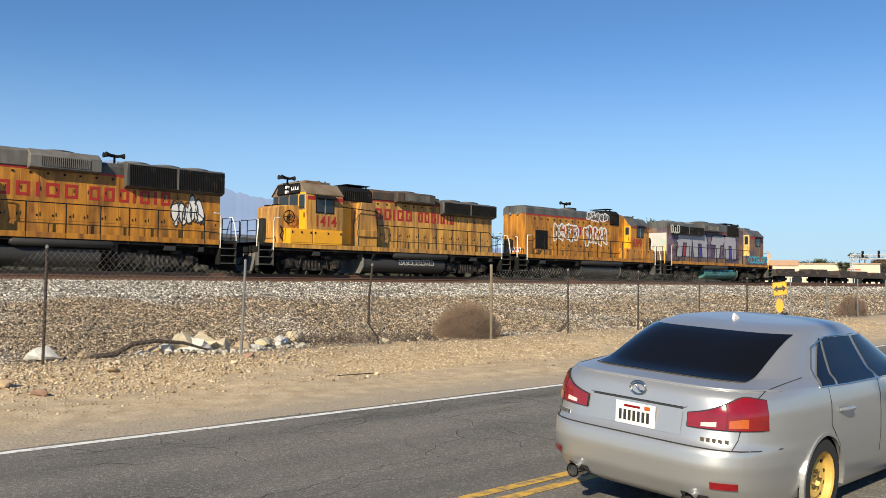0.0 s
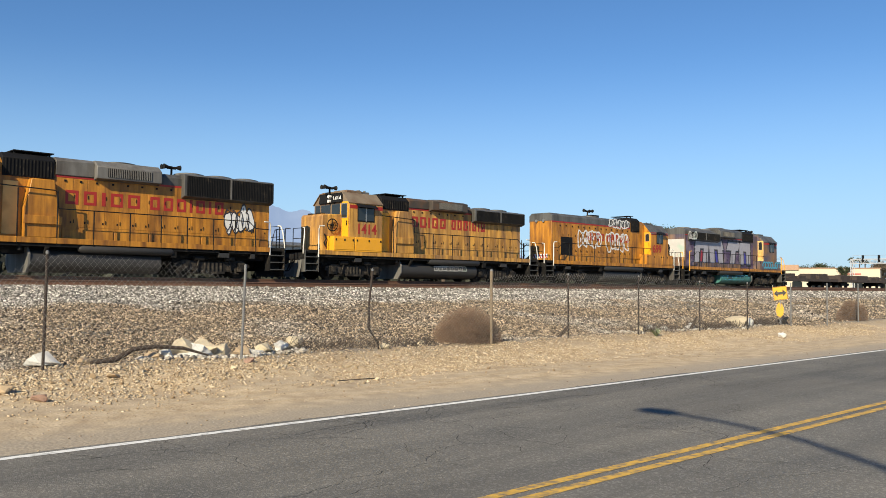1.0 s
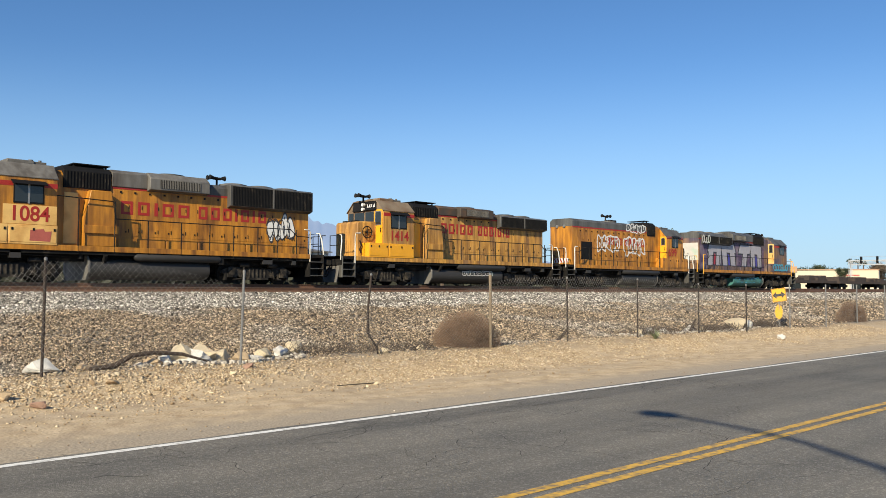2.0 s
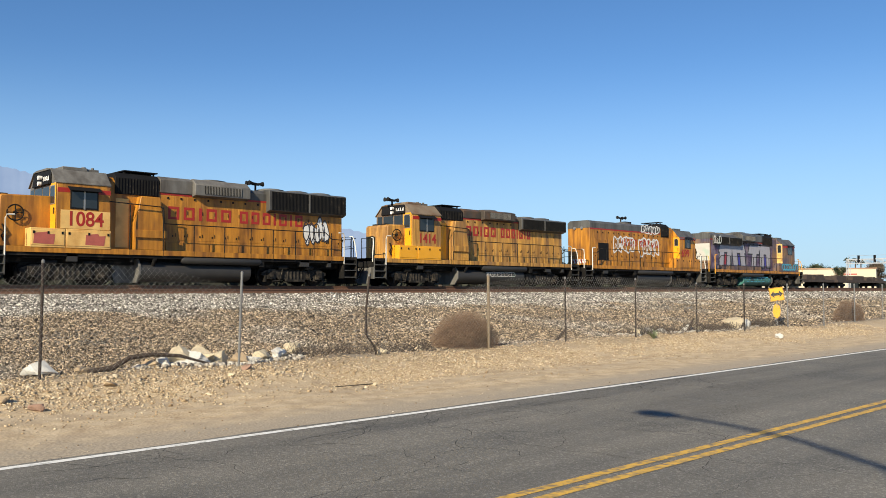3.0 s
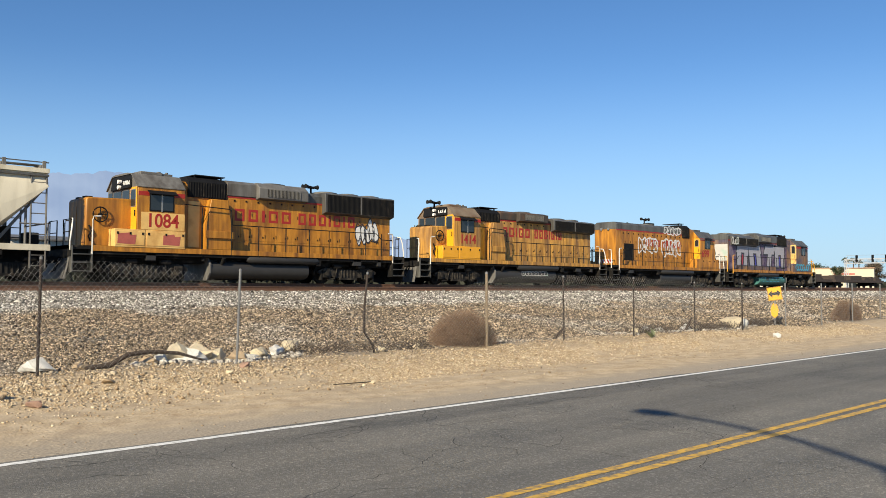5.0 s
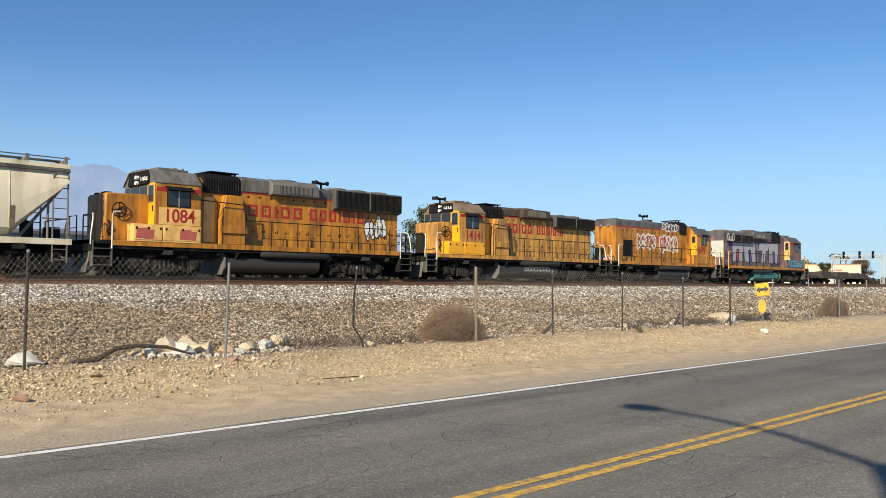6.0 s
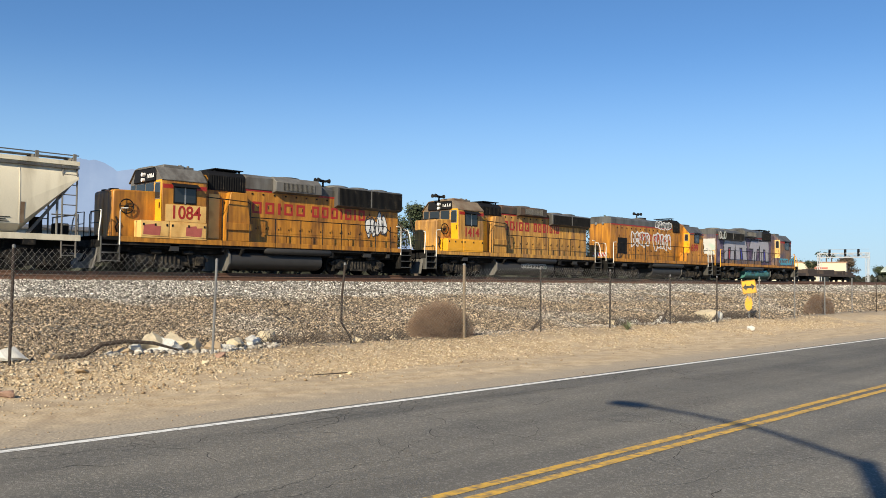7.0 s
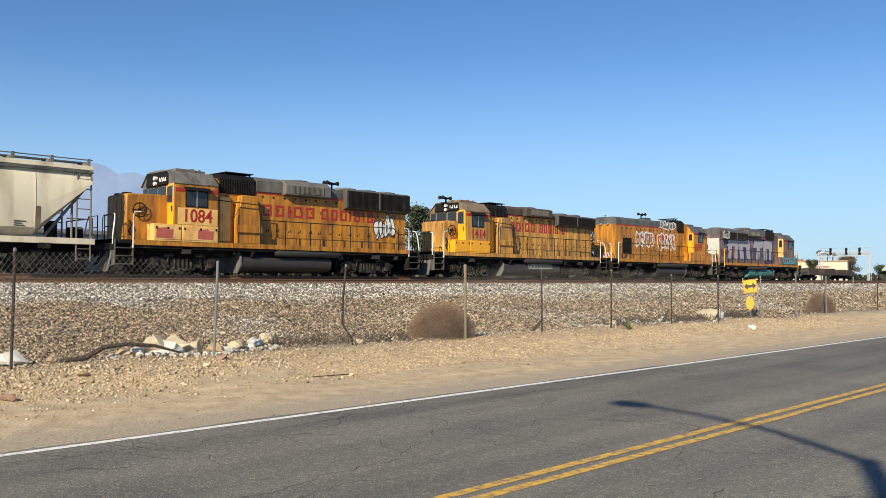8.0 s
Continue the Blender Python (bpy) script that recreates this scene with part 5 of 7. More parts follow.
    for q in (-3.0, 0.0, 3.0):
        part("discharge_hopper", Geo().prism([(q - 1.3, 1.5), (q + 1.3, 1.5), (q + 0.35, 0.5), (q - 0.35, 0.5)], -1.0, 1.0), cream, L, "sloped discharge hopper")
    part("coupler", Geo().box(x1 + 0.1, x1 + 0.6, -0.14, 0.14, 0.76, 1.02), UNDER, L, bevel=0.03)
    for xc in (x1 - 1.3, x0 + 1.3):
        truck(L, xc, 0.9, UNDER, False)
    return L, 18.93 - 9.12 - 0.9 - 7.5 + 0.42


# ---- car ----
def build_car():
    """A silver saloon on the near lane; origin on the ground under its tail, nose towards +X."""
    silver = mat("silver_paint", (0.51, 0.51, 0.503), 0.34, metal=0.7, var=0.03, coat=0.15)
    dark = mat("tinted_glass", (0.005, 0.005, 0.006), 0.05, var=0.05, spec=0.3)
    # dark of real seams, also laid where recesses would lie in shade
    seam = mat("seam_and_shade_dark", (0.02, 0.02, 0.022), 0.7)
    lampred = mat("lamp_red", (0.20, 0.004, 0.007), 0.12, var=0.25, scale=12, grain=160, coat=0.8)
    amber = mat("lamp_amber", (0.42, 0.09, 0.015), 0.15, var=0.2, coat=0.6)
    clear = mat("lamp_clear", (0.6, 0.5, 0.48), 0.15, coat=0.6)
    chrome = mat("chrome", (0.6, 0.6, 0.6), 0.15, metal=1.0, var=0.02)
    plate = mat("plate_white", (0.66, 0.66, 0.64), 0.4, var=0.04)
    tyre = mat("tyre_rubber", (0.02, 0.02, 0.02), 0.8)
    rimy = mat("yellow_steel_wheel", (0.62, 0.40, 0.10), 0.5, var=0.1)
    car = thing("car", "silver saloon car with tinted rear window and yellow wheels", "car")
    tab = {
        "z": (0.17, 0.24, 0.36, 0.50, 0.60, 0.64, 0.72, 0.85, 0.94, 0.985, 1.01, 1.035, 1.07, 1.145, 1.22, 1.285, 1.335, 1.368, 1.385, 1.392),
        "r": (0.30, 0.12, 0.03, 0.00, 0.015, 0.06, 0.08, 0.10, 0.12, 0.17, 0.34, 0.48, 0.56, 0.70, 0.84, 0.98, 1.14, 1.34, 1.64, 2.0),
        "f": (4.2, 4.4, 4.52, 4.56, 4.55, 4.54, 4.48, 4.2, 3.75, 3.45, 3.32, 3.24, 3.14, 2.98, 2.82, 2.66, 2.52, 2.42, 2.34, 2.3),
        "w": (0.80, 0.86, 0.89, 0.90, 0.90, 0.898, 0.895, 0.885, 0.865, 0.845, 0.82, 0.785, 0.76, 0.715, 0.672, 0.64, 0.61, 0.57, 0.49, 0.33),
        "n": (6, 6, 6, 6, 6, 6, 6, 6, 5.5, 5, 4.6, 4.4, 4.4, 4.4, 4.4, 4.2, 4, 3.6, 3, 2.5)}
    val = lambda k, z: float(np.interp(z, tab["z"], tab[k]))

    def surf(a, z, off=0.0):
        """Point of the body at the angle a from the tail (degrees, left positive) and height z."""
        a = radians(a)
        r, f, w, n = (val(k, z) for k in "rfwn")
        c, s = math.cos(a), math.sin(a)
        cx, L = (r + f) / 2, (f - r) / 2
        return (cx - (L + off) * math.copysign(abs(c) ** (2 / n), c), (w + off) * math.copysign(abs(s) ** (2 / n), s), z + (off * 0.6 if z > 0.98 else 0))

    def rear_angle(y, z):
        return math.degrees(math.asin(min(1.0, abs(y) / val("w", z)) ** (val("n", z) / 2))) * (1 if y >= 0 else -1)

    def side_angle(x, z):
        r, f, n = val("r", z), val("f", z), val("n", z)
        c = max(-1.0, min(1.0, ((r + f) / 2 - x) / ((f - r) / 2)))
        return math.degrees(math.acos(math.copysign(abs(c) ** (n / 2), c)))

    def sheet(fn, nu, nv, close=False):
        g = Geo()
        g.v = [fn(i / nu, j / nv) for j in range(nv + 1) for i in range(nu + (0 if close else 1))]
        w = nu if close else nu + 1
        g.f = [(j * w + i, j * w + (i + 1) % w, (j + 1) * w + (i + 1) % w, (j + 1) * w + i) for j in range(nv) for i in range(nu)]
        return g

    zs = spread(((0.17, 0.025), (0.97, 0.006), (1.04, 0.02), (1.35, 0.005), (1.392, 1)))
    rim_a = [rear_angle(-0.80 + 1.6 * k / 40, 0.5) for k in range(41)]
    flank = [side_angle(0.16 + 4.24 * k / 150, 0.5) for k in range(151)]
    angles = sorted({round(a % 360, 3) for a in rim_a + flank + [360 - a for a in flank] + [180 + a for a in rim_a]})
    N = len(angles)
    wheels = [(1.12, 1), (1.12, -1), (3.78, 1), (3.78, -1)]
    g = Geo()
    g.v = [surf(a, z) for z in zs for a in angles]
    for j in range(len(zs) - 1):
        for i in range(N):
            q = (j * N + i, j * N + (i + 1) % N, (j + 1) * N + (i + 1) % N, (j + 1) * N + i)
            c = [sum(g.v[k][d] for k in q) / 4 for d in range(3)]
            if abs(c[1]) > 0.7 and any((c[0] - wx) ** 2 + (c[2] - 0.31) ** 2 < 0.338 ** 2 for wx, _ in wheels):
                continue
            g.f.append(q)
    g.f.append(tuple((len(zs) - 1) * N + i for i in range(N)))
    body = part("body", g, silver, car, "silver painted body", smooth=50)
    part("underbody", Geo().box(0.3, 4.3, -0.62, 0.62, 0.2, 0.62).box(0.2, 0.5, -0.6, 0.6, 0.22, 0.4).box(1.4, 3.2, -0.82, 0.82, 0.2, 0.5), seam, car)
    for wx, s in wheels:
        ring = [math.pi * (-0.06 + 1.12 * k / 28) for k in range(29)]
        lip = [(wx + 0.325 * math.cos(a), 0.31 + 0.325 * math.sin(a)) for a in ring]
        outer = [(wx + 0.35 * math.cos(a), 0.31 + 0.35 * math.sin(a)) for a in ring]
        g = Geo()
        for k in range(28):
            g.prism([lip[k], lip[k + 1], outer[k + 1], outer[k]], *sorted((s * 0.87, s * 0.901)))
        part("wheel_arch", g, silver, body, smooth=50)
        part("arch_liner", Geo().tube([(wx, s * 0.62, 0.31), (wx, s * 0.68, 0.31)], 0.37, 28), seam, body)
    # rear screen, side glass, pillars
    part("rear_window", sheet(lambda u, v: surf(rear_angle((2 * u - 1) * (0.60 - 0.03 * v), 1.02 + 0.29 * v), 1.02 + 0.29 * v, 0.006), 24, 14), dark, body, "dark tinted rear window")
    part("window_trim", Geo().tube([surf(rear_angle((2 * k / 20 - 1) * 0.605, 1.016), 1.016, 0.004) for k in range(21)], 0.005, 6), seam, body)
    for s in (-1, 1):
        def glass(u, v, x0, x1, t0, t1):
            z = 0.975 + 0.305 * v
            x = (x0 + (t0 - x0) * v) + u * ((x1 + (t1 - x1) * v) - (x0 + (t0 - x0) * v))
            p = surf(side_angle(x, z), z, 0.006)
            return (p[0], s * p[1], p[2])
        for x0, x1, t0, t1 in ((1.12, 1.36, 1.52, 1.54), (1.40, 2.12, 1.58, 2.1), (2.2, 3.05, 2.16, 2.62)):
            part("side_window", sheet(lambda u, v: glass(u, v, x0, x1, t0, t1), 14, 10), dark, body, "dark side window")
        part("window_trim", Geo().tube([(lambda p: (p[0], s * p[1], p[2]))(surf(side_angle(x, z), z, 0.006)) for x, z in ((3.1, 0.97), (2.4, 0.967), (1.6, 0.967), (1.1, 0.975), (1.17, 1.08), (1.34, 1.22), (1.62, 1.285), (2.2, 1.297), (2.6, 1.28))], 0.006, 6), chrome, body, "thin bright window trim")
        for x in (2.16, 1.22, 3.15):
            part("door_seam", Geo().tube([(lambda p: (p[0], s * p[1], p[2]))(surf(side_angle(x + (0.14 if x < 2 and z < 0.7 else 0.0), z), z, 0.001)) for z in (0.4, 0.55, 0.7, 0.85, 0.96)], 0.004, 4), seam, body)
        for x in (1.45, 2.42):
            p = surf(side_angle(x, 0.80), 0.80, 0.012)
            part("door_handle", Geo().tube([(x - 0.11, s * p[1], 0.80), (x - 0.05, s * (p[1] + 0.03), 0.805), (x + 0.06, s * (p[1] + 0.03), 0.805), (x + 0.11, s * p[1], 0.80)], [0.012, 0.018, 0.018, 0.012], 8), silver, body)
        p = surf(side_angle(2.95, 1.0), 1.0)
        part("mirror", Geo().prism([(2.86, 0.96), (3.05, 0.95), (3.06, 1.08), (2.9, 1.1)], *sorted((s * 0.84, s * 1.02))), silver, body, bevel=0.03)
        # tail lamps wrap the corner
        a0, a1 = 5.2, 50.0
        def lamp(u, v, e0, e1, z0, z1, off):
            a = a0 + (a1 - a0) * (e0 + (e1 - e0) * u)
            q = (a - a0) / (a1 - a0)
            lo, hi = 0.735 + 0.02 * q - 0.01 * q * q, 0.82 + 0.13 * min(1.0, q * 1.6) - 0.06 * max(0, q - 0.75)
            z = lo + (hi - lo) * (z0 + (z1 - z0) * v)
            p = surf(a, z, off)
            return (p[0], s * p[1], p[2])
        tl = part("tail_lamp", sheet(lambda u, v: lamp(u, v, 0, 1, 0, 1, 0.014), 24, 8), lampred, body, "red wraparound tail lamp")
        part("lamp_rim", Geo().tube([lamp(u, v, 0, 1, 0, 1, 0.006) for u, v in [(k / 12, 0) for k in range(13)] + [(1, 0.5)] + [(1 - k / 12, 1) for k in range(13)] + [(0, 0)]], 0.007, 6), seam, tl)
        part("reversing_lens", sheet(lambda u, v: lamp(u, v, 0.10, 0.26, 0.12, 0.36, 0.0165), 6, 3), clear, tl, "clear reversing lens")
        part("indicator_lens", sheet(lambda u, v: lamp(u, v, 0.42, 0.70, 0.08, 0.36, 0.0165), 8, 3), amber, tl, "amber indicator lens")
        part("lamp_divider", sheet(lambda u, v: lamp(u, v, 0.385, 0.40, 0, 1, 0.017), 2, 4), seam, tl)
        part("reflector", sheet(lambda u, v: (lambda p: (p[0], s * p[1], p[2]))(surf(17 + 17 * u, 0.365 + 0.045 * v, 0.012)), 8, 3), lampred, body, "red bumper reflector")
        ex = 0.47
        part("exhaust_tip", Geo().tube([(0.02, s * ex, 0.26), (0.16, s * ex, 0.26)], [0.052, 0.048], 18, False).tube([(0.02, s * ex, 0.26), (0.16, s * ex, 0.26)], [0.044, 0.04], 18, False), chrome, body, "chrome exhaust tip")
        part("exhaust_inside", Geo().tube([(0.05, s * ex, 0.26), (0.4, s * ex, 0.26)], 0.042, 18), seam, body)
        # flat dark patch on the bumper imitates a recess in shade
        part("exhaust_recess", sheet(lambda u, v: (lambda p: (p[0], s * p[1], p[2]))(surf(rear_angle(0.375 + 0.19 * u, 0.2 + 0.1 * v), 0.2 + 0.1 * v, 0.004)), 6, 4), seam, body, "dark patch painted as the shaded recess round the exhaust")
    strip = lambda zz, y0, y1, h, off: sheet(lambda u, v: surf(rear_angle(y0 + (y1 - y0) * u, zz + h * v), zz + h * v, off), 30, 1)
    part("bumper_seam", strip(0.612, -0.86, 0.86, 0.007, 0.003), seam, body)
    part("plate_recess", strip(0.665, -0.36, 0.36, 0.175, 0.004), silver, body, "recess for the number plate")
    # shade at the top of the recess is painted as a dark strip
    part("recess_shade", strip(0.835, -0.36, 0.36, 0.018, 0.006), seam, body, "dark strip painted as shade above the plate")
    part("chrome_strip", strip(0.853, -0.38, 0.38, 0.012, 0.016), silver, body, "handle bar above the plate")
    part("lid_edge", Geo().tube([surf(rear_angle((2 * k / 24 - 1) * 0.80, 0.985), 0.985, 0.002) for k in range(25)], 0.008, 6), silver, body)
    for s in (-1, 1):
        part("lid_seam", Geo().tube([surf(rear_angle(s * y, z), z, 0.001) for y, z in ((0.70, 0.62), (0.715, 0.68), (0.72, 0.74))], 0.004, 4), seam, body)
        part("lid_seam", Geo().tube([surf(rear_angle(s * 0.76, z), z, 0.001) for z in (0.94, 0.985, 1.01, 1.035)], 0.004, 4), seam, body)
    # number plate with plain bars, round badge, model bars
    pz, px = 0.745, val("r", 0.745) - 0.016
    pl = part("number_plate", Geo().box(px - 0.006, px + 0.002, -0.17, 0.15, pz - 0.078, pz + 0.078), plate, body, "white number plate with dark bars", bevel=0.004)
    for k in range(7):
        part("plate_bar", Geo().box(px - 0.008, px - 0.006, 0.108 - 0.037 * k - 0.011, 0.108 - 0.037 * k + 0.011, pz - 0.05, pz + 0.022), seam, pl, smooth=0)
    part("plate_bar", Geo().box(px - 0.008, px - 0.006, -0.05, 0.08, pz + 0.042, pz + 0.058), lampred, pl, "thin red bar", smooth=0)
    part("plate_bar", Geo().box(px - 0.008, px - 0.006, -0.13, -0.085, pz + 0.038, pz + 0.064), amber, pl, "orange sticker", smooth=0)
    ez, exx = 0.925, val("r", 0.925) - 0.012
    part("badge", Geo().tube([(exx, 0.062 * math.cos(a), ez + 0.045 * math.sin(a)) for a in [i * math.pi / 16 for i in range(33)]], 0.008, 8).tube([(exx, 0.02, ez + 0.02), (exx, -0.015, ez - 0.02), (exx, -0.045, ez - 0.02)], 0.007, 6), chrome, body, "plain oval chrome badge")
    for y0, nb in ((-0.52, 5), (0.72, 5)):
        for k in range(nb):
            yy = y0 - 0.036 * k
            p = surf(rear_angle(yy, 0.665), 0.665, 0.004)
            part("badge_bar", Geo().box(p[0] - 0.004, p[0] + 0.004, yy - 0.013, yy + 0.013, 0.655, 0.68), chrome, body, smooth=0)
    part("roof_antenna", Geo().prism([(1.42, 1.35), (1.54, 1.365), (1.50, 1.40), (1.445, 1.42), (1.435, 1.42)], -0.012, 0.012), plate, body, "white shark-fin antenna", bevel=0.008)
    rolling = []
    for wx, s in wheels:
        g = Geo()
        prof = [(0.0, 0.21), (0.0, 0.285), (0.03, 0.312), (0.17, 0.312), (0.2, 0.285), (0.2, 0.21)]
        seg = 40
        g.v = [(r * math.cos(2 * math.pi * k / seg), -s * a, r * math.sin(2 * math.pi * k / seg)) for a, r in prof for k in range(seg)]
        g.f = [(i * seg + k, i * seg + (k + 1) % seg, (i + 1) * seg + (k + 1) % seg, (i + 1) * seg + k) for i in range(5) for k in range(seg)]
        wh = part("wheel", g, tyre, car, "black tyre on a yellow steel wheel")
        rg = Geo()
        rp = [(0.005, 0.215), (0.015, 0.2), (0.06, 0.19), (0.07, 0.15), (0.045, 0.12), (0.05, 0.08), (0.075, 0.07), (0.075, 0.0)]
        rg.v = [(r * math.cos(2 * math.pi * k / seg), -s * a, r * math.sin(2 * math.pi * k / seg)) for a, r in rp for k in range(seg)]
        rg.f = [(i * seg + k, i * seg + (k + 1) % seg, (i + 1) * seg + (k + 1) % seg, (i + 1) * seg + k) for i in range(len(rp) - 1) for k in range(seg)]
        rim = part("rim", rg, rimy, wh, "yellow painted steel wheel")
        for k in range(5):
            a = 2 * math.pi * k / 5
            part("lug_nut", Geo().tube([(0.057 * math.cos(a), -s * 0.085, 0.057 * math.sin(a)), (0.057 * math.cos(a), -s * 0.035, 0.057 * math.sin(a))], 0.011, 6), chrome, rim)
        for k in range(12):
            a = 2 * math.pi * (k + 0.5) / 12
            part("vent_hole", Geo().tube([(0.165 * math.cos(a), -s * 0.058, 0.165 * math.sin(a)), (0.165 * math.cos(a), -s * 0.09, 0.165 * math.sin(a))], 0.013, 8), seam, rim)
        rolling.append((wh, (wx, s * 0.885, 0.312)))
    return car, rolling


# ---- fence and roadside ----
FENCE_Y = 13.5
POSTS = (1.3, 4.55, 7.97, 10.9, 14.45, 17.33, 20.53, 23.88, 26.98, 30.28, 33.48, 36.6, 39.8, 43.0)


def mesh_top(x):
    return float(np.interp(x, (0, 3.5, 4.1, 4.5, 5.45, 6.5, 7.15, 7.65, 8.4, 11.0, 13.2, 13.9, 15.2, 17.3, 19.8, 24.0, 27.0, 33.0, 44.0),
                           (1.5, 1.6, 1.85, 2.06, 2.07, 2.0, 1.87, 1.74, 1.45, 1.2, 1.5, 1.75, 1.93, 1.99, 1.99, 1.86, 1.6, 1.5, 1.5)))


def build_fence():
    wire = mat("galvanised_wire", (0.30, 0.29, 0.27), 0.5, metal=0.4, var=0.2)
    rust = mat("rusty_post", (0.032, 0.022, 0.017), 0.8, var=0.3)
    galv = mat("galvanised_post", (0.2, 0.2, 0.195), 0.5, metal=0.4, var=0.2)
    tanpost = mat("weathered_tan_post", (0.19, 0.145, 0.095), 0.7, var=0.25)
    F = thing("chain_link_fence", "sagging rusty chain-link fence on thin leaning posts", "fence")
    rnd = random.Random(2)
    for k, x in enumerate(POSTS):
        z0 = ground_z(x, FENCE_Y) - 0.1
        top = (2.0, 2.07, 1.94, 1.93, 1.99, 1.94, 1.94, 1.83, 1.82, 1.83, 1.85, 1.86, 1.86, 1.88)[k]
        r = 0.036 if k == 4 else 0.023
        if k == 3:
            path = [(x + 0.22, FENCE_Y, z0), (x + 0.16, FENCE_Y, z0 + 0.25), (x - 0.08, FENCE_Y, z0 + 0.55), (x - 0.07, FENCE_Y, z0 + 1.1), (x, FENCE_Y, top)]
        else:
            path = [(x - (0.05 if k == 2 else rnd.uniform(-0.02, 0.02)), FENCE_Y, z0), (x, FENCE_Y, top)]
        p = part("post", Geo().tube(path, r, 10), tanpost if k == 4 else galv if k in (2, 4, 9, 10, 11, 12) else rust, F, "thick weathered tan post" if k == 4 else "galvanised post" if k in (2, 9, 10, 11, 12) else "rusty post")
        part("post_cap", Geo().tube([(x, FENCE_Y, top), (x, FENCE_Y, top + 0.035), (x, FENCE_Y, top + 0.055)], [r + 0.003, r + 0.003, 0.008], 10), galv, p)
    # diamonds of wire, following the sag of the top edge
    g = Geo()
    pitch, lean, seg = 0.1, 1.0, 9
    for s in (-1, 1):
        x = 0.6
        while x < 42.0:
            pts = []
            for i in range(seg + 1):
                v = i / seg
                xx = x + s * lean * 1.45 * (v - 0.5)
                zb = ground_z(xx, FENCE_Y) + 0.03
                zt = mesh_top(xx)
                pts.append((xx, FENCE_Y - 0.035 + s * 0.0025 + 0.04 * noise.noise(Vector((xx * 0.7, v * 2, 1))), zb + (zt - zb) * v))
            g.tube(pts, 0.0014, 3, False)
            x += pitch
    tagged(part("wire_mesh", g, wire, F, "diamond wire mesh"), kind="stuff")


def rock(name, x, y, s, material, label, seed, group="rubble along the fence", flat=0.65, sink=0.25):
    rnd = random.Random(seed)
    bm = bmesh.new()
    for _ in range(13):
        d = Vector((rnd.gauss(0, 1), rnd.gauss(0, 1), rnd.gauss(0, 1))).normalized()
        bm.verts.new((d.x * 1.15, d.y * 0.85, d.z))
    hull = bmesh.ops.convex_hull(bm, input=bm.verts[:])
    bmesh.ops.delete(bm, geom=list({v for v in hull["geom_interior"] + hull["geom_unused"] if isinstance(v, bmesh.types.BMVert)}), context="VERTS")
    bmesh.ops.triangulate(bm, faces=bm.faces[:])
    bmesh.ops.subdivide_edges(bm, edges=bm.edges[:], cuts=2, use_grid_fill=True)
    o = Vector((seed * 1.7, seed * 0.3, 0))
    for v in bm.verts:
        d = 1 + 0.22 * noise.noise(v.co * 1.6 + o) + 0.14 * noise.noise(v.co * 4.0 + o)
        v.co = Vector((v.co.x * d, v.co.y * d, v.co.z * d * flat)) * s
    bm.verts.index_update()
    g = Geo()
    g.v = [tuple(v.co) for v in bm.verts]
    g.f = [tuple(v.index for v in f.verts) for f in bm.faces]
    bm.free()
    ob = part(name, g, material, smooth=24)
    ob.location, ob.rotation_euler = (x, y, ground_z(x, y) + s * flat * (1 - sink) - s * 0.1), (0, 0, rnd.uniform(0, 6.28))
    return tagged(ob, label, "rock", group)


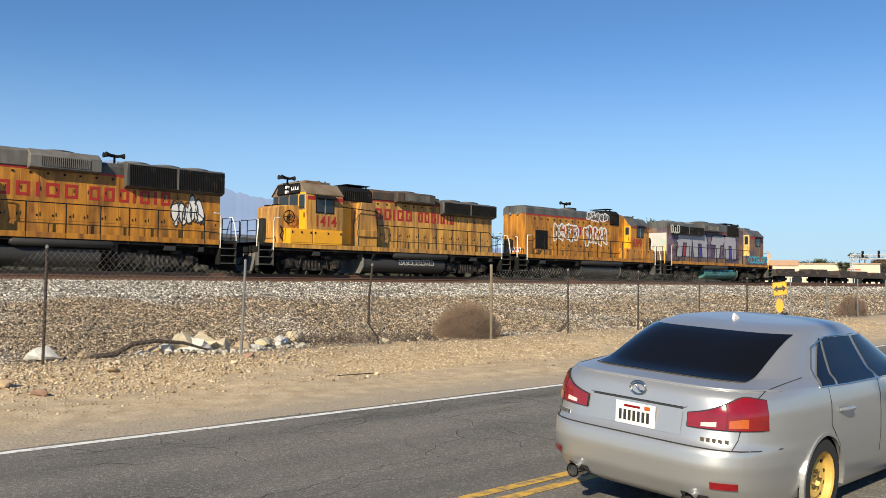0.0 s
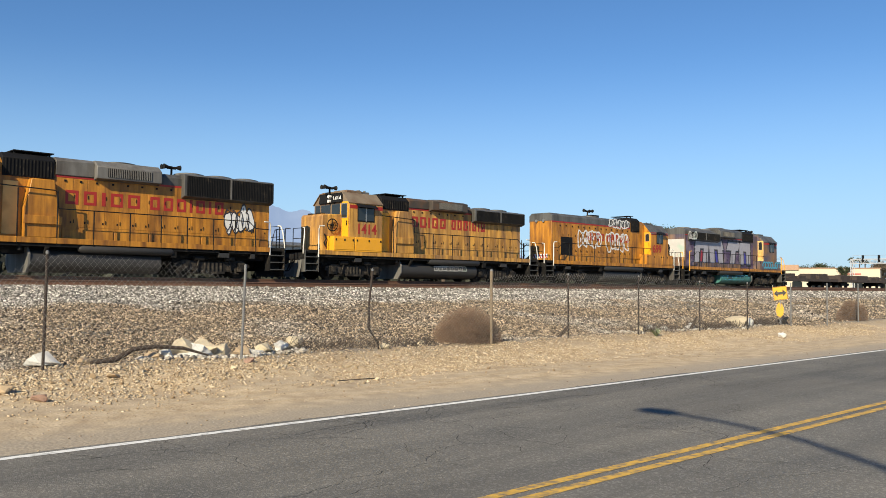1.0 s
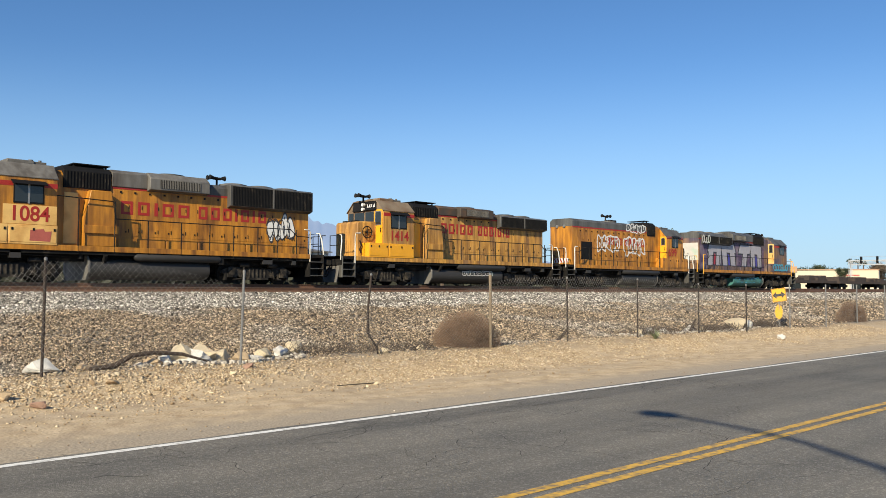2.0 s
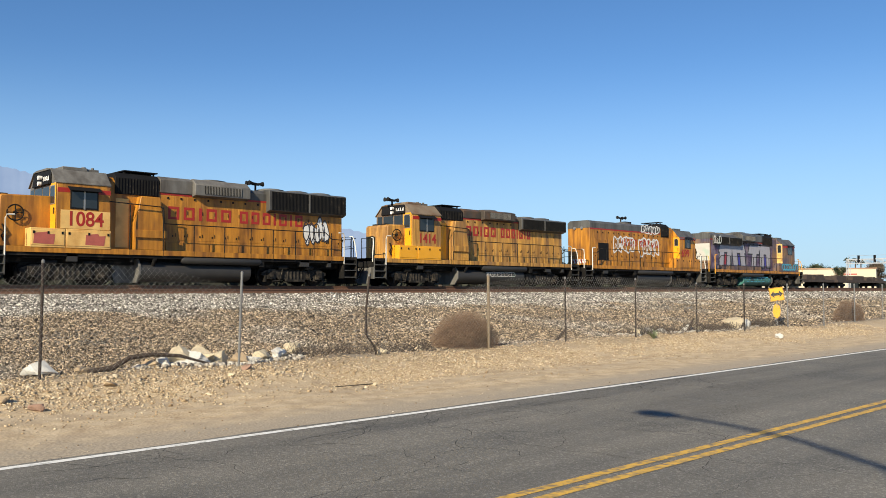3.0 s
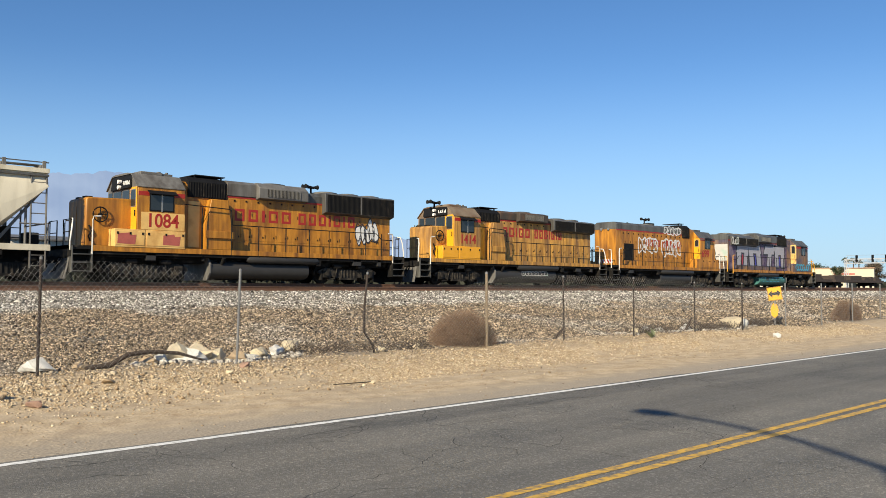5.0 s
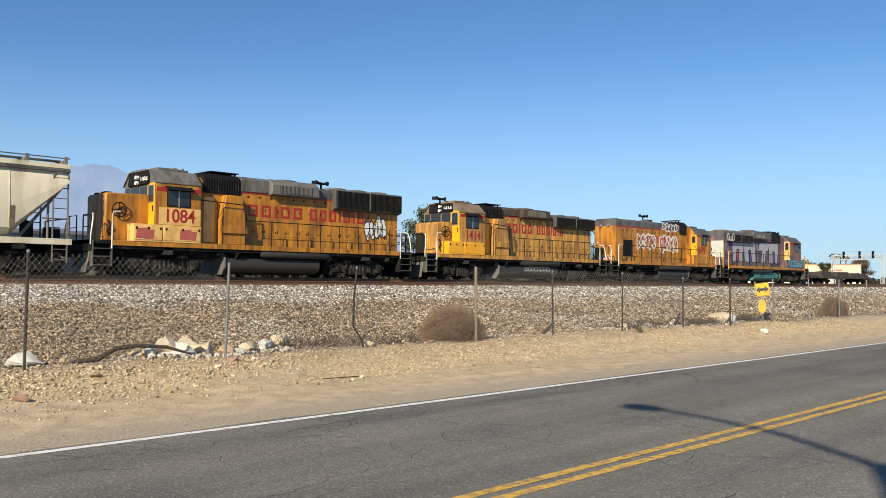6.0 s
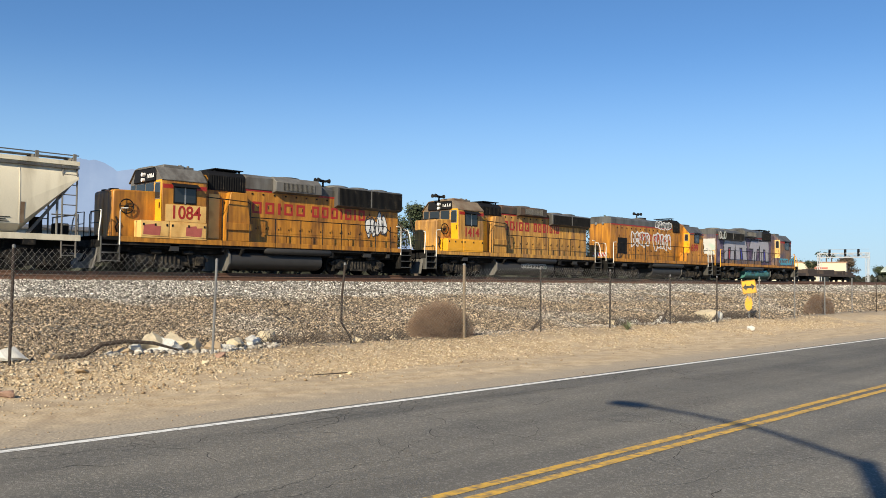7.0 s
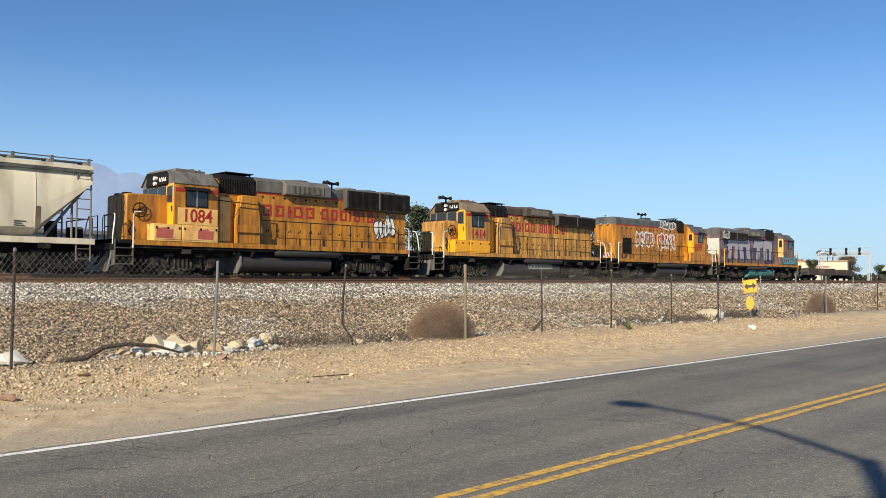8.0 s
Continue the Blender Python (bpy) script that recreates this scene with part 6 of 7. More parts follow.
def build_roadside():
    pale = mat("pale_plaster_rock", (0.56, 0.47, 0.32), 0.9, var=0.15, scale=6, bump=0.3)
    white = mat("white_rubble", (0.60, 0.58, 0.53), 0.85, var=0.12, scale=6, bump=0.3)
    tan = mat("tan_rock", (0.42, 0.31, 0.19), 0.9, var=0.2, scale=6, bump=0.4)
    reddish = mat("reddish_rock", (0.3, 0.19, 0.14), 0.9, var=0.2, scale=6, bump=0.4)
    for i, (x, y, s, m, lab) in enumerate((
            (7.15, 14.4, 0.25, pale, "large pale yellow rock"), (7.75, 14.4, 0.27, pale, "large pale yellow rock"), (7.35, 14.2, 0.19, white, "white lump of rubble"),
            (7.95, 14.2, 0.16, pale, "pale yellow rock"), (8.2, 14.0, 0.13, tan, "tan rock"), (8.75, 14.1, 0.15, pale, "pointed pale rock"), (8.5, 14.0, 0.11, white, "white lump of rubble"),
            (9.2, 14.2, 0.15, white, "white lump of rubble"), (9.85, 14.6, 0.2, pale, "flat pale rock"), (6.75, 14.0, 0.14, white, "white lump of rubble"), (6.5, 13.95, 0.12, tan, "tan rock"),
            (4.78, 14.2, 0.17, white, "flat white lump of rubble"), (5.35, 13.9, 0.1, tan, "tan rock"), (11.35, 13.6, 0.1, pale, "small pale rock"),
            (12.75, 14.0, 0.09, pale, "small pale rock"), (27.9, 14.4, 0.3, pale, "flat pale slab of rock"), (28.4, 14.2, 0.22, white, "white lump of rubble"), (26.7, 12.2, 0.14, white, "white lump of rubble"),
            (22.2, 14.1, 0.17, white, "white lump of rubble"), (22.8, 14.1, 0.12, white, "white lump of rubble"), (21.4, 14.0, 0.12, pale, "small pale rock"), (24.5, 14.2, 0.16, white, "white lump of rubble"), (25.2, 14.2, 0.13, pale, "small pale rock"),
            (3.55, 12.1, 0.13, tan, "tan rock"), (3.85, 11.5, 0.1, reddish, "reddish stone"), (7.85, 13.1, 0.09, reddish, "reddish stone"), (5.2, 12.5, 0.1, tan, "tan rock"), (4.9, 12.6, 0.08, tan, "tan rock"), (7.2, 12.5, 0.06, pale, "small pale rock"), (9.35, 11.4, 0.05, pale, "small pale rock"))):
        rock("rock", x, y, s * (1.45 if y > 13.7 else 1.1), m, lab + (" beside the fence" if y > 13.4 else " on the dirt verge"), i + 1)
    bag = rock("rubbish_bag", 31.45, 14.3, 0.34, mat("black_plastic", (0.012, 0.013, 0.015), 0.3, var=0.2, scale=9, bump=0.5), "crumpled black plastic rubbish bag by the sign post", 77, "")
    bag["category"] = "rubbish bag"
    weed = Geo()
    wr = random.Random(12)
    for _ in range(26):
        a, l = wr.uniform(0, 6.28), wr.uniform(0.16, 0.36)
        c, d = math.cos(a), math.sin(a)
        weed.add([(-0.02 * d, 0.02 * c, 0), (0.02 * d, -0.02 * c, 0), (l * 0.55 * c + 0.015 * d, l * 0.55 * d - 0.015 * c, l * 0.55), (l * c, l * d, l * wr.uniform(0.5, 0.9)), (l * 0.55 * c - 0.015 * d, l * 0.55 * d + 0.015 * c, l * 0.57)], [(0, 1, 2, 4), (2, 3, 4)])
    wd = tagged(part("weed", weed, mat("grey_green_leaf", (0.13, 0.15, 0.08), 0.7, var=0.3, isl=0.3), smooth=0), "small grey-green weed on the dirt verge", "plant")
    wd.location = (20.8, 13.1, ground_z(20.8, 13.1) - 0.01)
    # small rubble heap between the larger rocks
    rnd = random.Random(9)
    spots = []
    for _ in range(800):
        x = rnd.choice((rnd.uniform(6.2, 9.6), rnd.uniform(20.5, 29.0)))
        y = rnd.gauss(14.0, 0.18)
        spots.append((x, y, ground_z(x, y), rnd.uniform(0.02, 0.08)))
    scatter("rubble", stone_material("rubble_white", (0.24, 0.205, 0.16), (0.46, 0.41, 0.34), (0.64, 0.60, 0.53)), "small white rubble along the fence foot", spots, 6)
    bark = mat("dark_bark", (0.06, 0.042, 0.03), 0.9, var=0.3, scale=8)
    gz = lambda x, y: ground_z(x, y)
    tagged(part("fallen_branch", Geo().tube([(5.35, 13.75, gz(5.35, 13.75) + 0.02), (5.75, 13.75, gz(5.75, 13.75) + 0.06), (6.05, 13.78, gz(6.05, 13.78) + 0.2), (6.45, 13.8, gz(6.45, 13.8) + 0.24), (6.95, 13.8, gz(6.95, 13.8) + 0.18), (7.5, 13.8, gz(7.5, 13.8) + 0.05)], [0.045, 0.05, 0.042, 0.036, 0.03, 0.015], 8), bark), "dark fallen branch lying under the fence", "branch")
    tagged(part("broken_stake", Geo().tube([(17.5, 14.0, gz(17.5, 14) - 0.05), (18.1, 14.1, gz(18.1, 14.1) + 0.28)], [0.05, 0.03], 8), bark), "dark leaning broken stake by the fence", "stake")
    tagged(part("broken_stake", Geo().tube([(24.1, 14.0, gz(24.1, 14) - 0.05), (24.75, 14.1, gz(24.75, 14.1) + 0.42)], [0.05, 0.03], 8), bark), "dark leaning broken stake by the fence", "stake")
    tagged(part("stick", Geo().tube([(8.35, 11.2, gz(8.35, 11.2) + 0.02), (9.4, 11.45, gz(9.4, 11.45) + 0.03)], [0.007, 0.011], 6), bark), "thin dark stick on the dirt", "stick")
    # fallen fence wire and dead brush heaps
    twig = mat("dead_brush", (0.075, 0.055, 0.04), 0.9, var=0.3)
    for x0, x1, n, lab in ((21.0, 23.6, 230, "dark dead brush heaped under the fence"), (24.3, 27.4, 300, "dark dead brush heaped under the fence"), (28.6, 30.0, 260, "dark dead brush heaped under the fence"), (9.3, 13.0, 180, "thin dead stalks along the fence foot")):
        g = Geo()
        for _ in range(n):
            x, y = rnd.uniform(x0, x1), rnd.gauss(14.15, 0.32)
            a, l = rnd.uniform(0, 6.28), rnd.uniform(0.15, 0.5)
            z = gz(x, y)
            g.tube([(x, y, z), (x + l * 0.5 * math.cos(a), y + l * 0.3 * math.sin(a), z + rnd.uniform(0.05, 0.28)), (x + l * math.cos(a), y + l * 0.6 * math.sin(a), z + rnd.uniform(0.0, 0.2))], 0.006, 3, False)
        tagged(part("dead_brush", g, twig), lab, "brush", kind="stuff")

    def bush(x, y, w, h, seed, label):
        r2 = random.Random(seed)
        dry = mat("dry_stems", (0.19, 0.12, 0.075), 0.95, var=0.3, isl=0.4)
        B = thing("tumbleweed_bush", label, "bush", (x, y, gz(x, y) - 0.04), "dry bushes")
        stems, leaf = Geo(), Geo()
        for _ in range(1500):
            a, e = r2.uniform(0, 6.28), math.asin(r2.uniform(0.02, 1.0))
            d = Vector((math.cos(a) * math.cos(e) * w / 2, math.sin(a) * math.cos(e) * w / 2, math.sin(e) * h))
            k = r2.uniform(0.72, 1.06) * (1 + 0.14 * noise.noise(Vector((a, e * 2, seed))))
            s0 = r2.uniform(0.05, 0.6)
            j = lambda q: Vector((r2.uniform(-q, q), r2.uniform(-q, q), r2.uniform(-q, q)))
            stems.tube([d * s0 + j(0.04), d * (s0 + k) / 2 + j(0.07), d * k + j(0.06)], [0.005, 0.004, 0.002], 3, False)
        for _ in range(24000):
            a, e = r2.uniform(0, 6.28), math.asin(r2.uniform(0.0, 1.0))
            k = r2.uniform(0.35, 1.0) ** 0.6 * (1 + 0.16 * noise.noise(Vector((a, e * 2, seed))))
            c = Vector((math.cos(a) * math.cos(e) * w / 2 * k, math.sin(a) * math.cos(e) * w / 2 * k, math.sin(e) * h * k))
            u = Vector((r2.uniform(-1, 1), r2.uniform(-1, 1), r2.uniform(-1, 1))).normalized() * r2.uniform(0.02, 0.05)
            v = u.orthogonal().normalized() * 0.006
            leaf.add([c - u - v, c + u, c - u + v], [(0, 1, 2)])
        tagged(part("stem", stems, dry, B), kind="stuff")
        tagged(part("twig", leaf, dry, B, smooth=0), kind="stuff")

    bush(14.42, 14.25, 1.62, 0.86, 3, "dry brown tumbleweed bush against the fence")
    bush(38.1, 14.3, 1.3, 0.85, 7, "dry brown tumbleweed bush against the fence")
    # warning sign with a double arrow, and a bent marker below it
    yel = mat("sign_yellow", (0.72, 0.37, 0.01), 0.45, var=0.06)
    blk = mat("sign_black", (0.015, 0.015, 0.015), 0.5)
    S = thing("road_sign", "yellow double-arrow warning sign over a bent yellow marker on a post", "road sign", (30.85, 14.15, gz(30.85, 14.15) - 0.05))
    part("post", Geo().box(-0.03, 0.03, -0.025, 0.025, -0.1, 1.44), mat("sign_post_steel", (0.3, 0.3, 0.29), 0.5, metal=0.5), S)
    pn = part("sign_panel", Geo().prism([(-0.25, -0.25), (0.25, -0.25), (0.25, 0.25), (-0.25, 0.25)], -0.045, -0.035, "x"), yel, S, "square yellow panel with a black double arrow", bevel=0.002)
    pn.location, pn.rotation_euler = (0, 0, 1.22), (radians(-8), 0, radians(22))
    part("arrow", Geo().prism([(-0.22, 0.0), (-0.09, 0.13), (-0.09, 0.05), (0.09, 0.05), (0.09, 0.13), (0.22, 0.0), (0.09, -0.13), (0.09, -0.05), (-0.09, -0.05), (-0.09, -0.13)], -0.049, -0.046, "x"), blk, pn, "black double-headed arrow", smooth=0)
    bd = Geo()
    for a, b, c, d in ((-0.24, 0.24, 0.228, 0.24), (-0.24, 0.24, -0.24, -0.228), (-0.24, -0.228, -0.228, 0.228), (0.228, 0.24, -0.228, 0.228)):
        bd.box(-0.0475, -0.0455, a, b, c, d)
    part("border", bd, blk, pn, smooth=0)
    mk = part("marker_panel", Geo().prism([(0.02, -0.29), (0.13, -0.2), (0.17, -0.02), (0.12, 0.18), (0.03, 0.29), (-0.08, 0.2), (-0.12, 0.02), (-0.09, -0.18)], -0.045, -0.037, "x"), yel, S, "bent yellow marker")
    mk.location, mk.rotation_euler = (0, 0, 0.6), (0, radians(6), radians(38))


def build_lamp_post():
    """Street lamp behind the viewer; its long shadow lies over the near lanes."""
    L = thing("street_lamp", "tall grey street lamp with a rising arm over the road", "street lamp", (-5.56, -3.36, -0.03))
    st = mat("lamp_steel", (0.3, 0.3, 0.29), 0.5, metal=0.4)
    part("pole", Geo().tube([(0, 0, 0), (0, 0, 8.5)], [0.16, 0.11], 16), st, L)
    part("arm", Geo().tube([(0, 0, 8.35), (0, 0.15, 8.55), (0, 0.9, 9.05), (0, 1.8, 9.33), (0, 2.7, 9.46)], [0.07, 0.06, 0.055, 0.045, 0.04], 10), st, L)
    part("lamp_head", Geo().tube([(0, 2.5, 9.45), (0, 2.65, 9.44), (0, 3.0, 9.44), (0, 3.12, 9.45)], [0.05, 0.13, 0.13, 0.05], 12), st, L, "flat lamp head")


# ---- distance ----
def build_tree(name, x, y, h, spread_r, seed, label, leafmat, barkmat):
    rnd = random.Random(seed)
    z0 = ground_z(x, y)
    T = thing(name, label, "tree", (x, y, z0), "distant trees")
    tr = Geo().tube([(0, 0, -0.2), (0.1, 0, h * 0.3), (0.0, 0.1, h * 0.62)], [h * 0.03, h * 0.022, h * 0.012], 8)
    for k in range(7):
        a = k * 0.9
        tr.tube([(0.05, 0, h * (0.28 + 0.04 * k)), (spread_r * 0.4 * math.cos(a), spread_r * 0.4 * math.sin(a), h * (0.5 + 0.04 * k)), (spread_r * 0.75 * math.cos(a), spread_r * 0.75 * math.sin(a), h * (0.62 + 0.04 * k))], [h * 0.012, h * 0.008, h * 0.003], 6)
    part("trunk", tr, barkmat, T)
    g = Geo()
    clumps = [(rnd.uniform(0, 6.28), rnd.uniform(0.1, 0.85), rnd.uniform(0.45, 0.92)) for _ in range(26)]
    for a, r, zz in clumps:
        c = Vector((spread_r * r * math.cos(a), spread_r * r * math.sin(a), h * zz))
        for _ in range(260):
            d = Vector((rnd.gauss(0, 1), rnd.gauss(0, 1), rnd.gauss(0, 0.7))) * spread_r * 0.15
            u = Vector((rnd.uniform(-1, 1), rnd.uniform(-1, 1), rnd.uniform(-1, 1))).normalized() * spread_r * rnd.uniform(0.035, 0.07)
            v = u.orthogonal().normalized() * spread_r * 0.03
            g.add([c + d - u, c + d + v, c + d + u, c + d - v], [(0, 1, 2, 3)])
    part("crown", g, leafmat, T, smooth=0)


def build_distance():
    leaf = mat("far_foliage", (0.045, 0.06, 0.028), 0.8, var=0.35, scale=0.8, isl=0.35)
    leaf2 = mat("brownish_foliage", (0.10, 0.075, 0.05), 0.8, var=0.35, scale=0.8, isl=0.35)
    bark = mat("far_bark", (0.09, 0.065, 0.045), 0.9)

    def at(az, dist):
        return dist * math.cos(radians(az)), dist * math.sin(radians(az))
    for i, (az, d, h, r, m, lab) in enumerate(((46.3, 95, 8.9, 3.0, leaf, "green tree behind the train"), (33.9, 120, 9.7, 3.4, leaf, "green tree behind the train"), (32.2, 125, 9.6, 3.0, leaf, "green tree behind the train"),
                                               (19.0, 300, 8.8, 3.9, leaf2, "brownish tree beyond the yard"), (17.0, 330, 6.0, 4.5, leaf, "low green tree beyond the yard"), (16.2, 330, 5.5, 4.5, leaf, "low green tree beyond the yard"), (22.3, 300, 8.6, 4.5, leaf, "round green tree behind the building"), (15.2, 310, 6.0, 5.0, leaf, "low green tree beyond the yard"), (21.0, 190, 5.0, 1.6, leaf, "small green tree before the building"), (23.6, 320, 8.2, 5.0, leaf, "low green tree beyond the yard"))):
        build_tree("tree", *at(az, d), h, r, 40 + i, lab, m, bark)
    for i, az in enumerate((20.15, 19.85, 20.55)):
        x, y = at(az, 320)
        rnd = random.Random(60 + i)
        T = thing("palm_tree", "slim distant palm tree beyond the building", "tree", (x, y, ground_z(x, y)), "distant palms")
        h = (11.0, 10.6, 11.2)[i]
        part("trunk", Geo().tube([(0, 0, -0.2), (0.1, 0, h * 0.5), (0, 0, h - 0.9)], [0.28, 0.22, 0.18], 8), bark, T)
        g = Geo()
        for k in range(46):
            a, e = rnd.uniform(0, 6.28), rnd.uniform(-0.7, 1.2)
            d = Vector((math.cos(a) * math.cos(e), math.sin(a) * math.cos(e), math.sin(e)))
            c = Vector((0, 0, h - 0.9))
            q = d.orthogonal().normalized() * 0.16
            g.add([c, c + d * 0.9 + q, c + d * 1.6 - Vector((0, 0, 0.35)), c + d * 0.9 - q], [(0, 1, 2, 3)])
        part("crown", g, leaf, T, smooth=0)
    # low cream commercial building
    cream = mat("cream_stucco", (0.58, 0.51, 0.38), 0.9, var=0.06, scale=0.3)
    trim = mat("building_trim", (0.40, 0.25, 0.16), 0.8)
    B = thing("commercial_building", "low cream stucco building with red sign bars and arched openings", "building", (218, 82, ground_z(218, 82)))
    B.rotation_euler = (0, 0, radians(-72))
    wall = part("wall", Geo().box(-20, 6.4, 0, 14, -0.3, 5.4), cream, B)
    part("parapet", Geo().box(-20.2, 6.6, -0.2, 14.2, 5.4, 5.65).box(-19, -12, -0.3, 0.0, 5.0, 6.4), trim, B, "brown roof parapet", bevel=0.05)
    for k in range(5):
        x = -17 + 4.6 * k
        part("window", Geo().prism([(x - 1.2, 0.2), (x + 1.2, 0.2), (x + 1.2, 1.9), (x + 0.7, 2.5), (x - 0.7, 2.5), (x - 1.2, 1.9)], -0.06, 0.05), GLASSDARK, wall, "dark arched opening", smooth=0)
    part("sign_bar", Geo().box(-2.4, 2.2, -0.1, 0.0, 3.9, 4.25), REDFADE, B, "red sign bar", smooth=0)
    part("sign_bar", Geo().box(-1.6, 0.2, -0.1, 0.0, 2.6, 3.0).box(0.9, 2.4, -0.1, 0.0, 2.6, 3.0), RED, B, "small red sign bar", smooth=0)
    # low shed by the tracks
    x, y = at(15.3, 150)
    Sh = thing("shed", "low pale-roofed shed beside the tracks", "shed", (x, y, ground_z(x, y)))
    part("wall", Geo().box(-4, 4, -3, 3, -0.2, 2.0), cream, Sh)
    part("roof", Geo().prism([(-5, 1.9), (0, 3.6), (5, 1.9), (5, 2.05), (0, 3.8), (-5, 2.05)], -3.6, 3.6), mat("pale_roof", (0.42, 0.47, 0.42), 0.6), Sh)
    # signal bridge
    sil = mat("aluminium_paint", (0.50, 0.51, 0.52), 0.45, metal=0.3)
    G = thing("signal_bridge", "silver truss signal bridge with three black signal heads", "railway signal", (170, 59.3, 0.95))
    lat = Geo()
    for yy in (-0.45, 0.45):
        for zz in (5.75, 6.55):
            lat.box(yy - 0.07, yy + 0.07, -4.8, 4.6, zz - 0.08, zz + 0.08)
    for k in range(12):
        a, b = -4.6 + 0.77 * k, -4.6 + 0.77 * (k + 1)
        z0, z1 = (5.75, 6.55) if k % 2 else (6.55, 5.75)
        for yy in (-0.45, 0.45):
            lat.tube([(yy, a, z0), (yy, b, z1)], 0.06, 4)
    part("truss", lat, sil, G, "silver truss beam")
    for yy in (-4.5, 4.4):
        p = Geo()
        for dx in (-0.4, 0.4):
            for dy in (-0.22, 0.22):
                p.tube([(dx, yy + dy, -0.1), (dx, yy + dy, 6.5)], 0.05, 6)
        for k in range(9):
            p.tube([(-0.4, yy - 0.22, 0.7 * k), (-0.4, yy + 0.22, 0.7 * k + 0.7)], 0.03, 4)
        part("mast", p, sil, G, "lattice mast")
    for yy in (2.3, -0.6, -3.0):
        h = part("signal_head", Geo().box(-0.5, -0.35, yy - 0.22, yy + 0.22, 5.9, 7.3), BLACK, G, "black three-lens signal head", bevel=0.05)
        for zz in (6.2, 6.6, 7.0):
            part("visor", Geo().tube([(-0.5, yy, zz), (-0.75, yy, zz)], 0.13, 10), BLACK, h)
    part("handrail", Geo().tube([(0.5, -4.6, 6.6), (0.5, -4.6, 7.3), (0.5, 4.5, 7.3), (0.5, 4.5, 6.6)], 0.03, 4), sil, G)
    # third track with low flat cars
    build_track("track_3", 41.6, 1.80, "rusty rails of the yard track beyond the train", 80, 190)
    deck = mat("rusty_flatcar", (0.05, 0.036, 0.03), 0.85, var=0.35)
    for k, x in enumerate((95.0, 112.0)):
        C = thing("flat_car", "rusty low flat car loaded with dark scrap steel", "freight car", (x, 41.6, 1.80), "parked flat cars")
        part("deck", Geo().box(-8, 8, -1.4, 1.4, 0.75, 1.05), deck, C)
        rnd = random.Random(70 + k)
        for j in range(14):
            q = rnd.uniform(-7.5, 6)
            part("scrap_beam", Geo().box(q, q + rnd.uniform(0.8, 3.2), -1.3 + rnd.uniform(0, 1.0), 0.2 + rnd.uniform(0, 1.0), 1.05, 1.2 + rnd.uniform(0.0, 0.45)), deck, C)
        for xc in (-6, 6):
            tk = part("truck", Geo().box(xc - 1.2, xc + 1.2, -1.0, -0.9, 0.3, 0.6).box(xc - 1.2, xc + 1.2, 0.9, 1.0, 0.3, 0.6).box(xc - 0.25, xc + 0.25, -0.95, 0.95, 0.5, 0.76), UNDER, C)
            for a in (-0.9, 0.9):
                part("wheelset", Geo().disc((xc + a, -0.74, 0.42), "y", 0.42, 0.12, 20).disc((xc + a, 0.74, 0.42), "y", 0.42, 0.12, 20).tube([(xc + a, -0.74, 0.42), (xc + a, 0.74, 0.42)], 0.08, 8), UNDER, tk)
    # low belt of far shrubs and a pale warehouse beyond the yard
    rnd = random.Random(15)
    g = Geo()
    for _ in range(11000):
        az = rnd.uniform(11, 100)
        d = rnd.uniform(115, 145) if az > 27 else rnd.uniform(280, 330)
        x, y = at(az, d)
        top = 2.6 + 1.6 * noise.noise(Vector((az * 0.9, 0, 5))) + 0.8 * noise.noise(Vector((az * 4, 0, 5)))
        c = Vector((x, y, 1.4 + rnd.uniform(0, max(0.6, top * (1.4 if az > 27 else 1)))))
        u = Vector((rnd.uniform(-1, 1), rnd.uniform(-1, 1), rnd.uniform(-0.6, 0.6))).normalized() * rnd.uniform(0.5, 1.3)
        v = Vector((0, 0, 1)).cross(u).normalized() * 0.3 + Vector((0, 0, rnd.uniform(0.4, 0.8)))
        g.add([c - u, c - v, c + u, c + v], [(0, 1, 2, 3)])
    tagged(part("far_shrubs", g, mat("far_scrub", (0.028, 0.03, 0.02), 0.9, var=0.4, isl=0.4), smooth=0), "low dark shrubs along the far side of the yard", "shrubs", kind="stuff")
    x, y = at(62, 150)
    Wh = thing("warehouse", "long low pale warehouse beyond the tracks", "building", (x, y, ground_z(x, y)))
    part("wall", Geo().box(-30, 26, 0, 18, -0.3, 7.2), mat("pale_wall", (0.5, 0.48, 0.43), 0.9, var=0.08), Wh)
    part("roof", Geo().prism([(-0.6, 7.15), (9, 8.2), (18.6, 7.15), (18.6, 7.35), (9, 8.4), (-0.6, 7.35)], -30.5, 26.5, "x"), GREY_LT, Wh, "low grey roof")
    for k in range(7):
        part("dock_door", Geo().box(-27 + 7.4 * k, -23 + 7.4 * k, -0.08, 0.05, 0.0, 4.0), GREY, Wh, "grey dock door", smooth=0)
    # hazy mountains; the haze is painted on as a pale blue glow
    m = bpy.data.materials.new("mountain_haze_glow")
    m.use_nodes = True
    n, li = m.node_tree.nodes, m.node_tree.links
    b = n["Principled BSDF"]
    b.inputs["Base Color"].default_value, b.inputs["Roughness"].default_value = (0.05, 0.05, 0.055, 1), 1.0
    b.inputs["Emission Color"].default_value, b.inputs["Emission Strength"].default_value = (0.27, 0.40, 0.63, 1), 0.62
    # noise varies the glow to suggest faint ridges
    mo = n.new("ShaderNodeTexNoise")
    mo.inputs["Scale"].default_value, mo.inputs["Detail"].default_value = 0.006, 8.0
    gp = n.new("ShaderNodeNewGeometry")
    li.new(gp.outputs["Position"], mo.inputs["Vector"])
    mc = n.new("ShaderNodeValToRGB")
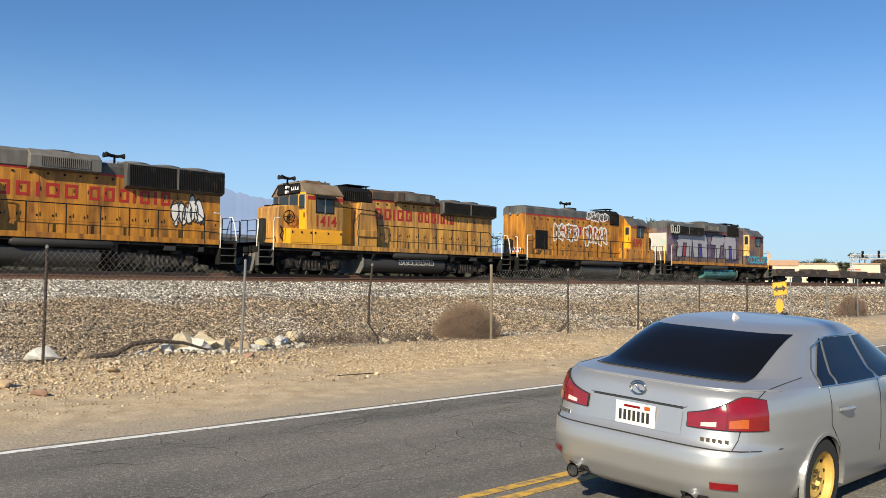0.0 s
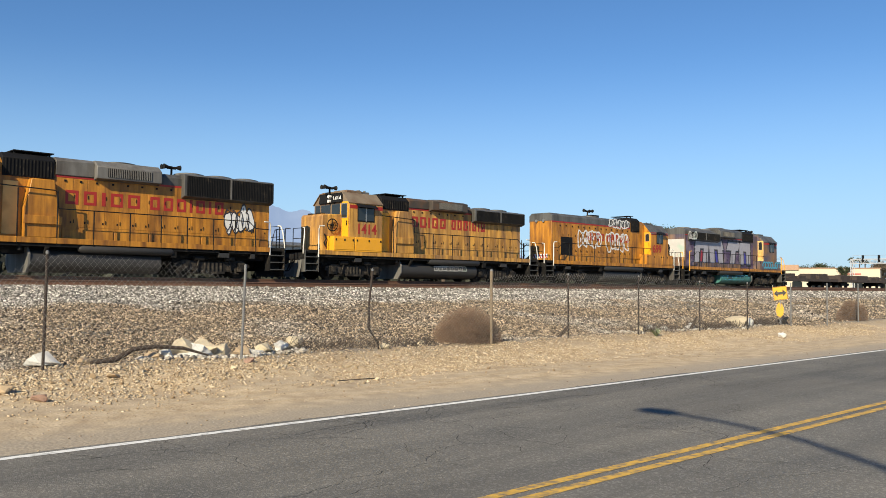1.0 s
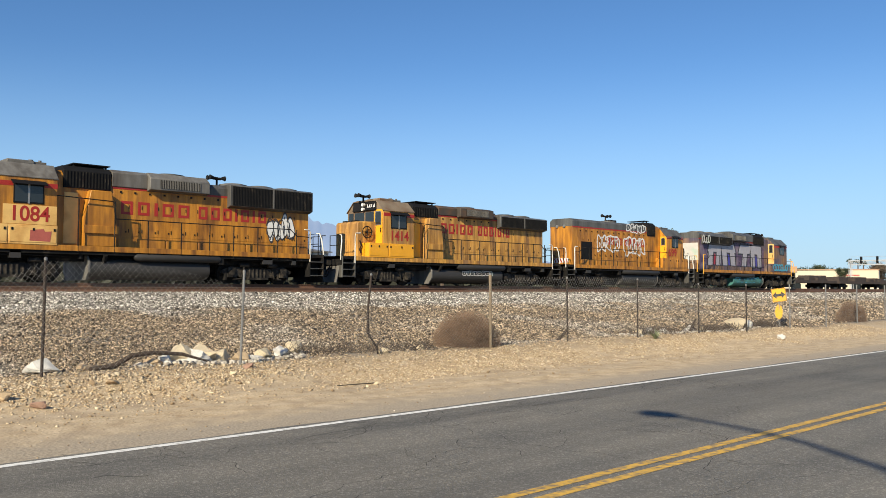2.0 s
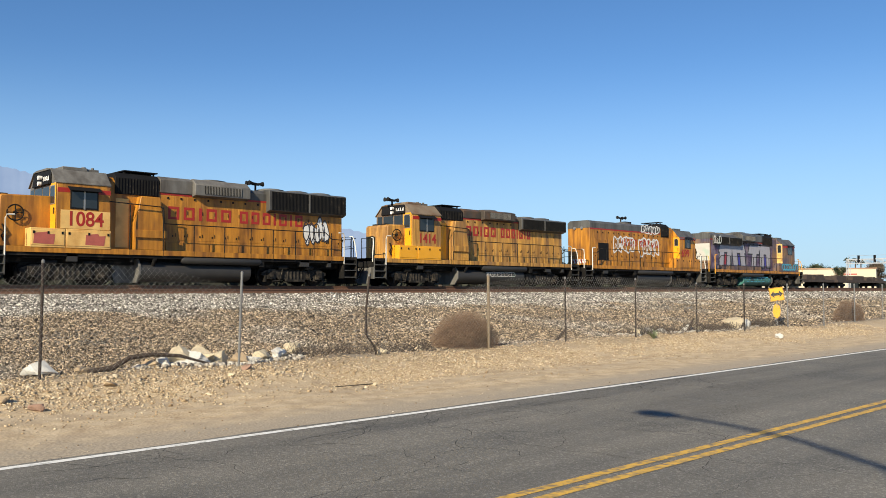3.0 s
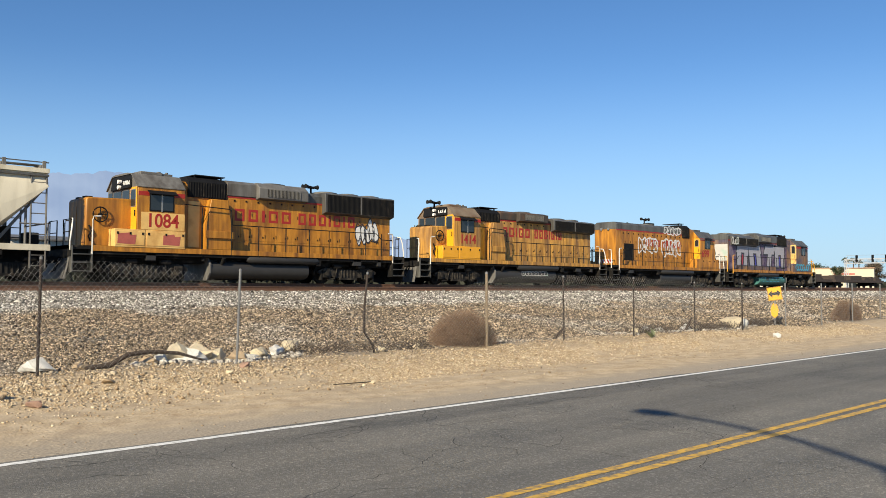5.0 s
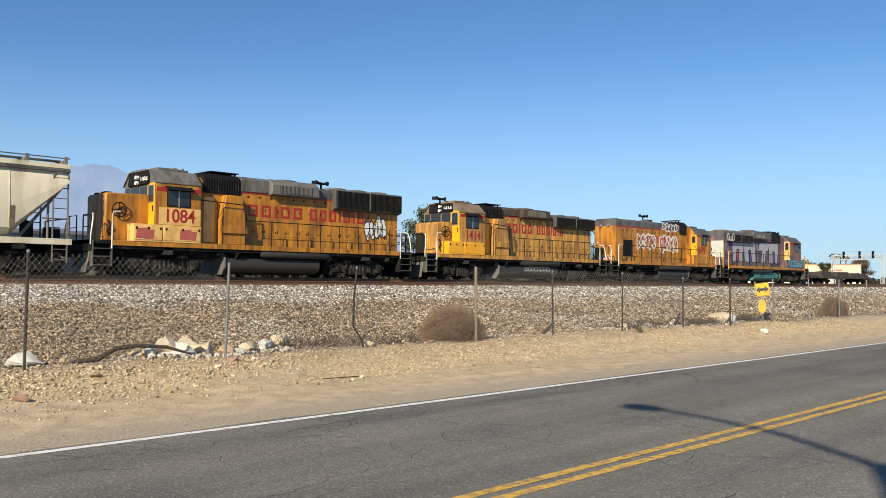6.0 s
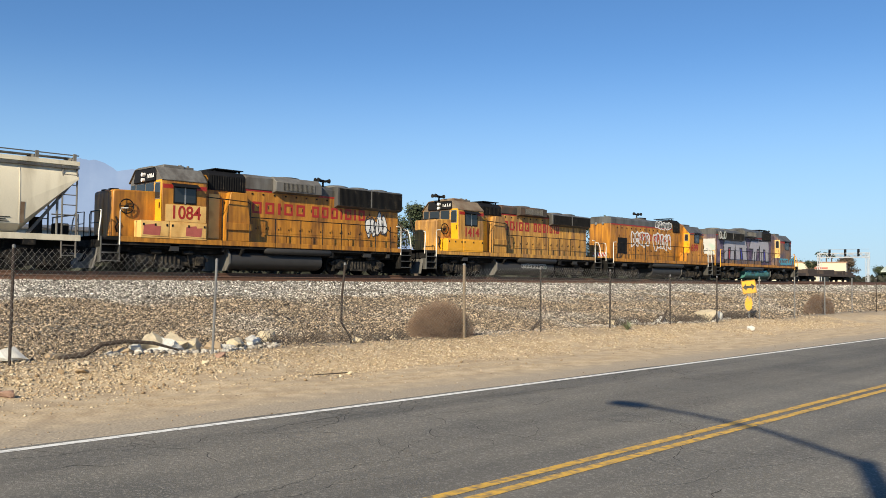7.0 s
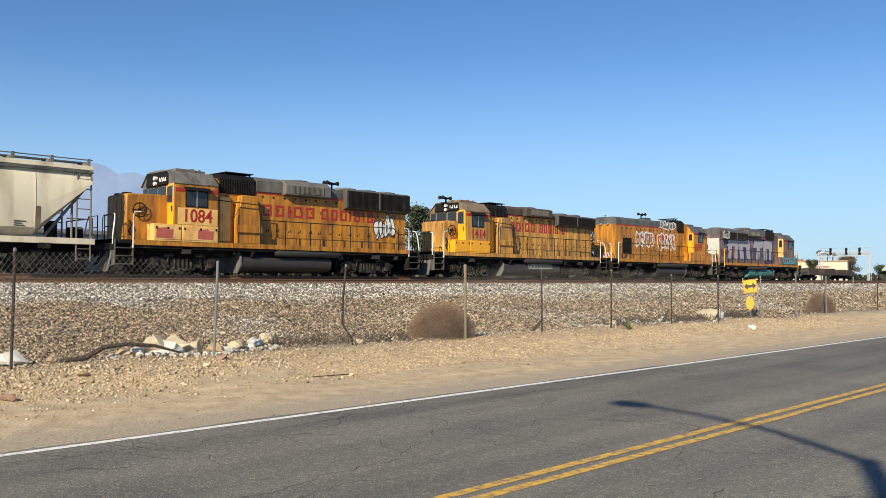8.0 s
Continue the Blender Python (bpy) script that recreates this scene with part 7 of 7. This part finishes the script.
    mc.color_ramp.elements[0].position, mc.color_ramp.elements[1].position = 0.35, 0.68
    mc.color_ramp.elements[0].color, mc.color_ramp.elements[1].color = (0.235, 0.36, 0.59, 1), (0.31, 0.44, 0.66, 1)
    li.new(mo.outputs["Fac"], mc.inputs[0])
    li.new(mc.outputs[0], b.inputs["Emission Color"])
    g = Geo()
    azs = [30 + 0.12 * k for k in range(560)]
    for az in azs:
        e = float(np.interp(az, (30, 45, 55, 60, 64.5, 66.2, 67.0, 68.5, 71, 74, 80, 97), (0.6, 2.6, 4.6, 5.6, 6.7, 7.0, 7.35, 7.1, 6.9, 7.5, 7.0, 5.0)))
        e += 0.35 * noise.noise(Vector((az * 0.8, 1, 1))) + 0.14 * noise.noise(Vector((az * 3.1, 4, 1)))
        for f, k in ((0.0, 0), (0.5, 1), (1.0, 2)):
            x, y = at(az, 4000 - 300 * (1 - f))
            g.v.append((x, y, 1.5 + f * 4000 * math.tan(radians(e))))
    g.f = [(3 * i + k, 3 * i + 3 + k, 3 * i + 4 + k, 3 * i + 1 + k) for i in range(len(azs) - 1) for k in (0, 1)]
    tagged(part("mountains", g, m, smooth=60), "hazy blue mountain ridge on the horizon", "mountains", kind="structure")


# ---- build ----
build_ground()
build_road()
build_track("track_1", TRACK_Y, RAIL_Z, "rusty rails on dark ties under the train", -4, 120)
build_track("track_2", TRACK2_Y, RAIL2_Z, "rusty rails on dark ties before the train", -4, 110)
build_gravel()
TRAIN = build_train()
HOPPER, HOPPER_X = build_hopper()
CAR, CAR_WHEELS = build_car()
build_fence()
build_roadside()
build_lamp_post()
build_distance()

# ---- movement ----
TRAVEL = ((0.0, -8.02), (0.5, -6.74), (1.0, -5.47), (1.5, -4.27), (3.0, -0.97), (3.5, 0.0), (4.0, 0.89), (4.5, 1.66), (6.0, 3.63), (6.5, 4.13), (7.0, 4.51), (7.5, 4.81), (8.0, 5.05))


def travelled(t):
    """Distance the train has gone along X at a time, by a smooth cubic through the known places."""
    ts, ds = [a for a, _ in TRAVEL], [b for _, b in TRAVEL]
    i = max(0, min(len(ts) - 2, next((k for k in range(len(ts) - 1) if t <= ts[k + 1]), len(ts) - 2)))
    sl = lambda k: (ds[min(k + 1, len(ts) - 1)] - ds[max(k - 1, 0)]) / (ts[min(k + 1, len(ts) - 1)] - ts[max(k - 1, 0)])
    h = ts[i + 1] - ts[i]
    u = (t - ts[i]) / h
    return ((2 * u ** 3 - 3 * u ** 2 + 1) * ds[i] + (u ** 3 - 2 * u ** 2 + u) * h * sl(i) + (-2 * u ** 3 + 3 * u ** 2) * ds[i + 1] + (u ** 3 - u ** 2) * h * sl(i + 1))


def motions():
    steps = [k / 10 for k in range(81)]
    for ob, x in TRAIN + [(HOPPER, HOPPER_X)]:
        walk(ob, [(t, pose(x + travelled(t), TRACK_Y, RAIL_Z)) for t in steps])
    for ob, (x, y, z), r in WHEELS:
        walk(ob, [(t, pose(x, y, z, 0, math.degrees((travelled(t) + 8.14) / r), 0)) for t in steps])
    CAR_Y, CAR_V = 3.40, 14.75
    walk(CAR, [(k / 30, pose(5.0 + k / 30 * CAR_V, CAR_Y, -0.005, 2.7, 0, 0)) for k in range(241)])
    for ob, (x, y, z) in CAR_WHEELS:
        walk(ob, [(k / 30, pose(x, y, z, 0, math.degrees(k / 30 * CAR_V / 0.312), 0)) for k in range(241)])


motions()
